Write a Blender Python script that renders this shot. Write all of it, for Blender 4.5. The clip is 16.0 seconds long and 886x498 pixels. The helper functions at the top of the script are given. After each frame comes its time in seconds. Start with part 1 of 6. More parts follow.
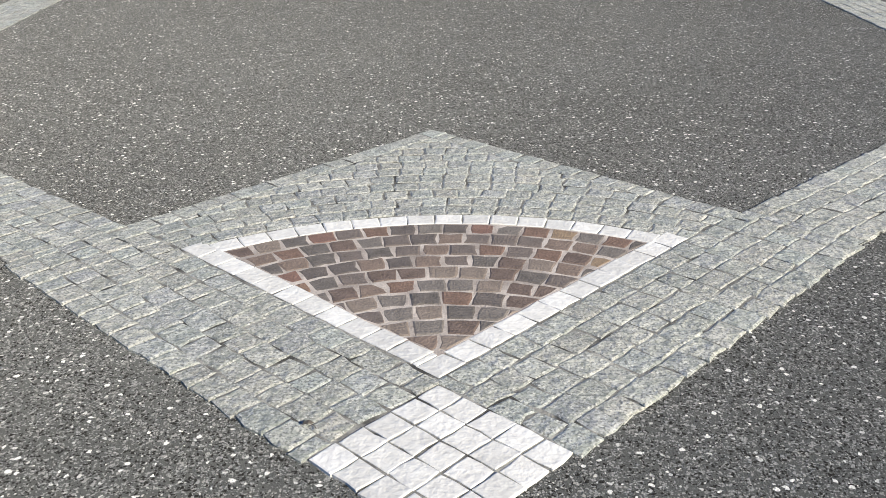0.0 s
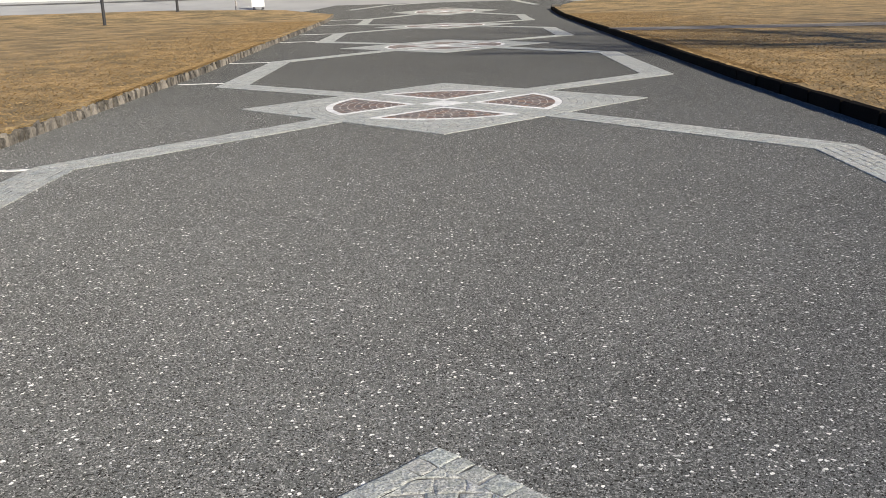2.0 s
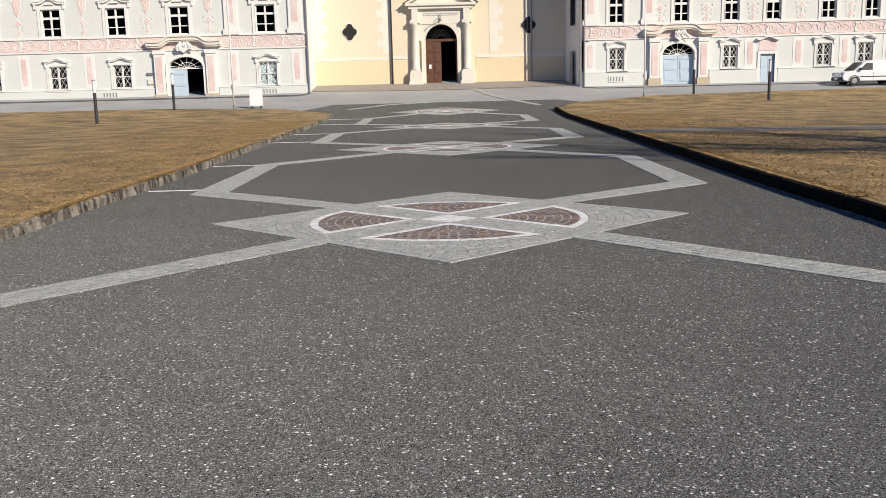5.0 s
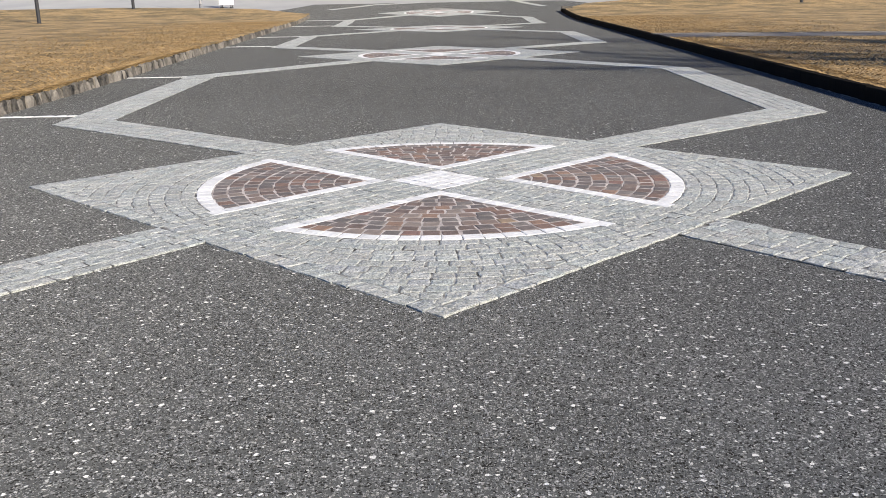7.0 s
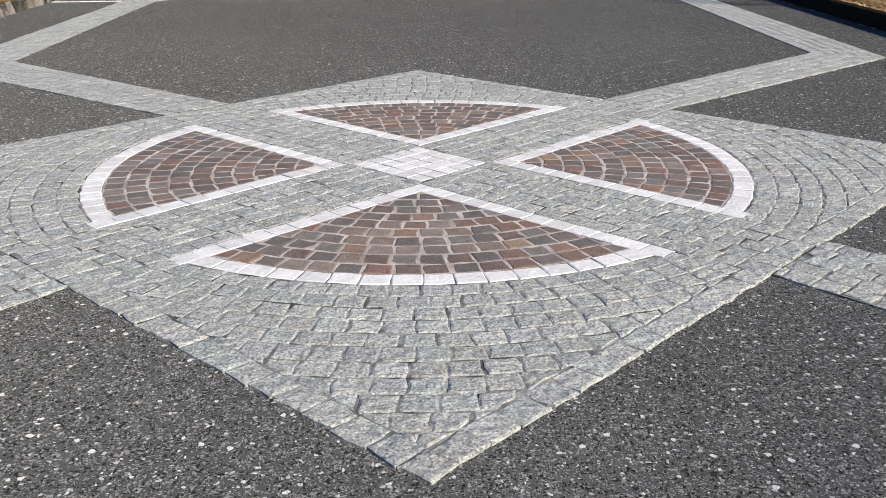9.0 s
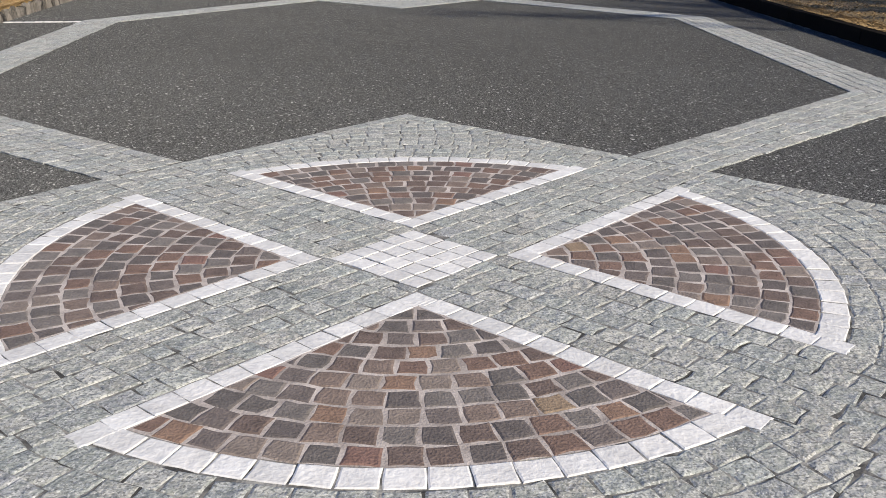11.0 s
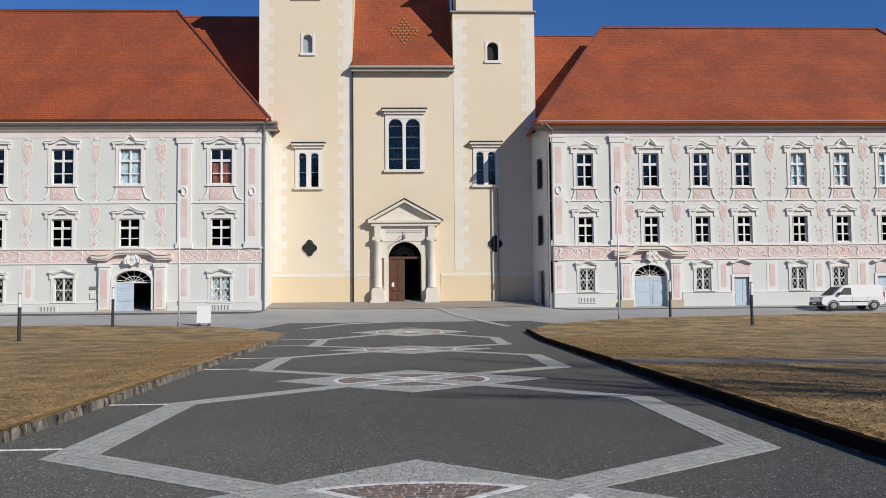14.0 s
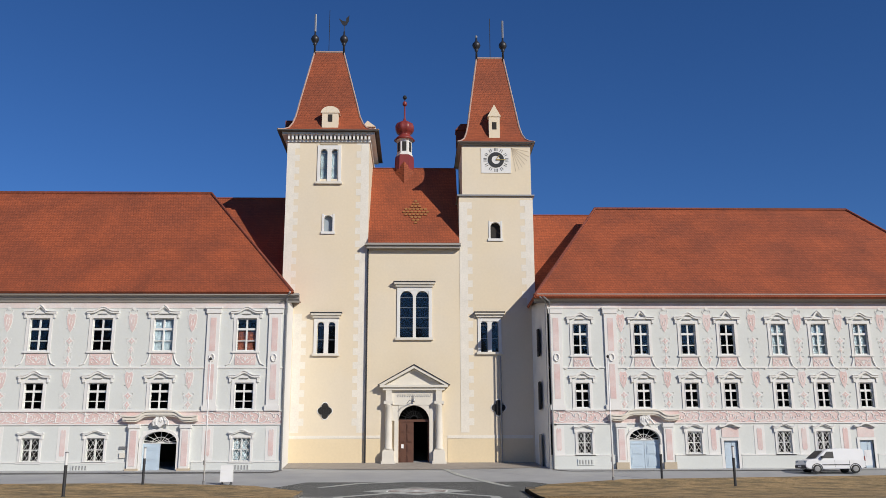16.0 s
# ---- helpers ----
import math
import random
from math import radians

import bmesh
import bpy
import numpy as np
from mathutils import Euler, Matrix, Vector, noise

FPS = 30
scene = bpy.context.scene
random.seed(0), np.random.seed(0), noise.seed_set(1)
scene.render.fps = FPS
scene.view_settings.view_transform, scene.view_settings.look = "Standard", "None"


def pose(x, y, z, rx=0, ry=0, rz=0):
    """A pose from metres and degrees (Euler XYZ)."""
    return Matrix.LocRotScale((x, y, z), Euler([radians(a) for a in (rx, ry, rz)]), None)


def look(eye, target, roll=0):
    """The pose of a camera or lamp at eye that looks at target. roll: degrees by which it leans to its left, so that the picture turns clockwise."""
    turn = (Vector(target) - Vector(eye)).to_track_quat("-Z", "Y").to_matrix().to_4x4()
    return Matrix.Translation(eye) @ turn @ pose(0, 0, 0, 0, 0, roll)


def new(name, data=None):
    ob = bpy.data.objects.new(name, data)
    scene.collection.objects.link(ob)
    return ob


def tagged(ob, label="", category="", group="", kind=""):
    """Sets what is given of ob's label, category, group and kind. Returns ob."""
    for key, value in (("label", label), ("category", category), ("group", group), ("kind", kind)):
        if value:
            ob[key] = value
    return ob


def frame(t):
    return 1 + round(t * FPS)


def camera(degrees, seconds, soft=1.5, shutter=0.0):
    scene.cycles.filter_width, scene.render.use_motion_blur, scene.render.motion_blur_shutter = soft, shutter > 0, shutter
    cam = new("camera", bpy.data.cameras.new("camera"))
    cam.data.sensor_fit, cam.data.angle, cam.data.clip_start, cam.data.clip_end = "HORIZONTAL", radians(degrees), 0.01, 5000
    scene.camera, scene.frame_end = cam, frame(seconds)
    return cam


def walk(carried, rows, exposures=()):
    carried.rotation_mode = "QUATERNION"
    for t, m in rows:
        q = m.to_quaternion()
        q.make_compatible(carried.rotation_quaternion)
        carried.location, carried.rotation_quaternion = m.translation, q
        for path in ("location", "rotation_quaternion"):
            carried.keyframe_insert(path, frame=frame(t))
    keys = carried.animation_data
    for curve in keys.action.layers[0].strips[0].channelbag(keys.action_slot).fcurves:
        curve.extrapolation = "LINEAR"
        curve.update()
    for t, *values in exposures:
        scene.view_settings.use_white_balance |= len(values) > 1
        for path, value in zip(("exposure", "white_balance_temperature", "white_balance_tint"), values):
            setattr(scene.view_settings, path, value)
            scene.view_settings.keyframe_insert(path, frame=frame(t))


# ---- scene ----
cam = camera(52.0, 16.0, 0.6)
PATH = [
    (0, (-0.010, -14.423, 1.465), (0.101, -5.365, -2.771), -0.91),
    (0.5, (-0.056, -13.990, 1.462), (0.171, -4.879, -2.652), -0.76),
    (1, (0.012, -13.551, 1.519), (0.097, -4.306, -2.293), -1.27),
    (1.5, (0.010, -13.218, 1.614), (0.010, -3.779, -1.688), -1.67),
    (2, (0.067, -12.740, 1.597), (-0.038, -3.139, -1.197), -1.73),
    (2.5, (0.021, -12.401, 1.585), (-0.107, -2.686, -0.783), -1.55),
    (3, (0.032, -11.978, 1.596), (-0.076, -2.192, -0.459), -1.36),
    (3.5, (0.091, -11.492, 1.591), (0.011, -1.659, -0.227), -1.22),
    (5.8, (-0.040, -9.088, 1.508), (-0.107, 0.754, -0.265), -1.44),
    (6, (-0.021, -8.211, 1.472), (-0.096, 1.580, -0.561), -1.34),
    (6.5, (-0.005, -6.867, 1.347), (-0.139, 2.830, -1.091), -1.16),
    (7, (0.008, -6.173, 1.276), (0.008, 3.440, -1.479), -0.99),
    (7.5, (0.021, -5.644, 1.250), (0.104, 3.911, -1.697), -0.70),
    (8, (-0.035, -5.458, 1.251), (0.076, 4.069, -1.788), -0.37),
    (8.2, (-0.016, -5.284, 1.262), (0.144, 4.197, -1.915), -0.29),
    (10.5, (-0.016, -3.504, 1.275), (0.359, 5.754, -2.486), -0.25),
    (11, (-0.057, -3.436, 1.329), (0.413, 5.915, -2.182), 0.03),
    (11.5, (-0.042, -3.517, 1.407), (0.370, 5.975, -1.715), -0.03),
    (12, (-0.082, -3.685, 1.473), (0.336, 5.992, -1.012), -0.19),
    (12.5, (-0.077, -3.856, 1.490), (0.299, 5.990, -0.217), -0.32),
    (13, (-0.093, -4.297, 1.533), (0.302, 5.657, 0.652), -0.39),
    (13.5, (-0.113, -4.787, 1.545), (0.301, 5.204, 1.454), -0.46),
    (14, (-0.079, -6.694, 1.606), (0.316, 3.280, 2.199), -0.54),
    (14.5, (-0.072, -9.704, 1.646), (0.297, 0.228, 2.751), -0.53),
    (15, (-0.017, -10.894, 1.657), (0.287, -1.020, 3.207), -0.44),
    (15.5, (-0.005, -11.498, 1.526), (0.272, -1.701, 3.510), -0.30),
    (16, (-0.002, -11.801, 1.488), (0.278, -2.079, 3.812), -0.23),
]

walk(cam, [(t, look(eye, target, roll)) for t, eye, target, roll in PATH],
     [(0, 0.75, 6850, 6), (1, 0.71, 6850, 6), (2, 0.63, 6850, 8), (3, 0.47, 6900, 10), (3.5, 0.45, 6900, 10), (5.8, 0.33, 6750, 10), (6.5, 0.62, 6600, 10),
      (7, 0.80, 6600, 10), (8, 0.74, 6600, 10), (10.5, 0.56, 6750, 10), (11.5, 0.48, 6700, 10), (12.5, 0.27, 6700, 10), (13, 0.12, 6600, 10), (13.5, 0.06, 6450, 10), (14.5, 0.0, 6380, 10), (16, 0.02, 6380, 10)])

# ---- world and light ----
SUN_DIR = Vector((3.98, -4.24, 3.16)).normalized()
world = bpy.data.worlds.new("sky")
world.use_nodes = True
scene.world = world
wn = world.node_tree.nodes
sky = wn.new("ShaderNodeTexSky")
sky.sky_type = "NISHITA"
sky.sun_disc = False
sky.sun_elevation = math.asin(SUN_DIR.z)
sky.sun_rotation = math.atan2(SUN_DIR.x, SUN_DIR.y)
sky.altitude = 2500
sky.air_density = 1.0
sky.dust_density = 0.0
sky.ozone_density = 5.0
wn["Background"].inputs["Strength"].default_value = 0.092
deep = wn.new("ShaderNodeHueSaturation")
deep.inputs["Saturation"].default_value = 1.16
deep.inputs["Hue"].default_value = 0.508
world.node_tree.links.new(sky.outputs[0], deep.inputs["Color"])
world.node_tree.links.new(deep.outputs[0], wn["Background"].inputs["Color"])
sun_data = bpy.data.lights.new("sun", "SUN")
sun_data.energy = 4.1
sun_data.angle = radians(0.53)
sun_data.color = (1.0, 0.925, 0.80)
sun = new("sun", sun_data)
sun.matrix_world = look(SUN_DIR * 100, (0, 0, 0))


# ---- materials ----
def mat(name, col, rough=0.8, var=0.15, scale=3.0, fine=40.0, bump=0.3, metal=0.0, dist=0.01, obj_var=0.0, island=False, col2=None, mix_scale=0.6, spec=0.5):
    m = bpy.data.materials.new(name)
    m.use_nodes = True
    nt = m.node_tree
    n, l = nt.nodes, nt.links
    b = n["Principled BSDF"]
    b.inputs["Roughness"].default_value = rough
    b.inputs["Metallic"].default_value = metal
    b.inputs["Specular IOR Level"].default_value = spec
    geo = n.new("ShaderNodeNewGeometry")
    big = n.new("ShaderNodeTexNoise")
    big.inputs["Scale"].default_value = scale
    big.inputs["Detail"].default_value = 4
    small = n.new("ShaderNodeTexNoise")
    small.inputs["Scale"].default_value = fine
    small.inputs["Detail"].default_value = 5
    l.new(geo.outputs["Position"], big.inputs["Vector"])
    l.new(geo.outputs["Position"], small.inputs["Vector"])
    base = n.new("ShaderNodeMix")
    base.data_type = "RGBA"
    base.inputs[6].default_value = (*col, 1)
    base.inputs[7].default_value = (*(col2 or col), 1)
    if col2:
        wide = n.new("ShaderNodeTexNoise")
        wide.inputs["Scale"].default_value = mix_scale
        wide.inputs["Detail"].default_value = 6
        l.new(geo.outputs["Position"], wide.inputs["Vector"])
        ramp = n.new("ShaderNodeMapRange")
        ramp.inputs[1].default_value, ramp.inputs[2].default_value = 0.38, 0.62
        l.new(wide.outputs["Fac"], ramp.inputs[0])
        l.new(ramp.outputs[0], base.inputs[0])
    add = n.new("ShaderNodeMath")
    add.operation = "ADD"
    l.new(big.outputs["Fac"], add.inputs[0])
    l.new(small.outputs["Fac"], add.inputs[1])
    src = add.outputs[0]
    if obj_var:
        rnd = geo.outputs["Random Per Island"] if island else n.new("ShaderNodeObjectInfo").outputs["Random"]
        mul = n.new("ShaderNodeMath")
        mul.operation = "MULTIPLY_ADD"
        mul.inputs[1].default_value = obj_var / max(var, 0.01)
        l.new(rnd, mul.inputs[0])
        l.new(src, mul.inputs[2])
        off = n.new("ShaderNodeMath")
        off.operation = "SUBTRACT"
        off.inputs[1].default_value = obj_var / max(var, 0.01) * 0.5
        l.new(mul.outputs[0], off.inputs[0])
        src = off.outputs[0]
    rng = n.new("ShaderNodeMapRange")
    rng.inputs[1].default_value, rng.inputs[2].default_value = 0.5, 1.5
    rng.inputs[3].default_value, rng.inputs[4].default_value = 1 - var, 1 + var
    rng.clamp = False
    l.new(src, rng.inputs[0])
    tint = n.new("ShaderNodeVectorMath")
    tint.operation = "SCALE"
    l.new(base.outputs[2], tint.inputs[0])
    l.new(rng.outputs[0], tint.inputs["Scale"])
    l.new(tint.outputs[0], b.inputs["Base Color"])
    if bump:
        bm_ = n.new("ShaderNodeBump")
        bm_.inputs["Strength"].default_value = bump
        bm_.inputs["Distance"].default_value = dist
        l.new(small.outputs["Fac"], bm_.inputs["Height"])
        l.new(bm_.outputs[0], b.inputs["Normal"])
    return m


def red_stone_mat(name, island):
    m = mat(name, (0.5, 0.5, 0.5), 0.8, 0.45, 22, 110, 0.7, obj_var=0.2, island=island, dist=0.008)
    n, l = m.node_tree.nodes, m.node_tree.links
    mixn = next(x for x in n if x.type == "MIX")
    rmp = n.new("ShaderNodeValToRGB")
    rmp.color_ramp.interpolation = "CONSTANT"
    cols = [(0.0, (0.200, 0.148, 0.123)), (0.16, (0.172, 0.152, 0.136)), (0.30, (0.225, 0.148, 0.113)), (0.42, (0.145, 0.124, 0.112)), (0.53, (0.200, 0.177, 0.157)), (0.64, (0.215, 0.163, 0.132)), (0.74, (0.165, 0.137, 0.121)), (0.84, (0.225, 0.184, 0.153)), (0.93, (0.235, 0.152, 0.106)), (0.96, (0.200, 0.120, 0.095)), (0.985, (0.255, 0.187, 0.124))]
    el = rmp.color_ramp.elements
    el[0].position, el[0].color = 0, (*cols[0][1], 1)
    el[1].position, el[1].color = cols[1][0], (*cols[1][1], 1)
    for p_, c_ in cols[2:]:
        e_ = el.new(p_)
        e_.color = (*c_, 1)
    src = next(x for x in n if x.type == "NEW_GEOMETRY").outputs["Random Per Island"] if island else next(x for x in n if x.type == "OBJECT_INFO").outputs["Random"]
    l.new(src, rmp.inputs[0])
    for i in (6, 7):
        l.new(rmp.outputs[0], mixn.inputs[i])
    return m


def granite_mat(name, island):
    """Split granite: lumpy broken faces with soft light and dark grains, stones of differing grey, green and blue tone."""
    m = mat(name, (0.54, 0.535, 0.495), 0.9, 0.34, 14, 90, 0, obj_var=0.17, island=island)
    n, l = m.node_tree.nodes, m.node_tree.links
    b = n["Principled BSDF"]
    geo = next(x for x in n if x.type == "NEW_GEOMETRY")
    rnd_out = geo.outputs["Random Per Island"] if island else next(x for x in n if x.type == "OBJECT_INFO").outputs["Random"]
    hue = n.new("ShaderNodeMath")
    hue.operation = "FRACT"
    times = n.new("ShaderNodeMath")
    times.operation = "MULTIPLY"
    times.inputs[1].default_value = 37.7
    l.new(rnd_out, times.inputs[0])
    l.new(times.outputs[0], hue.inputs[0])
    tone = n.new("ShaderNodeValToRGB")
    el = tone.color_ramp.elements
    el[0].position, el[0].color = 0.0, (0.472, 0.455, 0.405, 1)
    el[1].position, el[1].color = 1.0, (0.42, 0.422, 0.412, 1)
    for p_, c_ in ((0.3, (0.445, 0.455, 0.41)), (0.55, (0.49, 0.482, 0.438)), (0.8, (0.405, 0.43, 0.397))):
        e_ = el.new(p_)
        e_.color = (*c_, 1)
    l.new(hue.outputs[0], tone.inputs[0])
    mixn = next(x for x in n if x.type == "MIX")
    for i in (6, 7):
        l.new(tone.outputs[0], mixn.inputs[i])
    prev = b.inputs["Base Color"].links[0].from_socket
    for sc, thr, amount, colr in ((150, 0.59, 0.7, (0.74, 0.735, 0.69)), (105, 0.58, 0.7, (0.13, 0.138, 0.125)), (36, 0.58, 0.5, (0.23, 0.255, 0.23))):
        sp = n.new("ShaderNodeTexNoise")
        sp.inputs["Scale"].default_value = sc
        sp.inputs["Detail"].default_value = 2
        l.new(geo.outputs["Position"], sp.inputs["Vector"])
        st = n.new("ShaderNodeMapRange")
        st.inputs[1].default_value, st.inputs[2].default_value = thr - 0.08, thr + 0.04
        st.inputs[4].default_value = amount
        l.new(sp.outputs["Fac"], st.inputs[0])
        mx = n.new("ShaderNodeMix")
        mx.data_type = "RGBA"
        l.new(st.outputs[0], mx.inputs[0])
        l.new(prev, mx.inputs[6])
        mx.inputs[7].default_value = (*colr, 1)
        prev = mx.outputs[2]
    l.new(prev, b.inputs["Base Color"])
    split = n.new("ShaderNodeTexVoronoi")
    split.inputs["Scale"].default_value = 24
    rough = n.new("ShaderNodeTexNoise")
    rough.inputs["Scale"].default_value = 30
    rough.inputs["Detail"].default_value = 6
    rough.inputs["Roughness"].default_value = 0.58
    l.new(geo.outputs["Position"], split.inputs["Vector"])
    l.new(geo.outputs["Position"], rough.inputs["Vector"])
    both = n.new("ShaderNodeMath")
    both.operation = "MULTIPLY_ADD"
    both.inputs[1].default_value = 0.3
    l.new(split.outputs["Distance"], both.inputs[0])
    l.new(rough.outputs["Fac"], both.inputs[2])
    bu = n.new("ShaderNodeBump")
    bu.inputs["Strength"].default_value = 0.75
    bu.inputs["Distance"].default_value = 0.017
    l.new(both.outputs[0], bu.inputs["Height"])
    l.new(bu.outputs[0], b.inputs["Normal"])
    return m


def asphalt_mat():
    m = mat("asphalt", (0.127, 0.130, 0.126), 0.9, 0.34, 0.7, 190, 1.0, dist=0.011, spec=0.05)
    n, l = m.node_tree.nodes, m.node_tree.links
    b = n["Principled BSDF"]
    b.inputs["Diffuse Roughness"].default_value = 0.9
    geo = next(x for x in n if x.type == "NEW_GEOMETRY")
    prev = b.inputs["Base Color"].links[0].from_socket
    wob = n.new("ShaderNodeTexNoise")
    wob.inputs["Scale"].default_value = 55
    l.new(geo.outputs["Position"], wob.inputs["Vector"])
    bent = n.new("ShaderNodeVectorMath")
    bent.operation = "MULTIPLY_ADD"
    bent.inputs[1].default_value = (0.02, 0.02, 0.02)
    l.new(wob.outputs["Color"], bent.inputs[0])
    l.new(geo.outputs["Position"], bent.inputs[2])
    for sc, dmax, keep, colr in ((170, 0.44, 0.36, (0.325, 0.325, 0.315)), (130, 0.44, 0.46, (0.034, 0.033, 0.030)), (105, 0.36, 0.60, (0.36, 0.355, 0.343)), (66, 0.25, 0.74, (0.62, 0.615, 0.595)), (38, 0.21, 0.66, (0.84, 0.83, 0.80)), (19, 0.12, 0.87, (0.86, 0.85, 0.82))):
        vo = n.new("ShaderNodeTexVoronoi")
        vo.inputs["Scale"].default_value = sc
        l.new(bent.outputs[0], vo.inputs["Vector"])
        sep = n.new("ShaderNodeSeparateColor")
        l.new(vo.outputs["Color"], sep.inputs[0])
        size = n.new("ShaderNodeMath")
        size.operation = "MULTIPLY"
        size.inputs[1].default_value = dmax * 1.6
        l.new(sep.outputs[1], size.inputs[0])
        lt = n.new("ShaderNodeMath")
        lt.operation = "LESS_THAN"
        l.new(vo.outputs["Distance"], lt.inputs[0])
        l.new(size.outputs[0], lt.inputs[1])
        gt = n.new("ShaderNodeMath")
        gt.operation = "GREATER_THAN"
        gt.inputs[1].default_value = keep
        l.new(sep.outputs[0], gt.inputs[0])
        both = n.new("ShaderNodeMath")
        both.operation = "MULTIPLY"
        l.new(lt.outputs[0], both.inputs[0])
        l.new(gt.outputs[0], both.inputs[1])
        mx = n.new("ShaderNodeMix")
        mx.data_type = "RGBA"
        l.new(both.outputs[0], mx.inputs[0])
        l.new(prev, mx.inputs[6])
        mx.inputs[7].default_value = (*colr, 1)
        prev = mx.outputs[2]
    # viewing-angle brightness painted in: paler towards the gate end, darker towards the abbey
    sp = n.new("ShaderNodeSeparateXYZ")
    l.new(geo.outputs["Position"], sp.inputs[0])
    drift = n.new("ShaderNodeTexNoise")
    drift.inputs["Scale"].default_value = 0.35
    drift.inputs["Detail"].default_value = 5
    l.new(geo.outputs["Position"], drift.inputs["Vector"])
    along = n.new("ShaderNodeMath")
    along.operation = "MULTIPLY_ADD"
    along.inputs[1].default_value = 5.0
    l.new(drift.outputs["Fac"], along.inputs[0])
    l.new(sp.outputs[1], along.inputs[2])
    view_tone = n.new("ShaderNodeMapRange")
    view_tone.inputs[1].default_value, view_tone.inputs[2].default_value = -6.0, 8.0
    view_tone.inputs[3].default_value, view_tone.inputs[4].default_value = 1.05, 0.59
    l.new(along.outputs[0], view_tone.inputs[0])
    toned = n.new("ShaderNodeVectorMath")
    toned.operation = "SCALE"
    l.new(prev, toned.inputs[0])
    l.new(view_tone.outputs[0], toned.inputs["Scale"])
    l.new(toned.outputs[0], b.inputs["Base Color"])
    return m


def tile_mat(name, col, col2):
    """Clay roof tiles in courses: fine rows by height and columns along the eave."""
    m = mat(name, col, 0.8, 0.22, 0.5, 6, 0, col2=col2, mix_scale=0.35)
    n, l = m.node_tree.nodes, m.node_tree.links
    b = n["Principled BSDF"]
    geo = next(x for x in n if x.type == "NEW_GEOMETRY")
    br = n.new("ShaderNodeTexBrick")
    br.inputs["Scale"].default_value = 1.0
    br.inputs["Brick Width"].default_value = 0.2
    br.inputs["Row Height"].default_value = 0.16
    br.inputs["Mortar Size"].default_value = 0.014
    br.inputs["Color1"].default_value = (0.86, 0.86, 0.86, 1)
    br.inputs["Color2"].default_value = (1.1, 1.1, 1.1, 1)
    br.inputs["Mortar"].default_value = (0.58, 0.58, 0.58, 1)
    sx = n.new("ShaderNodeSeparateXYZ")
    l.new(geo.outputs["Position"], sx.inputs[0])
    al = n.new("ShaderNodeMath")
    l.new(sx.outputs[0], al.inputs[0])
    l.new(sx.outputs[1], al.inputs[1])
    cb = n.new("ShaderNodeCombineXYZ")
    l.new(al.outputs[0], cb.inputs[0])
    l.new(sx.outputs[2], cb.inputs[1])
    l.new(cb.outputs[0], br.inputs["Vector"])
    mu = n.new("ShaderNodeVectorMath")
    mu.operation = "MULTIPLY"
    l.new(b.inputs["Base Color"].links[0].from_socket, mu.inputs[0])
    l.new(br.outputs["Color"], mu.inputs[1])
    l.new(mu.outputs[0], b.inputs["Base Color"])
    bu = n.new("ShaderNodeBump")
    bu.inputs["Strength"].default_value = 0.6
    bu.inputs["Distance"].default_value = 0.02
    l.new(br.outputs["Fac"], bu.inputs["Height"])
    bu.invert = True
    l.new(bu.outputs[0], b.inputs["Normal"])
    return m


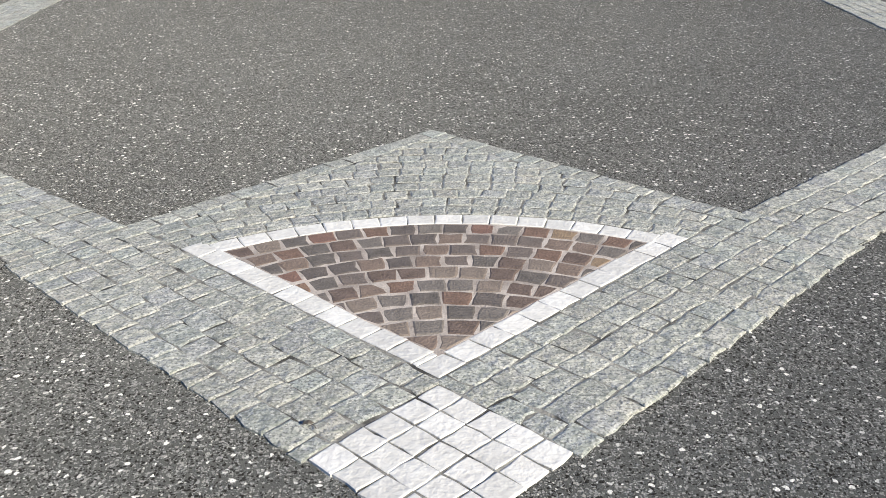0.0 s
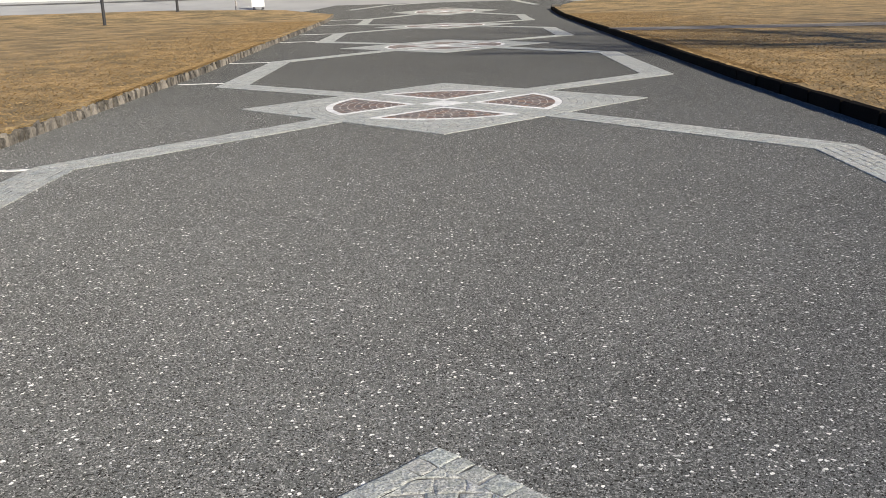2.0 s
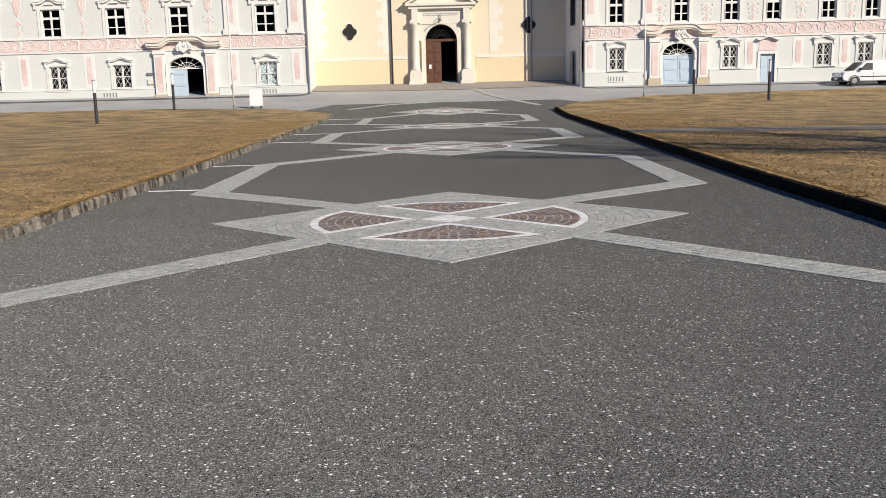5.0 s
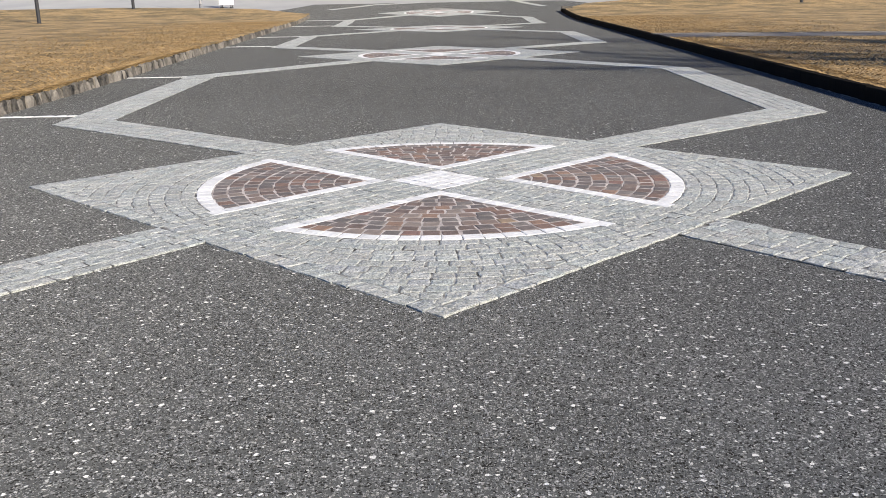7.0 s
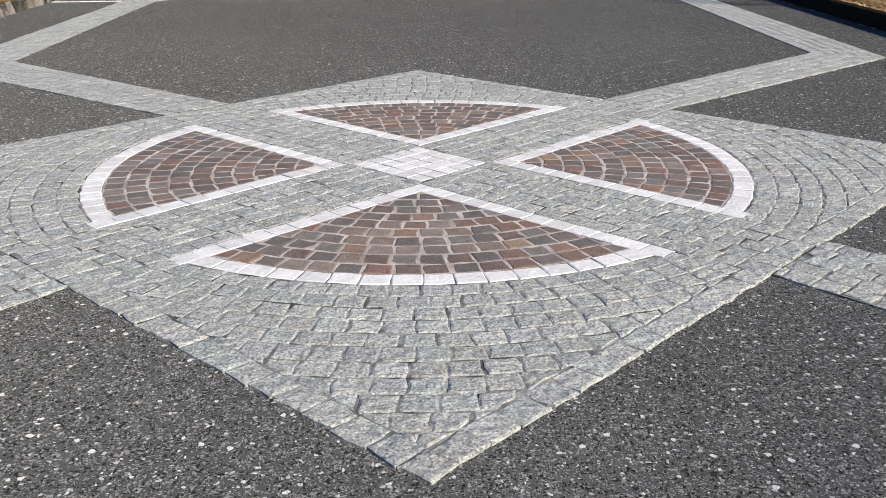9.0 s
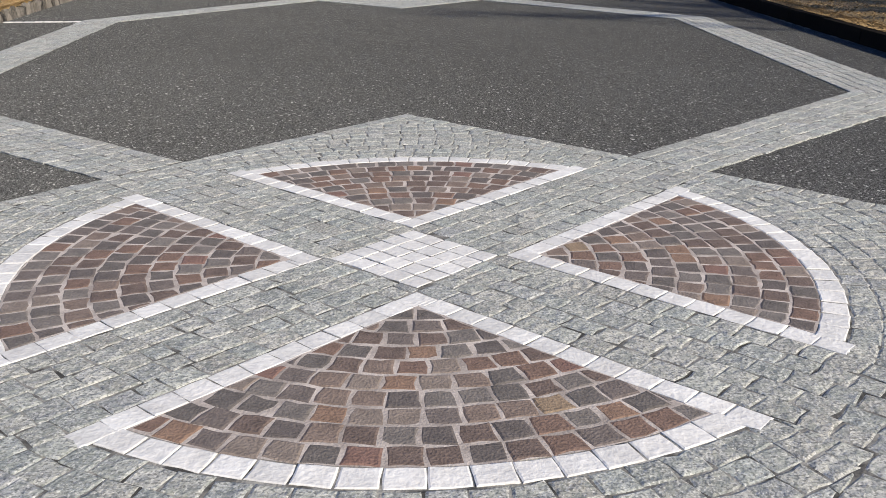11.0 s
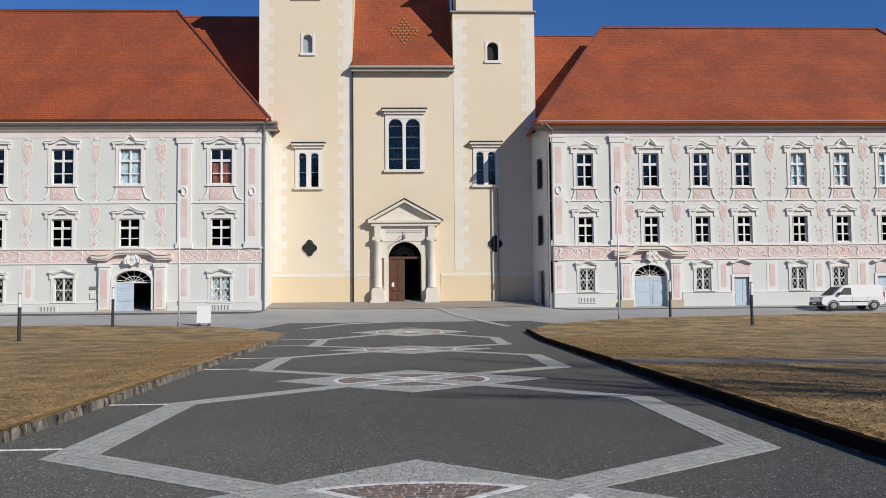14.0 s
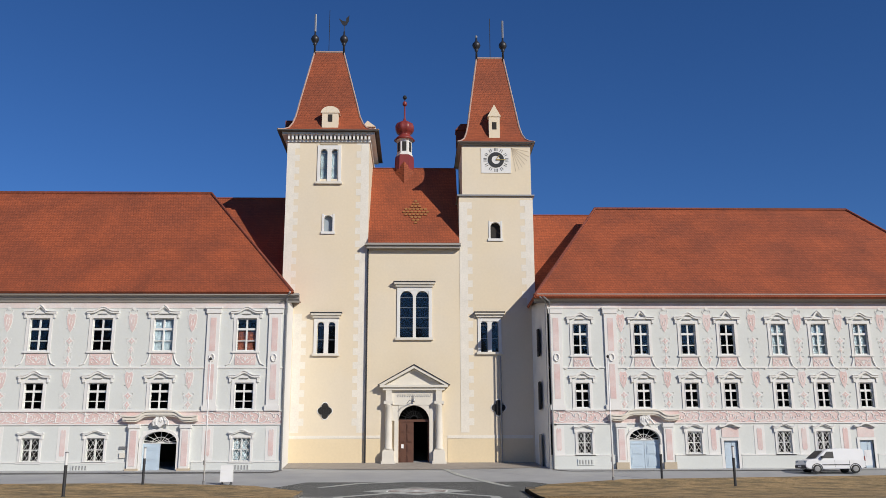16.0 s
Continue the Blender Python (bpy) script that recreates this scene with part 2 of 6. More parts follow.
M = {
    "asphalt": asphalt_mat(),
    "granite": granite_mat("granite", False),
    "granite_i": granite_mat("granite_joined", True),
    "white": mat("marble", (0.80, 0.79, 0.755), 0.75, 0.22, 11, 60, 0.6, obj_var=0.10, dist=0.007, col2=(0.76, 0.745, 0.71), mix_scale=6.0),
    "white_i": mat("marble_joined", (0.80, 0.79, 0.755), 0.75, 0.22, 11, 60, 0.6, obj_var=0.10, island=True, dist=0.007, col2=(0.76, 0.745, 0.71), mix_scale=6.0),
    "red": red_stone_mat("porphyry", False),
    "red_i": red_stone_mat("porphyry_joined", True),
    "bed": mat("joint_sand", (0.06, 0.058, 0.052), 0.95, 0.4, 6, 120, 0.5, col2=(0.38, 0.37, 0.335), mix_scale=9.0),
    "bed_red": mat("joint_mortar", (0.60, 0.53, 0.475), 0.95, 0.35, 6, 120, 0.4, col2=(0.36, 0.31, 0.275), mix_scale=8.0),
    "grass": mat("dry_lawn", (0.41, 0.275, 0.122), 0.95, 0.75, 4.0, 26, 0.9, dist=0.05, col2=(0.20, 0.145, 0.066), mix_scale=0.8),
    "blade": mat("dry_grass_blades", (0.29, 0.192, 0.086), 0.9, 0.3, 3, 30, 0, obj_var=0.4, island=True),
    "kerb": mat("kerb_stone", (0.17, 0.15, 0.124), 0.9, 0.7, 12, 40, 1.0, obj_var=0.75, dist=0.02),
    "kerb_shade_black": mat("kerb_shade_stone", (0.013, 0.011, 0.009), 1.0, 0.3, 4, 40, 0.6, obj_var=0.1, spec=0.03),
    "path": mat("path_gravel", (0.20, 0.185, 0.165), 0.95, 0.5, 4, 40, 0.8, col2=(0.14, 0.122, 0.10), mix_scale=1.5),
    "gutter": mat("gutter_stone", (0.13, 0.125, 0.12), 0.9, 0.2, 2, 20, 0.3),
    "frost": mat("frosted_glass", (0.72, 0.73, 0.72), 0.4, 0.03, 4, 20, 0),
    "polewhite": mat("white_metal", (0.74, 0.74, 0.74), 0.4, 0.05, 4, 20, 0),
    "court": mat("court_paving", (0.33, 0.333, 0.335), 0.9, 0.12, 0.5, 30, 0.3, col2=(0.37, 0.37, 0.362), mix_scale=0.25),
    "court_brown": mat("court_setts", (0.305, 0.272, 0.238), 0.9, 0.2, 2, 25, 0.4),
    "soil": mat("far_ground", (0.22, 0.17, 0.09), 0.95, 0.3, 0.05, 2, 0.3),
    "wing": mat("pale_grey_plaster", (0.645, 0.665, 0.64), 0.9, 0.05, 0.5, 9, 0.15),
    "stucco": mat("white_stucco", (0.74, 0.73, 0.705), 0.85, 0.06, 1.0, 14, 0.3),
    "pink": mat("pink_plaster", (0.675, 0.50, 0.472), 0.9, 0.12, 1.0, 12, 0.2, col2=(0.70, 0.595, 0.568), mix_scale=1.2),
    "pink_pale": mat("faded_pink_plaster", (0.70, 0.60, 0.575), 0.9, 0.10, 1.0, 12, 0.2, col2=(0.70, 0.655, 0.635), mix_scale=0.9),
    "cream": mat("cream_plaster", (0.745, 0.642, 0.475), 0.9, 0.05, 0.35, 6, 0.2, col2=(0.735, 0.645, 0.50), mix_scale=0.3),
    "cream_low": mat("cream_plinth_plaster", (0.735, 0.61, 0.41), 0.9, 0.06, 0.4, 6, 0.2),
    "stone": mat("portal_limestone", (0.70, 0.66, 0.58), 0.8, 0.08, 1.5, 20, 0.25),
    "plinth": mat("plinth_sandstone", (0.50, 0.42, 0.31), 0.85, 0.15, 1.5, 20, 0.3),
    "tile": tile_mat("clay_tiles", (0.355, 0.082, 0.028), (0.27, 0.066, 0.026)),
    "tile_dark": tile_mat("dark_clay_tiles", (0.24, 0.06, 0.032), (0.20, 0.052, 0.03)),
    "hip": mat("mortared_hip_tiles", (0.42, 0.30, 0.25), 0.85, 0.3, 3, 8, 0.3),
    "soffit": mat("dark_eave_board", (0.075, 0.07, 0.065), 0.8, 0.2, 1, 10, 0.1),
    "eave": mat("grey_eave_board", (0.34, 0.32, 0.29), 0.8, 0.1, 1, 10, 0.1),
    "metal": mat("dark_sheet_metal", (0.05, 0.05, 0.055), 0.45, 0.1, 2, 20, 0, metal=0.6),
    "pipe": mat("grey_zinc", (0.30, 0.30, 0.30), 0.45, 0.1, 2, 20, 0, metal=0.5),
    "iron": mat("black_iron", (0.02, 0.02, 0.02), 0.5, 0.1, 3, 30, 0.1),
    "wood": mat("brown_door_wood", (0.115, 0.05, 0.03), 0.55, 0.25, 3, 25, 0.3),
    "blue": mat("pale_blue_paint", (0.47, 0.57, 0.66), 0.6, 0.08, 2, 20, 0.1),
    "sash": mat("white_window_paint", (0.74, 0.74, 0.72), 0.5, 0.04, 3, 20, 0.05),
    "dark": mat("unlit_room_black", (0.03, 0.028, 0.026), 0.95, 0.2, 1, 6, 0),
    "quoin": mat("faded_white_quoins", (0.76, 0.715, 0.63), 0.9, 0.12, 1.0, 10, 0.2),
    "pale_sheet": mat("blinds_and_sky_tone", (0.30, 0.36, 0.42), 0.8, 0.05, 1, 10, 0),
    "copper": mat("red_painted_metal", (0.22, 0.035, 0.03), 0.45, 0.12, 2, 15, 0.05),
    "van": mat("white_car_paint", (0.78, 0.79, 0.80), 0.25, 0.03, 2, 10, 0),
    "rubber": mat("black_rubber", (0.02, 0.02, 0.02), 0.8, 0.15, 5, 40, 0.1),
    "plastic": mat("black_plastic", (0.03, 0.03, 0.032), 0.6, 0.1, 5, 40, 0),
    "gold": mat("gilded_metal", (0.6, 0.4, 0.12), 0.35, 0.1, 5, 20, 0, metal=0.9),
    "rust": mat("yellowed_tiles", (0.36, 0.17, 0.055), 0.8, 0.2, 3, 20, 0.1),
    "signwhite": mat("white_board", (0.80, 0.80, 0.79), 0.5, 0.03, 3, 20, 0),
    "woods": mat("unseen_backdrop_woods", (0.045, 0.042, 0.03), 0.95, 0.4, 0.05, 0.8, 0, col2=(0.06, 0.05, 0.035), mix_scale=0.03),
    "bark": mat("grey_bark", (0.13, 0.11, 0.09), 0.9, 0.3, 3, 30, 0.8),
}


def glass_mat():
    m = bpy.data.materials.new("window_glass")
    m.use_nodes = True
    b = m.node_tree.nodes["Principled BSDF"]
    b.inputs["Base Color"].default_value = (0.85, 0.9, 0.9, 1)
    b.inputs["Roughness"].default_value = 0.04
    b.inputs["Transmission Weight"].default_value = 1.0
    b.inputs["IOR"].default_value = 1.45
    return m


M["glass"] = glass_mat()


# ---- mesh helpers ----
class Geo:
    """Plain lists of corners and faces that grow shape by shape."""

    def __init__(self):
        self.v, self.f = [], []

    def add(self, verts, faces):
        o = len(self.v)
        self.v += [tuple(p) for p in verts]
        self.f += [tuple(i + o for i in f) for f in faces]
        return self

    def box(self, x0, x1, y0, y1, z0, z1):
        v = [(x, y, z) for z in (z0, z1) for y in (y0, y1) for x in (x0, x1)]
        return self.add(v, [(0, 2, 3, 1), (4, 5, 7, 6), (0, 1, 5, 4), (2, 6, 7, 3), (0, 4, 6, 2), (1, 3, 7, 5)])

    def poly_y(self, pts, y0, y1):
        """A plate in the plane of a facade: outline of (x, z), from the front y0 back to y1."""
        n = len(pts)
        v = [(x, y0, z) for x, z in pts] + [(x, y1, z) for x, z in pts]
        area = sum(pts[i][0] * pts[(i + 1) % n][1] - pts[(i + 1) % n][0] * pts[i][1] for i in range(n))
        a = tuple(range(n)) if area > 0 else tuple(reversed(range(n)))
        f = [a, tuple(n + i for i in reversed(a))]
        for i in range(n):
            j = (i + 1) % n
            f.append((j, i, n + i, n + j) if area > 0 else (i, j, n + j, n + i))
        return self.add(v, f)

    def tube(self, pts, r, sides=8, r1=None):
        pts = [Vector(p) for p in pts]
        r1 = r if r1 is None else r1
        rings = []
        for i, p in enumerate(pts):
            d = (pts[min(i + 1, len(pts) - 1)] - pts[max(i - 1, 0)]).normalized()
            a = d.cross(Vector((0.31, 0.87, 0.37))).normalized()
            b = d.cross(a)
            rr = r + (r1 - r) * i / max(1, len(pts) - 1)
            rings.append([p + (a * math.cos(k * 2 * math.pi / sides) + b * math.sin(k * 2 * math.pi / sides)) * rr for k in range(sides)])
        v = [q for ring in rings for q in ring]
        f = []
        for i in range(len(pts) - 1):
            for k in range(sides):
                j = (k + 1) % sides
                f.append((i * sides + k, (i + 1) * sides + k, (i + 1) * sides + j, i * sides + j))
        f.append(tuple(range(sides)))
        f.append(tuple(reversed(range((len(pts) - 1) * sides, len(pts) * sides))))
        return self.add(v, f)

    def lathe(self, cx, cy, prof, sides=16, turn=0.0):
        """A turned shape round an upright axis: profile of (radius, z) from below upwards."""
        v, f = [], []
        for r, z in prof:
            v += [(cx + r * math.cos(turn + k * 2 * math.pi / sides), cy + r * math.sin(turn + k * 2 * math.pi / sides), z) for k in range(sides)]
        for i in range(len(prof) - 1):
            for k in range(sides):
                j = (k + 1) % sides
                f.append((i * sides + k, i * sides + j, (i + 1) * sides + j, (i + 1) * sides + k))
        f.append(tuple(reversed(range(sides))))
        f.append(tuple(range((len(prof) - 1) * sides, len(prof) * sides)))
        return self.add(v, f)

    def mesh(self, name, material, smooth=False):
        me = bpy.data.meshes.new(name)
        me.from_pydata(self.v, [], self.f)
        me.materials.append(material)
        if smooth:
            me.polygons.foreach_set("use_smooth", [True] * len(me.polygons))
        me.validate()
        return me


def part(name, geo, material, parent=None, label="", smooth=False, kind=""):
    ob = new(name, geo.mesh(name, material, smooth))
    ob.parent = parent
    if label:
        ob["label"] = label
    if kind:
        ob["kind"] = kind
    return ob


def thing(name, label, category, group="", kind="", at=(0, 0, 0)):
    ob = new(name)
    ob.location = at
    return tagged(ob, label, category, group, kind)


def gz(x, y):
    """Height of the ground: level along the drive, rising towards the church."""
    return 0.0028 * max(0.0, min(y, 62.0) - 29.0) ** 2


# ---- the ground ----
P_ = 12.55          # distance from star to star
KERB_R = lambda y: 4.68 + 0.027 * max(0.0, y - 2.0)
KERB_L = lambda y: -4.85 - 0.03 * max(0.0, y - 6.0)


def sheet(name, xl, xr, ys, up, material, label, category, nx=6, kind="structure"):
    """A strip of ground between two edge lines, following the rise."""
    g = Geo()
    rows = []
    for y in ys:
        a, b = xl(y), xr(y)
        rows.append([(a + (b - a) * i / nx, y, gz(0, y) + up) for i in range(nx + 1)])
    v = [p for r in rows for p in r]
    f = []
    for j in range(len(rows) - 1):
        for i in range(nx):
            k = j * (nx + 1) + i
            f.append((k, k + 1, k + nx + 2, k + nx + 1))
    g.add(v, f)
    ob = part(name, g, material)
    return tagged(ob, label, category, kind=kind)


def steps(a, b, n):
    return [a + (b - a) * i / n for i in range(n + 1)]


sheet("ground", lambda y: -2500, lambda y: 2500, [-2500, -200, -40, 0, 29] + steps(31, 62, 16) + [80, 300, 2500], -0.12, M["soil"], "dry brown earth reaching to the horizon", "ground", 2)
sheet("forecourt", lambda y: -60, lambda y: 60, steps(33, 55, 22), -0.02, M["court"], "pale grey paved forecourt before the abbey", "pavement", 8)
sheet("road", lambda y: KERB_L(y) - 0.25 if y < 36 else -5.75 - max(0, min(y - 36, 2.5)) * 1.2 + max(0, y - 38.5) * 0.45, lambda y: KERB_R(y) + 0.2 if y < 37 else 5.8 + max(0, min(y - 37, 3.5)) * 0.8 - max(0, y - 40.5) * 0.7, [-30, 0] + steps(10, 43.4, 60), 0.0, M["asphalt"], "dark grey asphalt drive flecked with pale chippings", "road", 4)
LAWN_UP = 0.15


def lawn(name, xl, xr, end, label):
    sheet(name, xl, xr, [-40, -20] + steps(-10, 28, 38) + steps(29, end, 26), LAWN_UP, M["grass"], label, "lawn", 10)


lawn("lawn_right", lambda y: KERB_R(y) + 0.12 if y < 36.6 else KERB_R(36.6) + 0.12 + (y - 36.6) * 0.45 + max(0, y - 40) * 1.2 + max(0, y - 43) * 8, lambda y: 90, 44.8, "dry winter lawn of matted yellow-brown grass beside the drive")
lawn("lawn_left", lambda y: -90, lambda y: KERB_L(y) - 0.12 if y < 36 else KERB_L(36) - 0.12 - (y - 36) * 0.8 - max(0, y - 40) * 3, 41.8, "dry winter lawn of yellow-brown grass behind a stone edging")

# ---- buildings, large forms ----
YC, YW = 53.84, 50.4
ZB = 0.4


def wall_front(x0, x1, z0, z1, y, depth, holes):
    """A wall in the plane y, as thick as depth, with openings (x0, x1, z0, z1) cut right through."""
    xs = sorted({x0, x1, *[h[0] for h in holes], *[h[1] for h in holes]})
    zs = sorted({z0, z1, *[h[2] for h in holes], *[h[3] for h in holes]})
    g = Geo()
    inside = lambda cx, cz: any(h[0] < cx < h[1] and h[2] < cz < h[3] for h in holes)
    for i in range(len(xs) - 1):
        for j in range(len(zs) - 1):
            if not inside((xs[i] + xs[i + 1]) / 2, (zs[j] + zs[j + 1]) / 2):
                a, b, c, d = xs[i], xs[i + 1], zs[j], zs[j + 1]
                g.add([(a, y, c), (b, y, c), (b, y, d), (a, y, d)], [(0, 1, 2, 3)])
                g.add([(a, y + depth, c), (b, y + depth, c), (b, y + depth, d), (a, y + depth, d)], [(3, 2, 1, 0)])
    for a, b, c, d in holes:
        v = [(x, yy, z) for yy in (y, y + depth) for x, z in ((a, c), (b, c), (b, d), (a, d))]
        g.add(v, [(0, 4, 5, 1), (1, 5, 6, 2), (2, 6, 7, 3), (3, 7, 4, 0)])
    v = [(x, yy, z) for yy in (y, y + depth) for x, z in ((x0, z0), (x1, z0), (x1, z1), (x0, z1))]
    g.add(v, [(0, 1, 5, 4), (1, 2, 6, 5), (2, 3, 7, 6), (3, 0, 4, 7)])
    return g


def roof_slab(name, quads, material, parent, label="", thick=0.18):
    """A roof of tiled planes, given as polygons of points, with thickness."""
    g = Geo()
    for q in quads:
        q = [Vector(p) for p in q]
        nrm = (q[1] - q[0]).cross(q[2] - q[0]).normalized()
        if nrm.z < 0:
            q.reverse()
            nrm = -nrm
        n = len(q)
        low = [p - nrm * thick for p in q]
        f = [tuple(range(n)), tuple(reversed(range(n, 2 * n)))] + [(i, n + i, n + (i + 1) % n, (i + 1) % n) for i in range(n)]
        g.add(q + low, f)
    return part(name, g, material, parent, label)


def pane_grid(w, h, cols, row_heights):
    """Centres and sizes of the panes of a sash, from its bottom centre."""
    out = []
    z = 0.0
    cw = w / cols
    for rh in row_heights:
        for c in range(cols):
            out.append((-w / 2 + cw * (c + 0.5), z + rh / 2 * h, cw, rh * h))
        z += rh * h
    return out


PANE = {}


def window(parent, x, z, y, w, h, rows, hood="", apron=False, pale_sheet=False, transom=True, surround=0.2, label=""):
    """A sash window set into an opening: surround, sash bars, panes, sill, hood and apron."""
    s = Geo()
    t = 0.05
    zt = z + h
    s.box(x - w / 2, x - w / 2 + 0.07, y + 0.10, y + 0.18, z, zt)
    s.box(x + w / 2 - 0.07, x + w / 2, y + 0.10, y + 0.18, z, zt)
    s.box(x - w / 2 + 0.07, x + w / 2 - 0.07, y + 0.10, y + 0.18, z, z + 0.08)
    s.box(x - w / 2 + 0.07, x + w / 2 - 0.07, y + 0.10, y + 0.18, zt - 0.07, zt)
    s.box(x - 0.055, x + 0.055, y + 0.095, y + 0.175, z + 0.08, zt - 0.07)
    acc = 0
    for i, rh in enumerate(rows[:-1]):
        acc += rh
        hh = 0.075 if i == len(rows) - 2 and transom else 0.03
        for a, b in ((x - w / 2 + 0.07, x - 0.055), (x + 0.055, x + w / 2 - 0.07)):
            s.box(a, b, y + 0.1, y + 0.17, z + acc * h - hh, z + acc * h + hh)
    win = part("window", s, M["sash"], parent, label or "white-painted sash window with six panes")
    for px_, pz, pw, ph in pane_grid(w - 0.16, h - 0.16, 2, rows):
        key = (round(pw, 3), round(ph, 3))
        if key not in PANE:
            PANE[key] = Geo().box(-pw / 2 + 0.01, pw / 2 - 0.01, 0, 0.006, -ph / 2 + 0.01, ph / 2 - 0.01).mesh("pane", M["glass"])
        o = new("pane", PANE[key])
        o.parent = win
        o.location = (x + px_, y + 0.135, z + 0.08 + pz)
        o.visible_shadow = False
    # closed blind; in the upper east bays it paints in reflected sky
    if pale_sheet:
        part("pale_sheet", Geo().box(x - w / 2 + 0.05, x + w / 2 - 0.05, y + 0.24, y + 0.25, z + 0.06, zt - 0.05), M["pale_sheet"], win, "pale sheet behind the glass, a blind and painted sky reflection")
    f = Geo()
    k = surround
    f.box(x - w / 2 - k, x - w / 2, y - 0.05, y + 0.02, z - 0.08, zt + k)
    f.box(x + w / 2, x + w / 2 + k, y - 0.05, y + 0.02, z - 0.08, zt + k)
    f.box(x - w / 2, x + w / 2, y - 0.05, y + 0.02, zt, zt + k)
    f.box(x - w / 2 + 0.0, x - w / 2 + 0.04, y - 0.075, y - 0.05, z, zt)
    part("surround", f, M["stucco"], win, "white stucco window surround")
    part("sill", Geo().box(x - w / 2 - k - 0.06, x + w / 2 + k + 0.06, y - 0.11, y + 0.09, z - 0.14, z - 0.04), M["stucco"], win)
    if hood:
        hg = Geo()
        base = zt + k + (0.22 if hood != "ground" else 0.18)
        half = w / 2 + k + (0.22 if hood != "ground" else 0.12)
        n = 18
        top = []
        for i in range(n + 1):
            u = -1 + 2 * i / n
            if hood == "swan":
                zz = 0.10 * math.cos(u * math.pi) * 0.4 + (0.42 * max(0, 1 - abs(u) / 0.34) ** 0.7) + 0.05 * abs(u)
            elif hood == "arch":
                zz = 0.30 * math.exp(-(u / 0.48) ** 2) + 0.03 * math.cos(u * 7)
            else:
                zz = 0.10 * math.cos(u * 4.2) + 0.05
            top.append((x + half * u, base + zz))
        th = 0.13 if hood != "ground" else 0.08
        hg.poly_y(top + [(a, b - th) for a, b in reversed(top)], y - 0.15, y)
        hg.poly_y([(a * 1.0, b + 0.05) for a, b in top] + [(a, b) for a, b in reversed(top)], y - 0.20, y)
        part("hood", hg, M["stucco"], win, "curved white stucco hood")
        for sgn in (-1, 1):
            part("bracket", Geo().box(x + sgn * (half - 0.12) - 0.07, x + sgn * (half - 0.12) + 0.07, y - 0.11, y, base - 0.40, base - 0.06), M["stucco"], win)
        if hood != "ground":
            shell = [(x + 0.3 * math.cos(a), base - 0.12 + 0.16 * math.sin(a)) for a in steps(0, math.pi, 8)]
            part("shell", Geo().poly_y(shell, y - 0.14, y), M["stucco"], win)
    if apron:
        a = w / 2 + 0.02
        part("apron", Geo().box(x - a, x + a, y - 0.03, y, z - 0.95, z - 0.2), M["pink"], win, "pink plaster apron panel with white scrollwork")
        sg = Geo()
        for sx_ in (-1, 1):
            for cx_, cz_, r_, st_ in ((0.72, -0.42, 0.13, 2.4), (0.66, -0.74, 0.12, -2.2), (0.3, -0.48, 0.12, 0.6), (0.26, -0.74, 0.09, 3.4)):
                curl(sg, x + sx_ * cx_ * a, z + cz_, y - 0.015, r_, 5.4, st_, sx_, 0.02)
            sg.tube([(x + sx_ * 0.9 * a, y - 0.035, z - 0.3), (x + sx_ * 0.5 * a, y - 0.035, z - 0.6), (x + sx_ * 0.1 * a, y - 0.035, z - 0.84)], 0.018, 4)
        sg.poly_y([(x - 0.1, z - 0.55), (x, z - 0.72), (x + 0.1, z - 0.55), (x, z - 0.36)], y - 0.05, y - 0.03)
        part("scroll", sg, M["stucco"], win)
        for sx_ in (-1, 1):
            part("volute", Geo().tube([(x + sx_ * (a + 0.1), y - 0.03, z - 0.2), (x + sx_ * (a + 0.17), y - 0.03, z - 0.5), (x + sx_ * (a + 0.32), y - 0.03, z - 0.85), (x + sx_ * (a + 0.6), y - 0.03, z - 0.98)], 0.05, 6), M["stucco"], win)
    return win


def grille(parent, x, z, y, w, h):
    """A white lattice of crossing bars in front of a ground-floor window."""
    g = Geo()
    n = 4
    step = w / n
    for i in range(-6, n + 1):
        for d in (1, -1):
            pts = []
            x0 = x - w / 2 + i * step
            for k in range(0, 21):
                t_ = k / 20
                xx = x0 + t_ * h * 0.62
                if x - w / 2 <= xx <= x + w / 2:
                    pts.append((xx if d > 0 else 2 * x - xx, y + 0.03, z + t_ * h))
            if len(pts) > 1:
                g.tube([pts[0], pts[-1]], 0.012, 4)
    return part("window_grille", g, M["sash"], parent, "white diamond lattice window grille")


def curl(g, x, z, y, r, turn, start, flip, th=0.018):
    """A small stucco spiral."""
    g.tube([(x + flip * r * (1 - t_ / (turn * 1.35)) * math.cos(start + t_), y - 0.02, z + r * (1 - t_ / (turn * 1.35)) * math.sin(start + t_)) for t_ in steps(0, turn, 8)], th, 4)


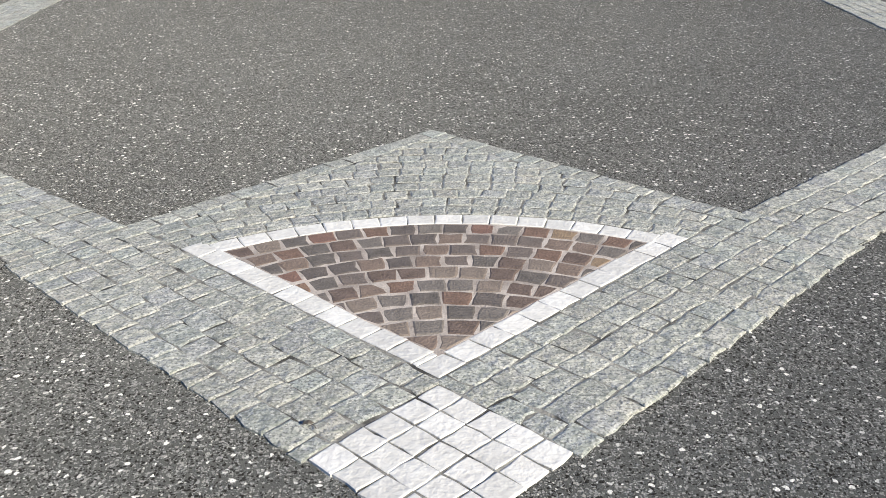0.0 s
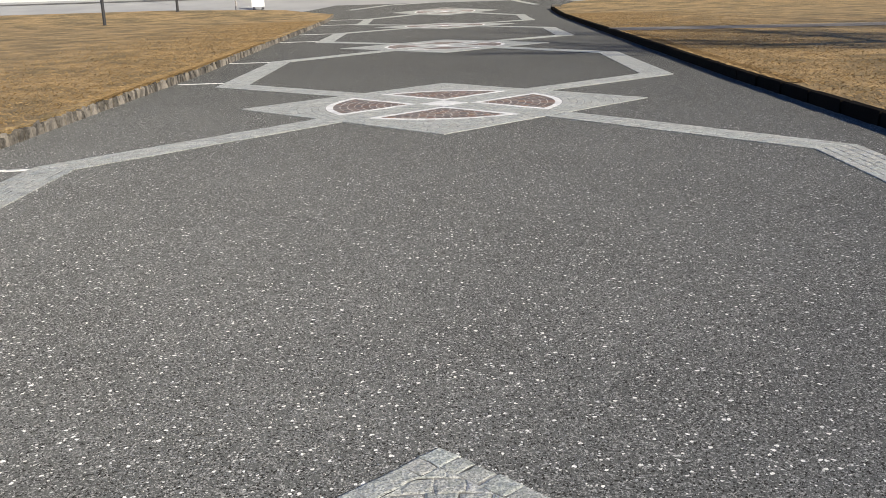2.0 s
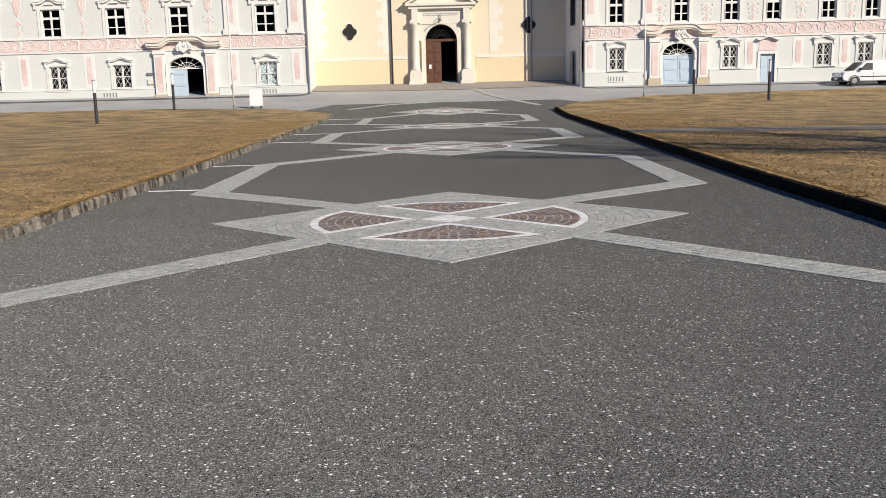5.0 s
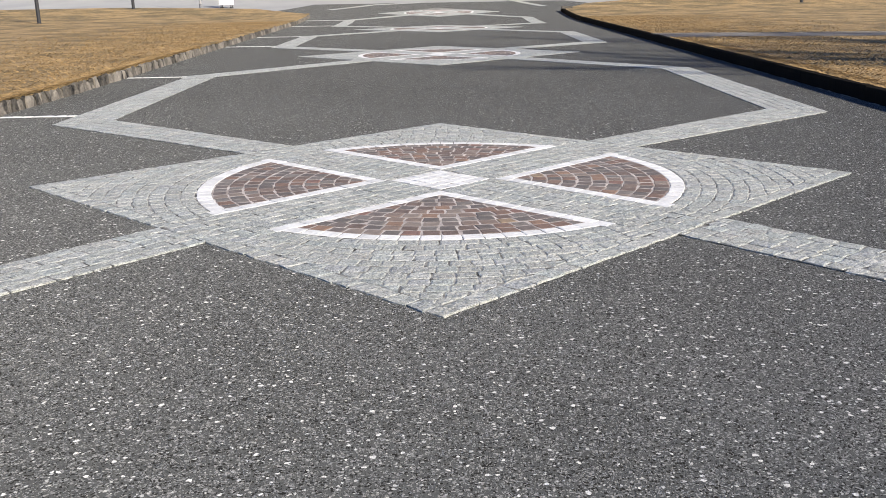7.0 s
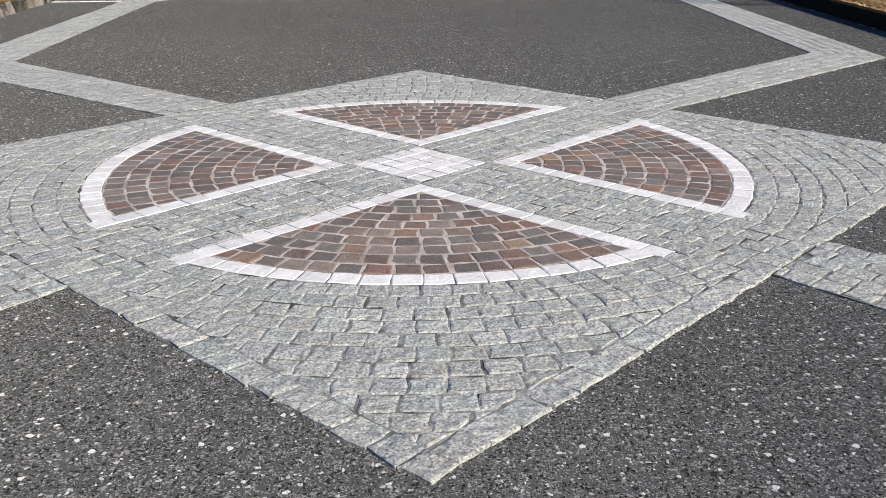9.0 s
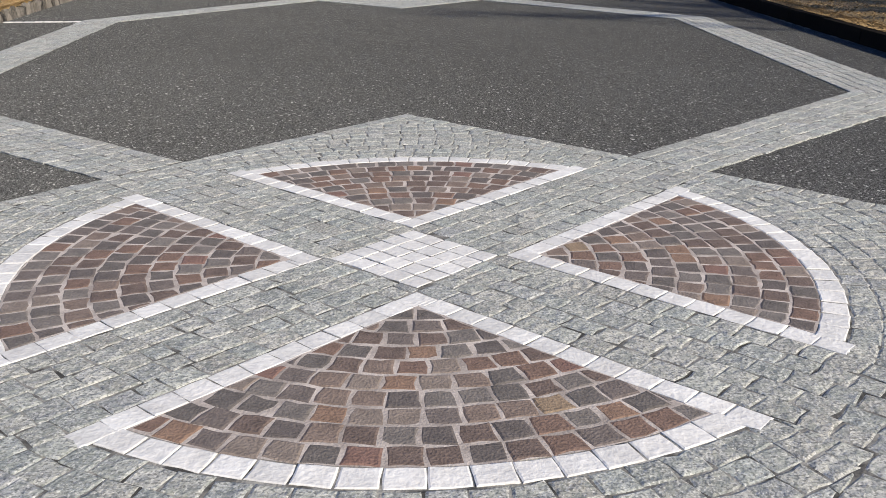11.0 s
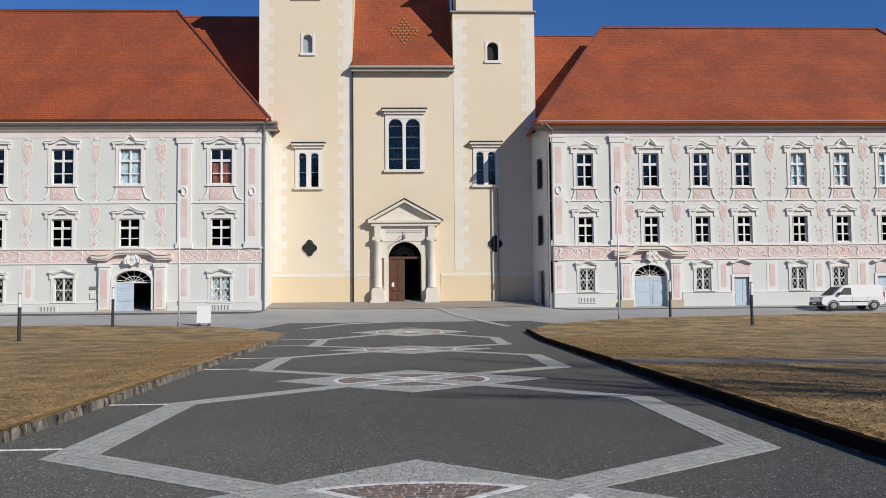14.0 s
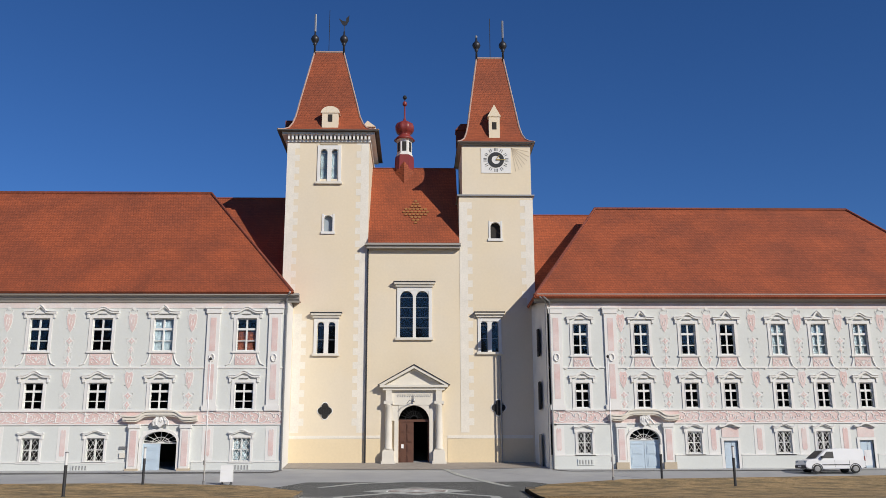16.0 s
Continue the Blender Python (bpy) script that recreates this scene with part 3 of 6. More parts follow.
def shield(g, gp, x, z, y, s=1.0):
    """A hanging cartouche: pink heart in a curled white outline, with two volutes and a boss on top."""
    o = [(-0.24, 0.55), (-0.17, 0.74), (0, 0.66), (0.17, 0.74), (0.24, 0.55), (0.21, 0.1), (0.10, -0.3), (0, -0.46), (-0.10, -0.3), (-0.21, 0.1)]
    g.poly_y([(x + a * 1.3 * s, z + b * 1.08 * s) for a, b in o], y - 0.016, y)
    gp.poly_y([(x + a * 1.12 * s, z + b * 1.0 * s) for a, b in o], y - 0.026, y - 0.016)
    for sx in (-1, 1):
        curl(g, x + sx * 0.17 * s, z + 0.92 * s, y, 0.13 * s, 4.6, -1.2, sx)
        curl(g, x + sx * 0.33 * s, z + 0.50 * s, y, 0.09 * s, 4.0, 1.5, sx)
        curl(g, x + sx * 0.24 * s, z - 0.15 * s, y, 0.08 * s, 4.0, 2.6, sx)
        g.tube([(x + sx * 0.03 * s, y - 0.03, z + 0.5 * s), (x + sx * 0.12 * s, y - 0.03, z + 0.3 * s), (x + sx * 0.04 * s, y - 0.03, z - 0.05 * s)], 0.018, 4)
    g.poly_y([(x + 0.1 * s * math.cos(k), z + 1.08 * s + 0.1 * s * math.sin(k)) for k in steps(0, 5.6, 8)], y - 0.05, y)


def lozenge(g, gp, x, z, y, a, b):
    """A small flower of stucco with a pink heart and curled tips."""
    g.poly_y([(x - a * 1.2, z), (x - a * .5, z + b * .45), (x, z + b * 1.2), (x + a * .5, z + b * .45), (x + a * 1.2, z), (x + a * .5, z - b * .45), (x, z - b * 1.2), (x - a * .5, z - b * .45)], y - 0.014, y)
    gp.poly_y([(x - a * .75, z), (x - a * .3, z + b * .35), (x, z + b * .85), (x + a * .3, z + b * .35), (x + a * .75, z), (x + a * .3, z - b * .35), (x, z - b * .85), (x - a * .3, z - b * .35)], y - 0.024, y - 0.014)
    g.poly_y([(x + 0.055 * math.cos(k), z + 0.055 * math.sin(k)) for k in steps(0, 5.5, 7)], y - 0.045, y - 0.024)
    for sx in (-1, 1):
        curl(g, x + sx * (a * 0.85 + 0.04), z + b * 0.6, y, 0.07, 4.0, -0.8, sx, 0.018)
        curl(g, x + sx * (a * 0.85 + 0.04), z - b * 0.6, y, 0.06, 4.0, 0.8, sx, 0.018)


def drop_ornament(parent, x, y):
    """The painted stucco drops between two window bays, on both upper floors."""
    g = Geo()
    fields = []
    for kind_, z, a, b in (("shield", 10.95, 1.05, 0), ("flower", 9.85, 0.30, 0.26), ("flower", 9.25, 0.17, 0.3), ("flower", 8.55, 0.19, 0.36), ("shield", 7.05, 0.95, 0), ("flower", 6.15, 0.32, 0.26), ("flower", 5.55, 0.23, 0.32)):
        gp = Geo()
        if kind_ == "shield":
            shield(g, gp, x, z, y, a)
        else:
            lozenge(g, gp, x, z, y, a, b)
        fields.append(gp)
    o = part("stucco_drop", g, M["stucco"], parent, "white stucco outline of a hanging ornament")
    for gp in fields:
        part("pink_field", gp, M["pink"], o)
    return o


def pilaster(parent, x, y, z0=5.15, z1=12.2):
    g = Geo()
    g.box(x - 0.42, x + 0.42, y - 0.12, y, z0 + 0.35, z1 - 0.45)
    g.box(x - 0.52, x + 0.52, y - 0.17, y, z0, z0 + 0.35)
    g.box(x - 0.5, x + 0.5, y - 0.17, y, z1 - 0.45, z1 - 0.12)
    g.box(x - 0.56, x + 0.56, y - 0.22, y, z1 - 0.12, z1)
    o = part("pilaster", g, M["stucco"], parent, "white stucco pilaster with pink panels")
    gp = Geo()
    gp.box(x - 0.2, x + 0.2, y - 0.135, y - 0.12, z0 + 0.75, z0 + 3.1)
    gp.box(x - 0.2, x + 0.2, y - 0.135, y - 0.12, z0 + 4.0, z1 - 0.75)
    part("pilaster_panel", gp, M["pink"], o)
    kn = Geo()
    kn.tube([(x + 0.17 * math.cos(a), y - 0.15, z0 + 3.55 + 0.25 * math.sin(a)) for a in steps(0, 6.28, 12)], 0.05, 6)
    part("rosette", kn, M["stucco"], o)
    return o


def frieze(parent, x0, x1, y, gap):
    """The pink band over the ground floor with its white scrolls and edging."""
    part("frieze", Geo().box(x0, x1, y - 0.025, y, 4.30, 5.10), M["pink"], parent, "pink plaster frieze with white scrolls")
    e = Geo()
    e.box(x0, x1, y - 0.10, y, 5.10, 5.20)
    e.box(x0, x1, y - 0.07, y, 4.22, 4.30)
    part("frieze_moulding", e, M["stucco"], parent)
    s = Geo()
    random.seed(int(abs(x0)))
    x = x0 + 0.35
    k = 0
    while x < x1 - 0.3:
        if not any(a - 0.1 < x < b + 0.1 for a, b in gap):
            sg = 1 if k % 2 else -1
            rs, ph = 0.6 + 0.45 * random.random(), random.uniform(-0.8, 0.8)
            s.tube([(x + 0.21 * rs * math.cos(t_ + ph) * (1 - t_ / 9), y - 0.035, 4.7 + sg * (0.06 + 0.24 * rs * math.sin(t_ + ph) * (1 - t_ / 10))) for t_ in steps(0, 4.6, 9)], 0.03, 4)
            s.tube([(x - 0.2, y - 0.035, 4.7 - sg * 0.3), (x, y - 0.035, 4.7 - sg * 0.34), (x + 0.2, y - 0.035, 4.7 - sg * 0.22), (x + 0.3, y - 0.035, 4.7)], 0.032, 4)
            for dx, dz in ((0.12, 0.3), (-0.12, 0.22), (0.27, 0.12)):
                s.poly_y([(x + dx - 0.07, 4.7 + sg * dz), (x + dx, 4.7 + sg * dz - 0.05), (x + dx + 0.07, 4.7 + sg * dz), (x + dx, 4.7 + sg * dz + 0.05)], y - 0.05, y - 0.02)
            if k % 4 == 0:
                s.tube([(x + 0.24, y - 0.035, 4.36), (x + 0.19, y - 0.035, 4.6), (x + 0.28, y - 0.035, 4.8), (x + 0.22, y - 0.035, 5.05)], 0.045, 5)
        x += 0.48
        k += 1
    part("frieze_scrollwork", s, M["stucco"], parent, kind="stuff")


def arch_pts(x, w, z_spring, rise, n=14):
    return [(x + w / 2 * math.cos(a), z_spring + rise * math.sin(a)) for a in steps(0, math.pi, n)]


def spandrel(x, w, z_spring, rise, z_top, y0, y1):
    """Fills the corners over an arch inside a rectangular opening."""
    g = Geo()
    a = arch_pts(x, w, z_spring, rise)
    half = len(a) // 2
    g.poly_y(a[:half + 1] + [(x, z_top), (x + w / 2, z_top)], y0, y1)
    g.poly_y(a[half:] + [(x - w / 2, z_top), (x, z_top)], y0, y1)
    return g


def gate(parent, x, y, zb, w, ztop, wide, opened):
    """Portal of a wing: arched gate between pink pilasters under a curved hood with carving."""
    rise = 0.72
    spring = ztop - rise
    port = part("gate_portal", spandrel(x, w, spring, rise, ztop + 0.02, y - 0.02, y + 0.35), M["stucco"], parent, "white and pink stucco gate portal")
    arch = Geo()
    outer = arch_pts(x, w + 0.36, spring, rise + 0.2)
    inner = arch_pts(x, w, spring, rise)
    for i in range(len(outer) - 1):
        arch.poly_y([inner[i], outer[i], outer[i + 1], inner[i + 1]], y - 0.12, y + 0.02)
    for sx in (-1, 1):
        arch.box(x + sx * (w / 2 + 0.09) - 0.09, x + sx * (w / 2 + 0.09) + 0.09, y - 0.12, y + 0.02, zb - 0.3, spring)
    part("archivolt", arch, M["stucco"], port)
    for sx in (-1, 1):
        c = x + sx * (w / 2 + wide)
        pg = Geo().box(c - 0.32, c + 0.32, y - 0.24, y, zb + 0.35, 4.2)
        pg.box(c - 0.38, c + 0.38, y - 0.3, y, 4.0, 4.25)
        part("gate_pilaster", pg, M["stucco"], port)
        part("pink_panel", Geo().box(c - 0.2, c + 0.2, y - 0.26, y - 0.24, zb + 0.5, 3.85), M["pink"], port)
        part("base_block", Geo().box(c - 0.42, c + 0.42, y - 0.36, y, zb - 0.3, zb + 0.35), M["plinth"], port, "sandstone base block")
    half = w / 2 + wide + 0.75
    n = 30
    top = []
    for i in range(n + 1):
        u = -1 + 2 * i / n
        zz = 4.72 + (0.36 / (1 + math.exp((abs(u) - 0.5) * 22))) + 0.05 * math.exp(-((abs(u) - 0.97) / 0.06) ** 2)
        top.append((x + u * half, zz))
    hood = Geo().poly_y(top + [(a, b - 0.2) for a, b in reversed(top)], y - 0.42, y)
    hood.poly_y([(a, b + 0.09) for a, b in top] + [(a, b) for a, b in reversed(top)], y - 0.5, y)
    hood.poly_y([(a, b - 0.2) for a, b in top] + [(a, b - 0.3) for a, b in reversed(top)], y - 0.35, y)
    part("gate_hood", hood, M["stone"], port, "curved grey stone hood over the gate")
    cv = Geo()
    random.seed(int(abs(x) * 10))
    for i in range(9):
        a = random.uniform(-0.65, 0.65)
        leaf_ = Geo().tube([(x + a, y - 0.3, 4.15 + random.uniform(0, 0.3)), (x + a * 0.7 + random.uniform(-.15, .15), y - 0.36, 4.5), (x + a * 0.5, y - 0.3, 4.75)], 0.08, 6, 0.04)
        part("carved_scroll", leaf_, M["stucco"], port)
    cv.poly_y([(x - 0.3, 4.7), (x - 0.32, 4.3), (x, 4.05), (x + 0.32, 4.3), (x + 0.3, 4.7)], y - 0.34, y - 0.1)
    part("carved_crest", cv, M["stucco"], port, "carved white stucco crest")
    # fanlight and leaves
    fl = Geo()
    bars = [Geo().tube([(x, y + 0.25, spring), (x + (w / 2) * math.cos(a), y + 0.25, spring + rise * math.sin(a))], 0.018, 5) for a in steps(0.2, math.pi - 0.2, 6)]
    fl.tube([(x + w / 4 * math.cos(a), y + 0.25, spring + rise / 2 * math.sin(a)) for a in steps(0, math.pi, 10)], 0.018, 5)
    fl.box(x - w / 2, x + w / 2, y + 0.2, y + 0.32, spring - 0.06, spring)
    fan_o = part("fanlight", fl, M["sash"], port, "lattice fanlight over the gate")
    for bar in bars:
        part("glazing_bar", bar, M["sash"], fan_o)
    part("fanlight_glass", Geo().poly_y(inner, y + 0.28, y + 0.29), M["glass"], port).visible_shadow = False
    for sx in ((-1,) if opened else (-1, 1)):
        d = Geo()
        a, b = (x - w / 2, x - 0.01) if sx < 0 else (x + 0.01, x + w / 2)
        d.box(a, b, y + 0.22, y + 0.30, zb - 0.1, spring - 0.06)
        leaf = part("gate_leaf", d, M["blue"], port, "pale blue wooden gate leaf")
        pan = Geo()
        for z0, z1 in ((0.1, 0.75), (0.85, 1.45), (1.55, spring - zb - 0.2)):
            pan.box(a + 0.14, b - 0.14, y + 0.195, y + 0.22, zb + z0, zb + z1)
            pan.box(a + 0.22, b - 0.22, y + 0.18, y + 0.195, zb + z0 + 0.08, zb + z1 - 0.08)
        part("raised_panel", pan, M["blue"], leaf)
    if opened:
        part("gate_leaf", Geo().box(x + w / 2 - 0.1, x + w / 2 - 0.02, y + 0.3, y + 0.3 + w / 2, zb - 0.1, spring - 0.06), M["blue"], port, "pale blue gate leaf standing open")
    return port


def wing(name, side, label, x0, x1, bays, gates, doors, pil_x, drops, ground_w, gap, panels=()):
    """One three-storey wing with its walls, windows, stucco and roof."""
    w = thing(name, label, "abbey wing")
    holes = []
    uw, uz0, uz1 = (1.36, 9.18, 11.42) if side < 0 else (1.06, 8.90, 11.05)
    mw, mz0, mz1 = (1.28, 5.25, 7.03) if side < 0 else (0.98, 5.28, 6.98)
    gw, gz0, gz1 = (1.2, 1.85, 3.38) if side < 0 else (0.98, 2.25, 3.70)
    zb = 1.05 if side < 0 else 1.33
    for i, x in enumerate(bays):
        holes.append((x - uw / 2, x + uw / 2, uz0, uz1))
        holes.append((x - mw / 2, x + mw / 2, mz0 + 0.02, mz1))
    for x in ground_w:
        holes.append((x - gw / 2, x + gw / 2, gz0, gz1))
    for x, dw, zt in gates + doors:
        holes.append((x - dw / 2, x + dw / 2, ZB - 0.1, zt))
    part("wall", wall_front(x0, x1, ZB - 0.2, 12.9, YW, 0.45, holes), M["wing"], w, "pale grey-green plaster wall")
    # rooms behind, closed, their dimness painted as near-black walls
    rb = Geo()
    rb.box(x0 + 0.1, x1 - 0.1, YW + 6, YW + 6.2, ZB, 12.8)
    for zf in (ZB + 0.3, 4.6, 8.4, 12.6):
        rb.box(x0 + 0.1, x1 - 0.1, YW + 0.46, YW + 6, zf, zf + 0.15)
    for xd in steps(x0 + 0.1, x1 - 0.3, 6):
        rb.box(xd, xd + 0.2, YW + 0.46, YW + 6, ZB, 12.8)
    part("inner_wall", rb, M["dark"], w, "near-black room walls that paint in the dimness behind the windows")
    for i, x in enumerate(bays):
        window(w, x, uz0, YW, uw, uz1 - uz0, (0.31, 0.36, 0.33), "swan" if (i % 2 == (0 if side < 0 else 1)) else "arch", True, pale_sheet=(side > 0 and i >= 4) or (side < 0 and abs(x + 17.35) < 0.5))
        window(w, x, mz0, YW, mw, mz1 - mz0, (0.31, 0.37, 0.32), "arch")
    for x in ground_w:
        window(w, x, gz0, YW, gw, gz1 - gz0, (0.5, 0.5), "ground", pale_sheet=abs(x + 11.7) < 0.2, transom=False, surround=0.15, label="small white ground-floor window")
        grille(w, x, gz0, YW, gw, gz1 - gz0)
    for x, dw, zt in gates:
        gate(w, x, YW, zb, dw, zt, 0.55, side < 0)
    for x, dw, zt in doors:
        f = Geo()
        f.box(x - dw / 2 - 0.18, x - dw / 2, YW - 0.06, YW + 0.1, zb - 0.3, zt + 0.18)
        f.box(x + dw / 2, x + dw / 2 + 0.18, YW - 0.06, YW + 0.1, zb - 0.3, zt + 0.18)
        f.box(x - dw / 2, x + dw / 2, YW - 0.06, YW + 0.1, zt, zt + 0.18)
        d = part("side_door", f, M["stucco"], w, "pale blue side door in a white surround")
        leaf = part("door_leaf", Geo().box(x - dw / 2, x + dw / 2, YW + 0.12, YW + 0.18, zb - 0.3, zt), M["blue"], d, "pale blue panelled door leaf")
        pn = Geo()
        for sx in (-1, 1):
            for a, b in ((0.15, 0.7), (0.8, zt - zb - 0.15)):
                pn.box(x + sx * dw / 4 - dw * 0.16, x + sx * dw / 4 + dw * 0.16, YW + 0.1, YW + 0.12, zb + a, zb + b)
        part("raised_panel", pn, M["blue"], leaf)
        part("overdoor", Geo().box(x - dw / 2 - 0.1, x + dw / 2 + 0.1, YW - 0.03, YW, zt + 0.22, zt + 0.85), M["pink"], d, "pink panel over the door")
        hd = [(x + u * (dw / 2 + 0.3), zt + 0.98 + 0.1 * math.cos(u * 4)) for u in steps(-1, 1, 14)]
        part("hood", Geo().poly_y([(a, b + 0.09) for a, b in hd] + list(reversed(hd)), YW - 0.25, YW), M["stucco"], d)
    for x in pil_x:
        pilaster(w, x, YW)
    for x in drops:
        drop_ornament(w, x, YW)
    frieze(w, x0, x1, YW, gap)
    # string course, cornice and plinth
    c = Geo()
    c.box(x0, x1, YW - 0.06, YW, 7.98, 8.08)
    part("string_course", c, M["stucco"], w)
    part("upper_band", Geo().box(x0, x1, YW - 0.03, YW, 12.12, 12.5), M["pink_pale"], w, "faded pale pink band under the cornice")
    cn = Geo()
    prof = [(0.0, 12.5), (0.10, 12.5), (0.14, 12.62), (0.28, 12.74), (0.33, 12.88), (0.56, 12.96), (0.56, 13.08), (0.0, 13.08)]
    cn.add([(x, YW - d, z) for x in (x0 - (0.9 if side > 0 else 0), x1 + (0.9 if side < 0 else 0)) for d, z in prof], [tuple(range(8))[::-1], tuple(range(8, 16))] + [(i, (i + 1) % 8, 8 + (i + 1) % 8, 8 + i) for i in range(8)])
    part("cornice", cn, M["eave"], w, "grey moulded cornice under the eaves")
    cuts = sorted([(x - dw / 2 - 0.2, x + dw / 2 + 0.2) for x, dw, zt in doors] + [(x - dw / 2 - 1.0, x + dw / 2 + 1.0) for x, dw, zt in gates])
    a = x0
    zp = 1.78 if side < 0 else 2.12
    for c0, c1 in cuts + [(x1, x1)]:
        part("plinth", Geo().box(a, c0, YW - 0.08, YW, ZB - 0.2, zp), M["wing"], w)
        part("plinth_moulding", Geo().box(a, c0, YW - 0.11, YW, zp, zp + 0.06), M["stucco"], w)
        a = c1
    # ground-floor pink panels
    for x in [0.5 * (p + q) for p, q in zip(ground_w[:-1], ground_w[1:]) if abs(p - q) < 5] + pil_x:
        if any(abs(x - g_[0]) < g_[1] / 2 + 1.0 for g_ in gates + doors):
            continue
        wall_panel(w, x, zb)
    for x in panels:
        wall_panel(w, x, zb)
    return w


def wall_panel(w, x, zb):
    """A narrow pink plaster field with notched ends in a white frame, between two ground-floor openings."""
    o = part("wall_panel_frame", Geo().box(x - 0.36, x + 0.36, YW - 0.02, YW, zb + 0.85, 4.12), M["stucco"], w)
    z0, z1, h = zb + 1.1, 3.95, 0.17
    field = [(x - h, z0 + 0.14), (x - h * 0.4, z0), (x, z0 + 0.12), (x + h * 0.4, z0), (x + h, z0 + 0.14), (x + h, z1 - 0.12), (x + h * 0.45, z1), (x, z1 - 0.14), (x - h * 0.45, z1), (x - h, z1 - 0.12)]
    part("pink_panel", Geo().poly_y(field, YW - 0.035, YW - 0.02), M["pink"], o)


# left wing, right wing
LB = [-34.2, -30.0, -25.75, -21.5, -17.35, -11.7]
left = wing("abbey_wing_west", -1, "three-storey abbey wing with pink and white stucco and red tiled roof", -40.0, -9.05, LB, [(-17.1, 2.3, 3.8)], [], [-13.95, -9.75], [-32.1, -27.9, -23.65, -19.45, -15.4], [-34.2, -30.0, -25.6, -21.35, -11.7], [(-19.6, -14.6)])
RB = [11.27, 15.5, 18.78, 21.5, 25.1, 27.93, 30.88, 33.9, 37.2]
right = wing("abbey_wing_east", 1, "three-storey abbey wing with white and pink stucco and blue gate", 9.0, 40.0, RB, [(15.35, 2.1, 3.9)], [(21.2, 0.95, 3.09), (30.5, 0.95, 3.09)], [9.55, 13.35], [14.1, 17.15, 20.15, 23.3, 26.5, 29.4, 32.4, 35.5], [11.3, 18.75, 24.9, 27.6, 33.9, 37.2], [(12.9, 17.8)], (20.05, 23.2, 29.1))

# red sheet added to paint a roof's reflection into the lower panes
part("red_reflection", Geo().box(-12.28, -11.12, YW + 0.26, YW + 0.28, 9.25, 10.55), M["tile_dark"], left, "dull red sheet behind the lower panes, painting in a reflection")

# side walls, back walls
part("side_wall", Geo().box(-9.5, -9.05, YW + 0.45, YC + 4, ZB - 0.2, 12.9), M["stucco"], left)
part("back_wall", Geo().box(-40, -9.5, YW + 15, YW + 15.4, ZB - 0.2, 12.9), M["wing"], left)
part("end_wall", Geo().box(-40.4, -40, YW, YW + 15.4, ZB - 0.2, 12.9), M["wing"], left)
sw = Geo()
sw.add([(x + dx, y, z) for z in (ZB - 0.2, 12.9) for x, y in ((9.0, YW), (8.25, YC + 0.6)) for dx in (0, 0.45)], [(0, 1, 3, 2), (4, 6, 7, 5), (0, 2, 6, 4), (1, 5, 7, 3), (0, 4, 5, 1), (2, 3, 7, 6)])
part("side_wall", sw, M["stucco"], right, "shaded white side wall")
part("back_wall", Geo().box(9, 40, YW + 15, YW + 15.4, ZB - 0.2, 12.9), M["wing"], right)
part("end_wall", Geo().box(40, 40.4, YW, YW + 15.4, ZB - 0.2, 12.9), M["wing"], right)

E_, RZ = 13.15, 22.65
roof_slab("roof", [[(-41, YW - 0.72, E_), (-8.5, YW - 0.72, E_), (-16.4, YW + 7.6, RZ), (-41, YW + 7.6, RZ)], [(-8.5, YW - 0.72, E_), (-8.5, YW + 16, E_), (-16.4, YW + 7.6, RZ)], [(-8.5, YW + 16, E_), (-41, YW + 16, E_), (-41, YW + 7.6, RZ), (-16.4, YW + 7.6, RZ)]], M["tile"], left, "steep hipped roof of red clay tiles")
part("ridge_tiles", Geo().tube([(-41, YW + 7.6, RZ + 0.02), (-16.4, YW + 7.6, RZ + 0.02), (-8.6, YW - 0.62, E_ + 0.05)], 0.13, 8), M["tile_dark"], left)
RZ2 = 21.5
roof_slab("roof", [[(8.0, YW - 0.72, 12.85), (41, YW - 0.72, 12.85), (34.6, YW + 7.6, RZ2), (14.2, YW + 7.6, RZ2)], [(8.0, YW - 0.72, 12.85), (14.2, YW + 7.6, RZ2), (8.0, YW + 16, 12.75)], [(41, YW - 0.72, 12.85), (41, YW + 16, 12.75), (34.6, YW + 7.6, RZ2)], [(8.0, YW + 16, 12.75), (14.2, YW + 7.6, RZ2), (34.6, YW + 7.6, RZ2), (41, YW + 16, 12.75)]], M["tile"], right, "steep hipped roof of red clay tiles")
part("ridge_tiles", Geo().tube([(8.1, YW - 0.62, 12.9), (14.2, YW + 7.6, RZ2 + 0.02), (34.6, YW + 7.6, RZ2 + 0.02), (41, YW - 0.62, 12.9)], 0.13, 8), M["tile_dark"], right)

# connecting roofs between wings and towers
link_l = thing("link_building_west", "set-back linking building with a red tiled roof", "building")
roof_slab("roof", [[(-20, YC + 0.5, 15.0), (-9.5, YC + 0.5, 15.0), (-9.5, YC + 6.0, 22.9), (-20, YC + 6.0, 22.9)], [(-9.5, YC + 11.5, 15.0), (-20, YC + 11.5, 15.0), (-20, YC + 6.0, 22.9), (-9.5, YC + 6.0, 22.9)]], M["tile"], link_l)
part("wall", Geo().box(-20, -9.5, YC + 1, YC + 11, 12.0, 14.9), M["cream"], link_l)
link_r = thing("link_building_east", "set-back linking building with a red tiled roof", "building")
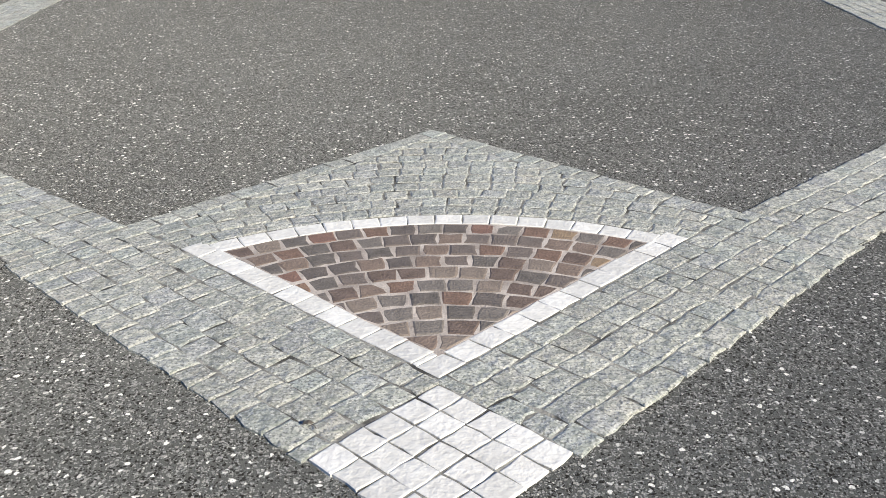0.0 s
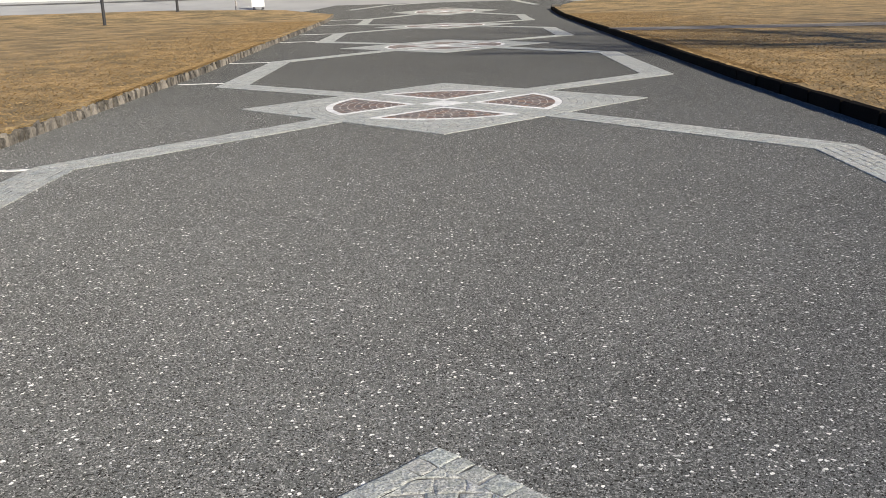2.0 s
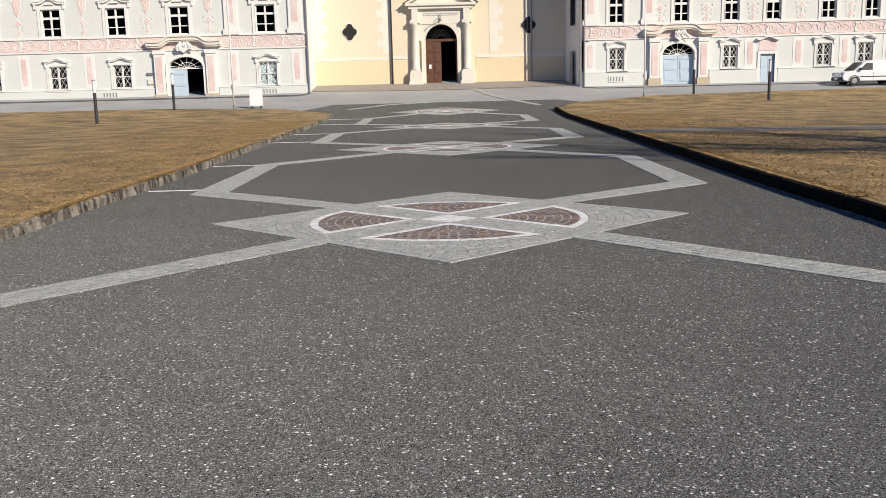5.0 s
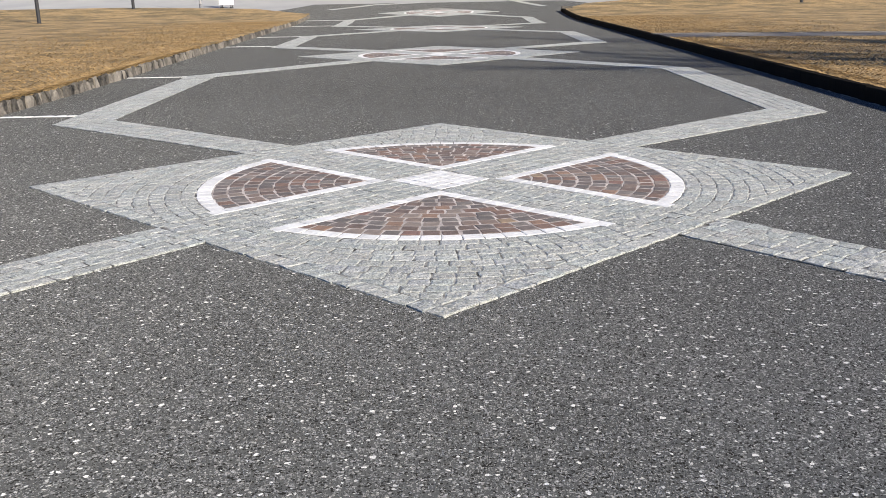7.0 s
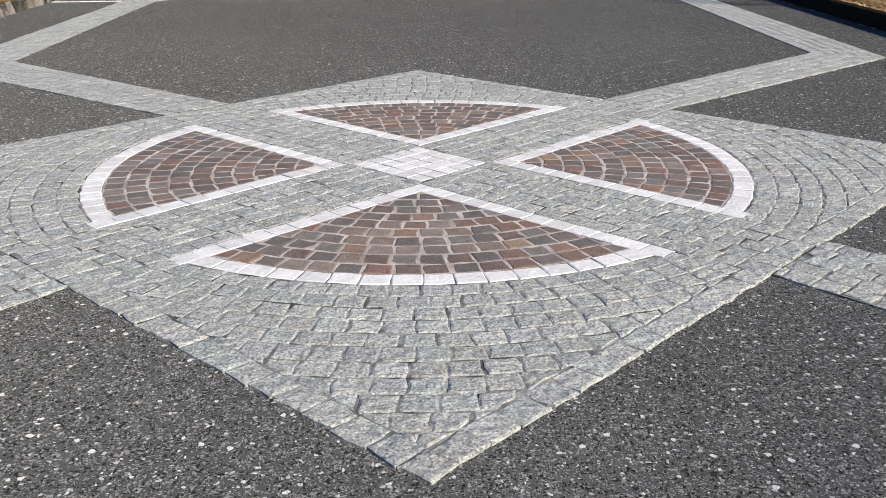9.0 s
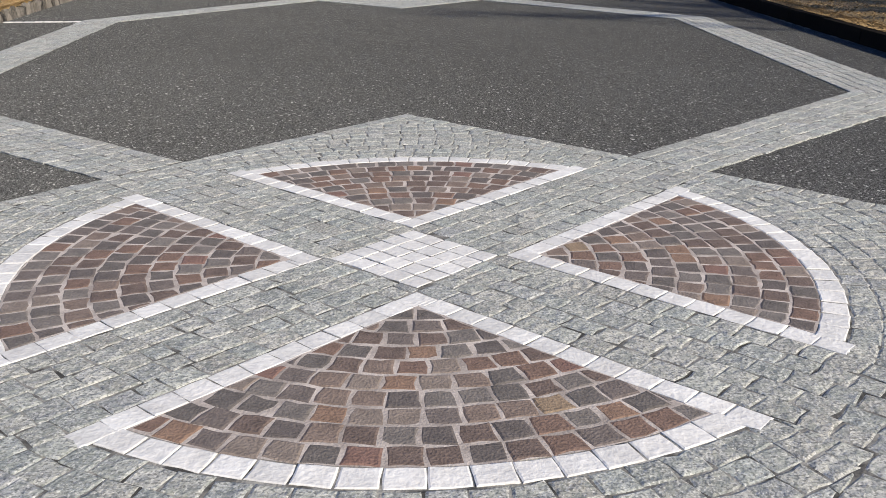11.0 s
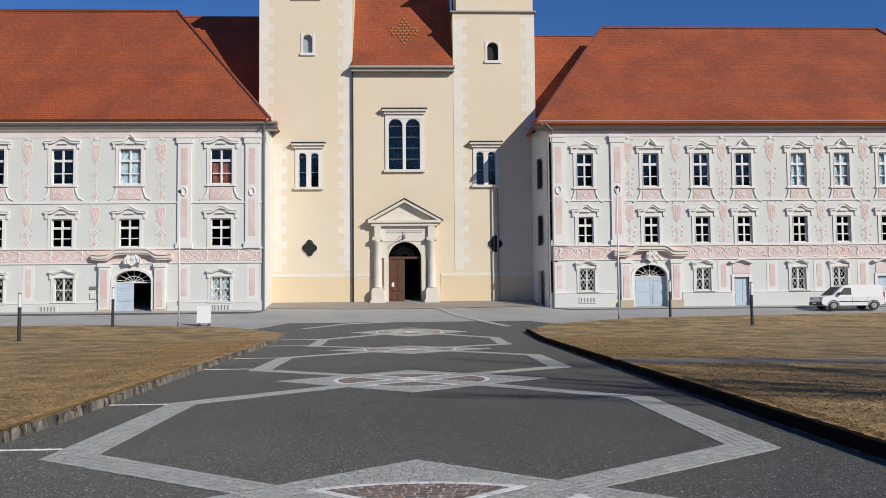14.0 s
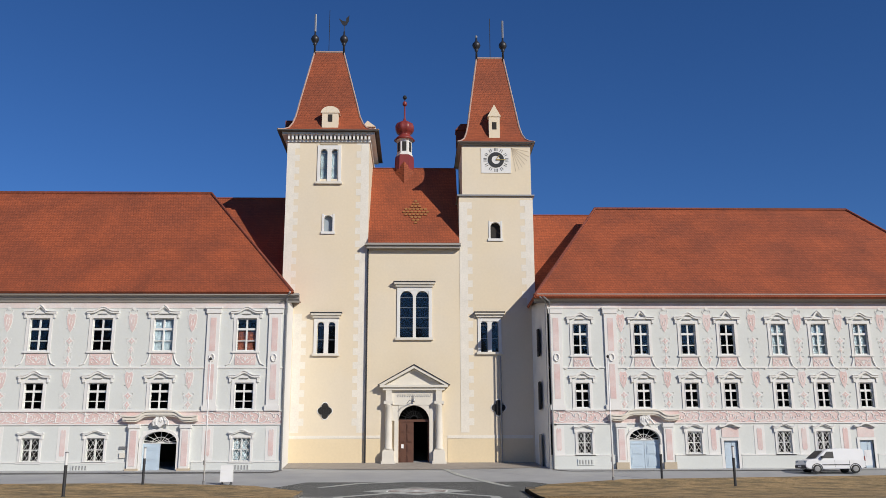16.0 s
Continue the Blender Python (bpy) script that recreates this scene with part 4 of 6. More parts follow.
roof_slab("roof", [[(8.3, YC + 1, 13.6), (18, YC + 1, 13.6), (18, YC + 6.2, 21.6), (8.3, YC + 6.2, 21.6)], [(18, YC + 11.5, 13.6), (8.3, YC + 11.5, 13.6), (8.3, YC + 6.2, 21.6), (18, YC + 6.2, 21.6)]], M["tile"], link_r)
part("wall", Geo().box(8.7, 18, YC + 1.4, YC + 11, 12.0, 13.5), M["cream"], link_r)

# ---- the church ----
church = thing("abbey_church", "cream twin-towered abbey church with white quoins and red tiled roofs", "church")
ZC = 0.6


def twin_window(x, z0, z1, wd, gap, label, cornice=True):
    """Two round-headed lights in a white frame."""
    w2 = (wd - gap) / 2
    fr = Geo()
    k = 0.22
    fr.box(x - wd / 2 - k, x - wd / 2, YC - 0.07, YC + 0.05, z0 - 0.05, z1 + 0.3)
    fr.box(x + wd / 2, x + wd / 2 + k, YC - 0.07, YC + 0.05, z0 - 0.05, z1 + 0.3)
    fr.box(x - wd / 2, x + wd / 2, YC - 0.07, YC + 0.05, z1, z1 + 0.3)
    fr.box(x - gap / 2, x + gap / 2, YC - 0.05, YC + 0.25, z0, z1)
    win = part("window", fr, M["stucco"], church, label)
    for s in (-1, 1):
        cx = x + s * (gap + w2) / 2
        g_ = spandrel(cx, w2, z1 - w2 / 2, w2 / 2, z1 + 0.01, YC - 0.04, YC + 0.22)
        part("arched_head", g_, M["stucco"], win)
        pane = part("pane", Geo().poly_y([(cx - w2 / 2, z0)] + [(cx + w2 / 2, z0)] + arch_pts(cx, w2, z1 - w2 / 2, w2 / 2), YC + 0.18, YC + 0.19), M["glass"], win)
        pane.visible_shadow = False
        ld = Geo()
        for zz in steps(z0, z1 - w2 / 2, 4 if z1 - z0 > 3 else 2)[1:]:
            ld.box(cx - w2 / 2, cx + w2 / 2, YC + 0.15, YC + 0.18, zz - 0.02, zz + 0.02)
        part("glazing_bar", ld, M["pipe"], win)
    part("sill", Geo().box(x - wd / 2 - k - 0.1, x + wd / 2 + k + 0.1, YC - 0.18, YC + 0.1, z0 - 0.17, z0), M["stone"], win)
    if cornice:
        c_ = Geo()
        c_.box(x - wd / 2 - k - 0.22, x + wd / 2 + k + 0.22, YC - 0.34, YC, z1 + 0.48, z1 + 0.62)
        c_.box(x - wd / 2 - k - 0.1, x + wd / 2 + k + 0.1, YC - 0.2, YC, z1 + 0.3, z1 + 0.48)
        part("hood", c_, M["stone"], win)
        part("hood_roof", Geo().box(x - wd / 2 - k - 0.27, x + wd / 2 + k + 0.27, YC - 0.4, YC, z1 + 0.62, z1 + 0.68), M["metal"], win)
    return win


BW = (-1.2, 0.95)
holes_c = [(-1.32, 0.86, ZC, 5.72), (-1.27, 0.83, 10.55, 14.0), (-7.27, -5.95, 9.4, 11.7), (4.62, 5.9, 9.5, 11.75)]
holes_t = [(-7.45, -6.1, 22.6, 25.35), (-7.0, -6.35, 18.5, 19.75), (5.45, 6.2, 18.0, 19.25)]
part("wall", wall_front(-9.9, -3.68, ZC - 0.4, 25.75, YC, 0.5, [h for h in holes_c + holes_t if h[1] < -3]), M["cream"], church, "cream plaster tower front")
part("wall", wall_front(3.1, 8.67, ZC - 0.4, 21.3, YC, 0.5, [h for h in holes_c + holes_t if h[0] > 3]), M["cream"], church, "cream plaster tower front")
part("wall", wall_front(-3.68, 3.1, ZC - 0.4, 17.3, YC + 0.012, 0.488, [h for h in holes_c if -3 < h[0] < 3]), M["cream"], church, "cream plaster nave front")
tw = Geo()
tw.box(-9.9, -9.4, YC + 0.5, YC + 6.2, ZC, 25.75)
tw.box(-4.18, -3.68, YC + 0.5, YC + 6.2, ZC, 25.75)
tw.box(-9.4, -4.18, YC + 5.7, YC + 6.2, ZC, 25.75)
tw.box(3.1, 3.6, YC + 0.5, YC + 6.0, ZC, 21.3)
tw.box(8.17, 8.67, YC + 0.5, YC + 6.0, ZC, 21.3)
tw.box(3.6, 8.17, YC + 5.5, YC + 6.0, ZC, 21.3)
part("tower_side_walls", tw, M["cream"], church)
part("upper_stage", Geo().box(3.36, 8.6, YC + 0.1, YC + 5.8, 21.3, 25.35), M["cream"], church, "cream upper stage of the clock tower")
part("string_course", Geo().box(2.95, 8.8, YC - 0.15, YC + 6.1, 21.27, 21.38), M["pipe"], church)
# church interior: lack of light painted as near-black walls
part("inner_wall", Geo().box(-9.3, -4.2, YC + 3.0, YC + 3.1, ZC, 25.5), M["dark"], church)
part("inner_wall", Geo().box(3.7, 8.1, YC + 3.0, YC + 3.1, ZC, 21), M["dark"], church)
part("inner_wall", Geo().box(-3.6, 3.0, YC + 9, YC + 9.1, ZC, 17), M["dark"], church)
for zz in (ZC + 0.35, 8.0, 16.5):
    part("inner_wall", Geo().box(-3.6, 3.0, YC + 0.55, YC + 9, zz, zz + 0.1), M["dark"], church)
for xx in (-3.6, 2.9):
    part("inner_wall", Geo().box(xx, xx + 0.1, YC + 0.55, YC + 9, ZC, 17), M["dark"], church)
twin_window(-0.22, 10.55, 14.0, 2.1, 0.22, "tall white-framed twin arched church window")
twin_window(-6.61, 9.4, 11.7, 1.32, 0.3, "white-framed twin arched tower window")
twin_window(5.26, 9.5, 11.75, 1.28, 0.3, "white-framed twin arched tower window")
twin_window(-6.7, 22.35, 24.95, 1.35, 0.3, "twin arched belfry window with pale shutters", False)
for sx in (-1, 1):
    part("shutter", Geo().box(-6.7 + sx * 0.41 - 0.26, -6.7 + sx * 0.41 + 0.2, YC + 0.3, YC + 0.34, 22.35, 24.9), M["pale_sheet"], church, "pale belfry shutter")
for x, z0, z1, wd, mt in ((-6.67, 18.5, 19.75, 0.65, "pale_sheet"), (5.82, 18.0, 19.25, 0.75, "dark")):
    f = spandrel(x, wd, z1 - wd / 2, wd / 2, z1 + 0.01, YC - 0.02, YC + 0.3)
    f.box(x - wd / 2 - 0.14, x - wd / 2, YC - 0.04, YC + 0.02, z0 - 0.1, z1 + 0.1)
    f.box(x + wd / 2, x + wd / 2 + 0.14, YC - 0.04, YC + 0.02, z0 - 0.1, z1 + 0.1)
    f.box(x - wd / 2 - 0.2, x + wd / 2 + 0.2, YC - 0.1, YC + 0.1, z0 - 0.2, z0 - 0.02)
    wn_ = part("window", f, M["stucco"], church, "small round-headed tower window")
    part("shutter", Geo().box(x - wd / 2, x + wd / 2, YC + 0.3, YC + 0.34, z0, z1), M[mt], wn_)


def quatrefoil(x, z):
    r = 0.225
    pts = []
    for q in range(4):
        c = (x + 0.28 * math.cos(q * math.pi / 2), z + 0.33 * math.sin(q * math.pi / 2))
        for a in steps(-1.75, 1.75, 8):
            pts.append((c[0] + r * math.cos(q * math.pi / 2 + a), c[1] + r * 1.05 * math.sin(q * math.pi / 2 + a)))
    big = [(x + (a - x) * 1.12, z + (b - z) * 1.12) for a, b in pts]
    o = part("quatrefoil_window", Geo().poly_y(big, YC - 0.03, YC), M["stucco"], church, "dark quatrefoil window with iron bars")
    part("pane", Geo().poly_y(pts, YC - 0.05, YC - 0.035), M["dark"], o)
    br = Geo()
    for a in (-0.26, -0.09, 0.09, 0.26):
        br.box(x + a - 0.012, x + a + 0.012, YC - 0.07, YC - 0.05, z - 0.36, z + 0.36)
        br.box(x - 0.36, x + 0.36, YC - 0.07, YC - 0.05, z + a - 0.012, z + a + 0.012)
    part("iron_bar", br, M["iron"], o)


quatrefoil(-6.55, 5.33)
quatrefoil(5.82, 5.53)

# portal
portal = part("portal", spandrel(-0.23, 2.18, 4.62, 1.08, 5.75, YC - 0.12, YC + 0.4), M["stone"], church, "classical limestone portal with columns and pediment")
pg = Geo()
for sx, cx in ((-1, -1.33), (1, 0.87)):
    pg.box(cx - 0.28 if sx < 0 else cx, cx if sx < 0 else cx + 0.28, YC - 0.14, YC + 0.06, 1.3, 4.62)
    pg.box(cx - 0.5 if sx < 0 else cx, cx if sx < 0 else cx + 0.5, YC - 0.1, YC + 0.06, 4.62, 5.9)
pg.box(-2.2, 1.75, YC - 0.16, YC + 0.06, 5.72, 6.9)
part("door_case", pg, M["stone"], portal)
ent = Geo()
ent.box(-2.45, 1.98, YC - 0.42, YC, 6.75, 6.95)
ent.box(-2.66, 2.2, YC - 0.55, YC, 6.95, 7.12)
for sx in (-1, 1):
    ent.box(-0.23 + sx * 1.78 - 0.22, -0.23 + sx * 1.78 + 0.22, YC - 0.4, YC, 6.0, 6.75)
part("entablature", ent, M["stone"], portal)
ped = Geo()
ped.poly_y([(-2.35, 7.12), (1.89, 7.12), (-0.23, 8.28)], YC - 0.16, YC)
part("tympanum", ped, M["stone"], portal)
rk = Geo()
rk.poly_y([(-2.72, 7.12), (-2.4, 7.12), (-0.23, 8.3), (-0.23, 8.5)], YC - 0.55, YC)
rk.poly_y([(1.94, 7.12), (2.26, 7.12), (-0.23, 8.5), (-0.23, 8.3)], YC - 0.55, YC)
part("raking_cornice", rk, M["stone"], portal)
rr = Geo()
rr.poly_y([(-2.82, 7.12), (-2.72, 7.12), (-0.23, 8.5), (-0.23, 8.59)], YC - 0.59, YC)
rr.poly_y([(2.26, 7.12), (2.36, 7.12), (-0.23, 8.59), (-0.23, 8.5)], YC - 0.59, YC)
part("pediment_roof", rr, M["metal"], portal, "dark sheet-metal covering")
for cx in (-2.02, 1.56):
    col = Geo().lathe(cx, YC - 0.24, [(0.30, 2.62), (0.30, 2.72), (0.25, 2.8), (0.25, 3.6), (0.24, 4.4), (0.215, 5.55), (0.25, 5.6), (0.25, 5.68), (0.31, 5.78)], 20)
    part("column", col, M["stone"], portal, "round limestone column", smooth=True)
    part("column_capital", Geo().box(cx - 0.34, cx + 0.34, YC - 0.52, YC, 5.78, 6.0), M["stone"], portal)
    bs = Geo().box(cx - 0.42, cx + 0.42, YC - 0.55, YC, 1.2, 2.5)
    bs.box(cx - 0.36, cx + 0.36, YC - 0.52, YC, 2.5, 2.62)
    bs.box(cx - 0.5, cx + 0.5, YC - 0.6, YC, 1.2, 1.85)
    part("column_base", bs, M["stone"], portal)
lt = Geo()
random.seed(3)
for z_ in (6.42, 6.3):
    x_ = -1.45
    while x_ < 0.95:
        w_ = random.uniform(0.05, 0.1)
        lt.box(x_, x_ + w_, YC - 0.168, YC - 0.16, z_ - 0.025, z_ + 0.035)
        x_ += w_ + 0.05
part("inscription", lt, M["pipe"], portal, "small dark inscription bars", kind="stuff")
dl = part("door_leaf", Geo().box(-1.32, -0.25, YC + 0.2, YC + 0.3, 1.3, 4.6), M["wood"], portal, "brown panelled wooden church door leaf")
for z0, z1 in ((1.55, 2.25), (2.4, 3.0), (3.12, 3.72), (3.84, 4.45)):
    for a, b in ((-1.22, -0.83), (-0.74, -0.35)):
        q = Geo().box(a, b, YC + 0.17, YC + 0.2, z0, z1)
        q.box(a + 0.08, b - 0.08, YC + 0.15, YC + 0.17, z0 + 0.08, z1 - 0.08)
        part("raised_panel", q, M["wood"], dl)
part("notice", Geo().box(-1.12, -0.95, YC + 0.135, YC + 0.15, 2.72, 3.0), M["signwhite"], dl, "small white paper notice")
part("door_leaf", Geo().box(0.76, 0.86, YC + 0.3, YC + 1.35, 1.3, 4.6), M["wood"], portal, "brown door leaf standing open")
part("transom", Geo().box(-1.32, 0.86, YC + 0.15, YC + 0.35, 4.56, 4.72), M["wood"], portal)
fan = Geo()
for a in steps(0.1, math.pi - 0.1, 10):
    fan.tube([(-0.23 + 0.25 * math.cos(a), YC + 0.25, 4.72 + 0.22 * math.sin(a)), (-0.23 + 1.05 * math.cos(a + 0.12), YC + 0.25, 4.66 + 1.02 * math.sin(a))], 0.02, 5)
for r in (0.3, 0.62):
    fan.tube([(-0.23 + r * math.cos(a), YC + 0.25, 4.7 + r * math.sin(a)) for a in steps(0, math.pi, 14)], 0.02, 5)
part("fanlight_grille", fan, M["iron"], portal, "black wrought-iron fanlight grille")
lamp = Geo().tube([(-0.23, YC - 0.1, 5.95), (-0.28, YC - 0.55, 6.05), (-0.55, YC - 0.75, 6.0), (-0.72, YC - 0.8, 5.78)], 0.03, 6)
lamp.lathe(-0.23, YC - 0.3, [(0.03, 5.9), (0.07, 6.0), (0.03, 6.3), (0.005, 6.5)], 8)
part("lamp_bracket", lamp, M["pipe"], portal, "curled metal lamp bracket")

# base stripe, quoins, downpipes
for a, b in ((-9.05, -3.72), (-3.62, -2.6), (2.15, 8.25)):
    part("plinth", Geo().box(a, b, YC - 0.012, YC + 0.06, ZC - 0.3, 3.35), M["cream_low"], church, "deeper yellow plaster base")
    part("base_stripe", Geo().box(a, b, YC - 0.018, YC + 0.06, 3.4, 3.6), M["quoin"], church)
QM = {w_: Geo().box(0, w_, -0.008, 0.0, 0, 0.5).mesh("quoin", M["quoin"]) for w_ in (0.95, 0.6)}
for xe, sgn, z0, z1 in ((-9.9, 1, 13.5, 25.9), (-3.7, -1, 3.8, 25.9), (3.12, 1, 3.8, 21.2), (8.65, -1, 13.0, 21.2), (-9.0, 1, 3.8, 12.5)):
    z = z0
    k = 0
    while z + 0.5 < z1:
        w_ = 0.95 if k % 2 else 0.6
        o = new("quoin", QM[w_])
        o.parent = church
        o.location = (xe if sgn > 0 else xe - w_, YC, z)
        z += 0.5
        k += 1
for x, z0, z1 in ((-3.66, 1.3, 17.2), (6.0, 1.4, 9.2)):
    d = part("downpipe", Geo().tube([(x, YC - 0.16, z0), (x, YC - 0.16, z1)], 0.06, 8), M["pipe"] if z1 < 10 else M["metal"], church, "metal rain pipe")

# nave roof and eave
roof_slab("nave_roof", [[(-3.68, YC - 0.35, 17.55), (3.1, YC - 0.35, 17.55), (3.1, YC + 5.2, 25.25), (-3.68, YC + 5.2, 25.25)], [(3.1, YC + 10.6, 17.55), (-3.68, YC + 10.6, 17.55), (-3.68, YC + 5.2, 25.25), (3.1, YC + 5.2, 25.25)]], M["tile"], church, "steep red tiled roof between the towers")
nv = Geo()
nv.box(-3.75, 3.15, YC - 0.45, YC + 0.05, 17.15, 17.35)
nv.box(-3.9, 3.2, YC - 0.6, YC + 0.05, 17.35, 17.5)
part("nave_eave", nv, M["eave"], church)
lat = Geo()
for i in range(7):
    for j in range(9):
        u, v_ = (i - 3) * 0.3 + (0.15 if j % 2 else 0), (j - 4) * 0.27
        if abs(u) / 1.0 + abs(v_) / 1.25 < 1:
            z_ = 20.5 + v_
            y_ = YC - 0.35 + (z_ - 17.55) / (25.25 - 17.55) * 5.55
            lat.box(-0.15 + u - 0.1, -0.15 + u + 0.1, y_ - 0.09, y_ - 0.02, z_ - 0.03, z_ + 0.1)
part("snow_tiles", lat, M["rust"], church, "lozenge of raised yellow tiles", kind="stuff")

# tower roofs


def tower_roof(x0, x1, yb0, yb1, ze, rx0, rx1, zr, over):
    """Steep hipped tower roof with a bell-cast eave and a short ridge."""
    ym = (yb0 + yb1) / 2
    rings = []
    for t_, k in ((0, 0), (0.03, 0.17), (0.07, 0.31), (0.13, 0.41), (0.22, 0.5), (0.4, 0.61), (1, 1)):
        z = ze + (zr - ze) * t_
        rings.append([(x0 - over + (rx0 - x0 + over) * k, yb0 - over + (ym - yb0 + over) * k, z), (x1 + over + (rx1 - x1 - over) * k, yb0 - over + (ym - yb0 + over) * k, z), (x1 + over + (rx1 - x1 - over) * k, yb1 + over + (ym - yb1 - over) * k, z), (x0 - over + (rx0 - x0 + over) * k, yb1 + over + (ym - yb1 - over) * k, z)])
    g_ = Geo()
    v_ = [p for r in rings for p in r]
    f_ = [(3, 2, 1, 0)]
    for i in range(len(rings) - 1):
        for k in range(4):
            j = (k + 1) % 4
            f_.append((i * 4 + k, i * 4 + j, i * 4 + 4 + j, i * 4 + 4 + k))
    g_.add(v_, f_)
    rf = part("tower_roof", g_, M["tile"], church, "steep red tiled tower roof")
    hips = Geo()
    for k in range(4):
        hips.tube([r[k] for r in rings], 0.065, 6)
    hips.tube([(rx0, ym, zr), (rx1, ym, zr)], 0.075, 6)
    part("hip_tiles", hips, M["hip"], rf, "pale mortared hip tiles")
    part("soffit", Geo().box(x0 - over - 0.03, x1 + over + 0.03, yb0 - over - 0.03, yb1 + over + 0.03, ze - 0.09, ze - 0.006), M["soffit"], rf, "dark weathered eave board")
    return rf, ym


rfl, yml = tower_roof(-9.9, -3.68, YC, YC + 6.2, 26.3, -8.45, -6.08, 34.45, 0.7)
rfr, ymr = tower_roof(3.36, 8.6, YC + 0.1, YC + 5.8, 25.58, 4.78, 6.95, 33.95, 0.32)
cb = Geo()
cb.box(-10.3, -3.28, YC - 0.42, YC + 6.6, 26.0, 26.2)
cb.box(-10.0, -3.58, YC - 0.1, YC + 6.3, 25.5, 25.65)
for i in range(22):
    x = -9.85 + i * 0.29
    cb.box(x, x + 0.14, YC - 0.32, YC, 25.65, 26.0)
part("bracket_cornice", cb, M["stucco"], church, "white bracketed tower cornice")
cc_ = Geo()
cc_.box(3.2, 8.76, YC - 0.05, YC + 5.95, 25.38, 25.48)
cc_.box(3.06, 8.9, YC - 0.18, YC + 6.1, 25.48, 25.6)
part("tower_cornice", cc_, M["eave"], church, "thin grey eave board of the clock tower")


def dormer(x, z, w, h, y, pointed, roof):
    g_ = Geo().box(x - w / 2, x + w / 2, y, y + 1.6, z, z + h)
    if pointed:
        g_.add([(x - w / 2 - 0.1, y - 0.06, z + h), (x + w / 2 + 0.1, y - 0.06, z + h), (x, y - 0.06, z + h + 1.0), (x - w / 2 - 0.1, y + 1.6, z + h), (x + w / 2 + 0.1, y + 1.6, z + h), (x, y + 1.6, z + h + 1.0)], [(0, 1, 2), (5, 4, 3), (0, 3, 4, 1), (1, 4, 5, 2), (2, 5, 3, 0)])
    else:
        g_.poly_y(arch_pts(x, w + 0.2, z + h, 0.55), y - 0.06, y + 1.6)
    d = part("dormer", g_, M["cream"], roof, "small cream dormer")
    # shade of the opening painted as a near-black plate on the front
    part("dormer_opening", Geo().box(x - 0.17, x + 0.17, y - 0.02, y + 0.02, z + 0.4 * h, z + 0.4 * h + 0.6), M["dark"], d)
    return d


dormer(-6.78, 26.9, 1.25, 1.2, YC + 0.5, False, rfl)
dormer(5.95, 26.25, 0.85, 1.75, YC + 0.8, True, rfr)
part("dormer", Geo().box(-4.4, -3.35, YC + 2.5, YC + 3.5, 26.9, 27.7).poly_y([(-4.4, 27.7), (-3.35, 27.7), (-4.0, 28.2)], YC + 2.3, YC + 3.7), M["cream"], rfl, "small cream dormer")
part("dormer", Geo().box(-10.5, -9.3, YC + 2.4, YC + 3.6, 27.0, 28.2), M["tile_dark"], rfl)
part("dormer", Geo().box(3.05, 3.9, YC + 2.5, YC + 3.4, 26.3, 27.5).poly_y([(2.98, 27.5), (3.9, 27.5), (3.9, 28.0), (3.4, 28.0)], YC + 2.35, YC + 3.55), M["tile_dark"], rfr)


def finial(x, y, z, spike, parent, vane=False):
    f = Geo().lathe(x, y, [(0.10, z - 0.3), (0.075, z + 0.62), (0.17, z + 0.7), (0.12, z + 0.78), (0.22, z + 0.9), (0.31, z + 1.05), (0.34, z + 1.19), (0.30, z + 1.34), (0.18, z + 1.48), (0.08, z + 1.6), (0.06, z + 1.9)], 12)
    o = part("finial", f, M["metal"], parent, "black ball finial", smooth=True)
    part("spike", Geo().tube([(x, y, z + 1.85), (x, y, z + 1.9 + spike)], 0.09 if not vane else 0.03, 6), M["pipe"] if not vane else M["iron"], o)
    if vane:
        zt = z + 2.3
        part("weather_vane", Geo().poly_y([(x - 0.45, zt + 0.75), (x - 0.25, zt + 0.35), (x - 0.1, zt + 0.15), (x + 0.15, zt + 0.15), (x + 0.35, zt + 0.5), (x + 0.4, zt + 1.05), (x + 0.15, zt + 0.8), (x + 0.1, zt + 0.5), (x - 0.15, zt + 0.55)], y - 0.03, y + 0.03), M["iron"], o, "black weathercock")


finial(-8.45, yml, 34.4, 1.5, rfl)
finial(-6.08, yml, 34.4, 0.5, rfl, True)
finial(4.78, ymr, 33.9, 0.15, rfr)
finial(6.95, ymr, 33.9, 1.5, rfr)
part("lightning_rod", Geo().tube([(-7.3, yml, 34.4), (-7.3, yml, 38.2)], 0.025, 5), M["iron"], rfl)
part("lightning_rod", Geo().tube([(5.9, ymr, 33.9), (5.9, ymr, 37.5)], 0.03, 5), M["iron"], rfr)

# clock
ck = part("clock_panel", Geo().box(4.83, 7.1, YC + 0.06, YC + 0.1, 23.15, 25.15), M["stucco"], church, "white painted clock panel")
ring = Geo()
CX, CZ = 5.96, 24.2
NR = 28
ring.v = [(CX + r * math.cos(i * 2 * math.pi / NR), y, CZ + r * math.sin(i * 2 * math.pi / NR)) for y in (YC + 0.035, YC + 0.05) for r in (0.33, 0.62) for i in range(NR)]
for i in range(NR):
    j = (i + 1) % NR
    ring.f += [(i, NR + i, NR + j, j), (2 * NR + i, 2 * NR + j, 3 * NR + j, 3 * NR + i), (NR + i, 3 * NR + i, 3 * NR + j, NR + j), (i, j, 2 * NR + j, 2 * NR + i)]
part("clock_ring", ring, M["iron"], ck, "black clock ring")
nm = Geo()
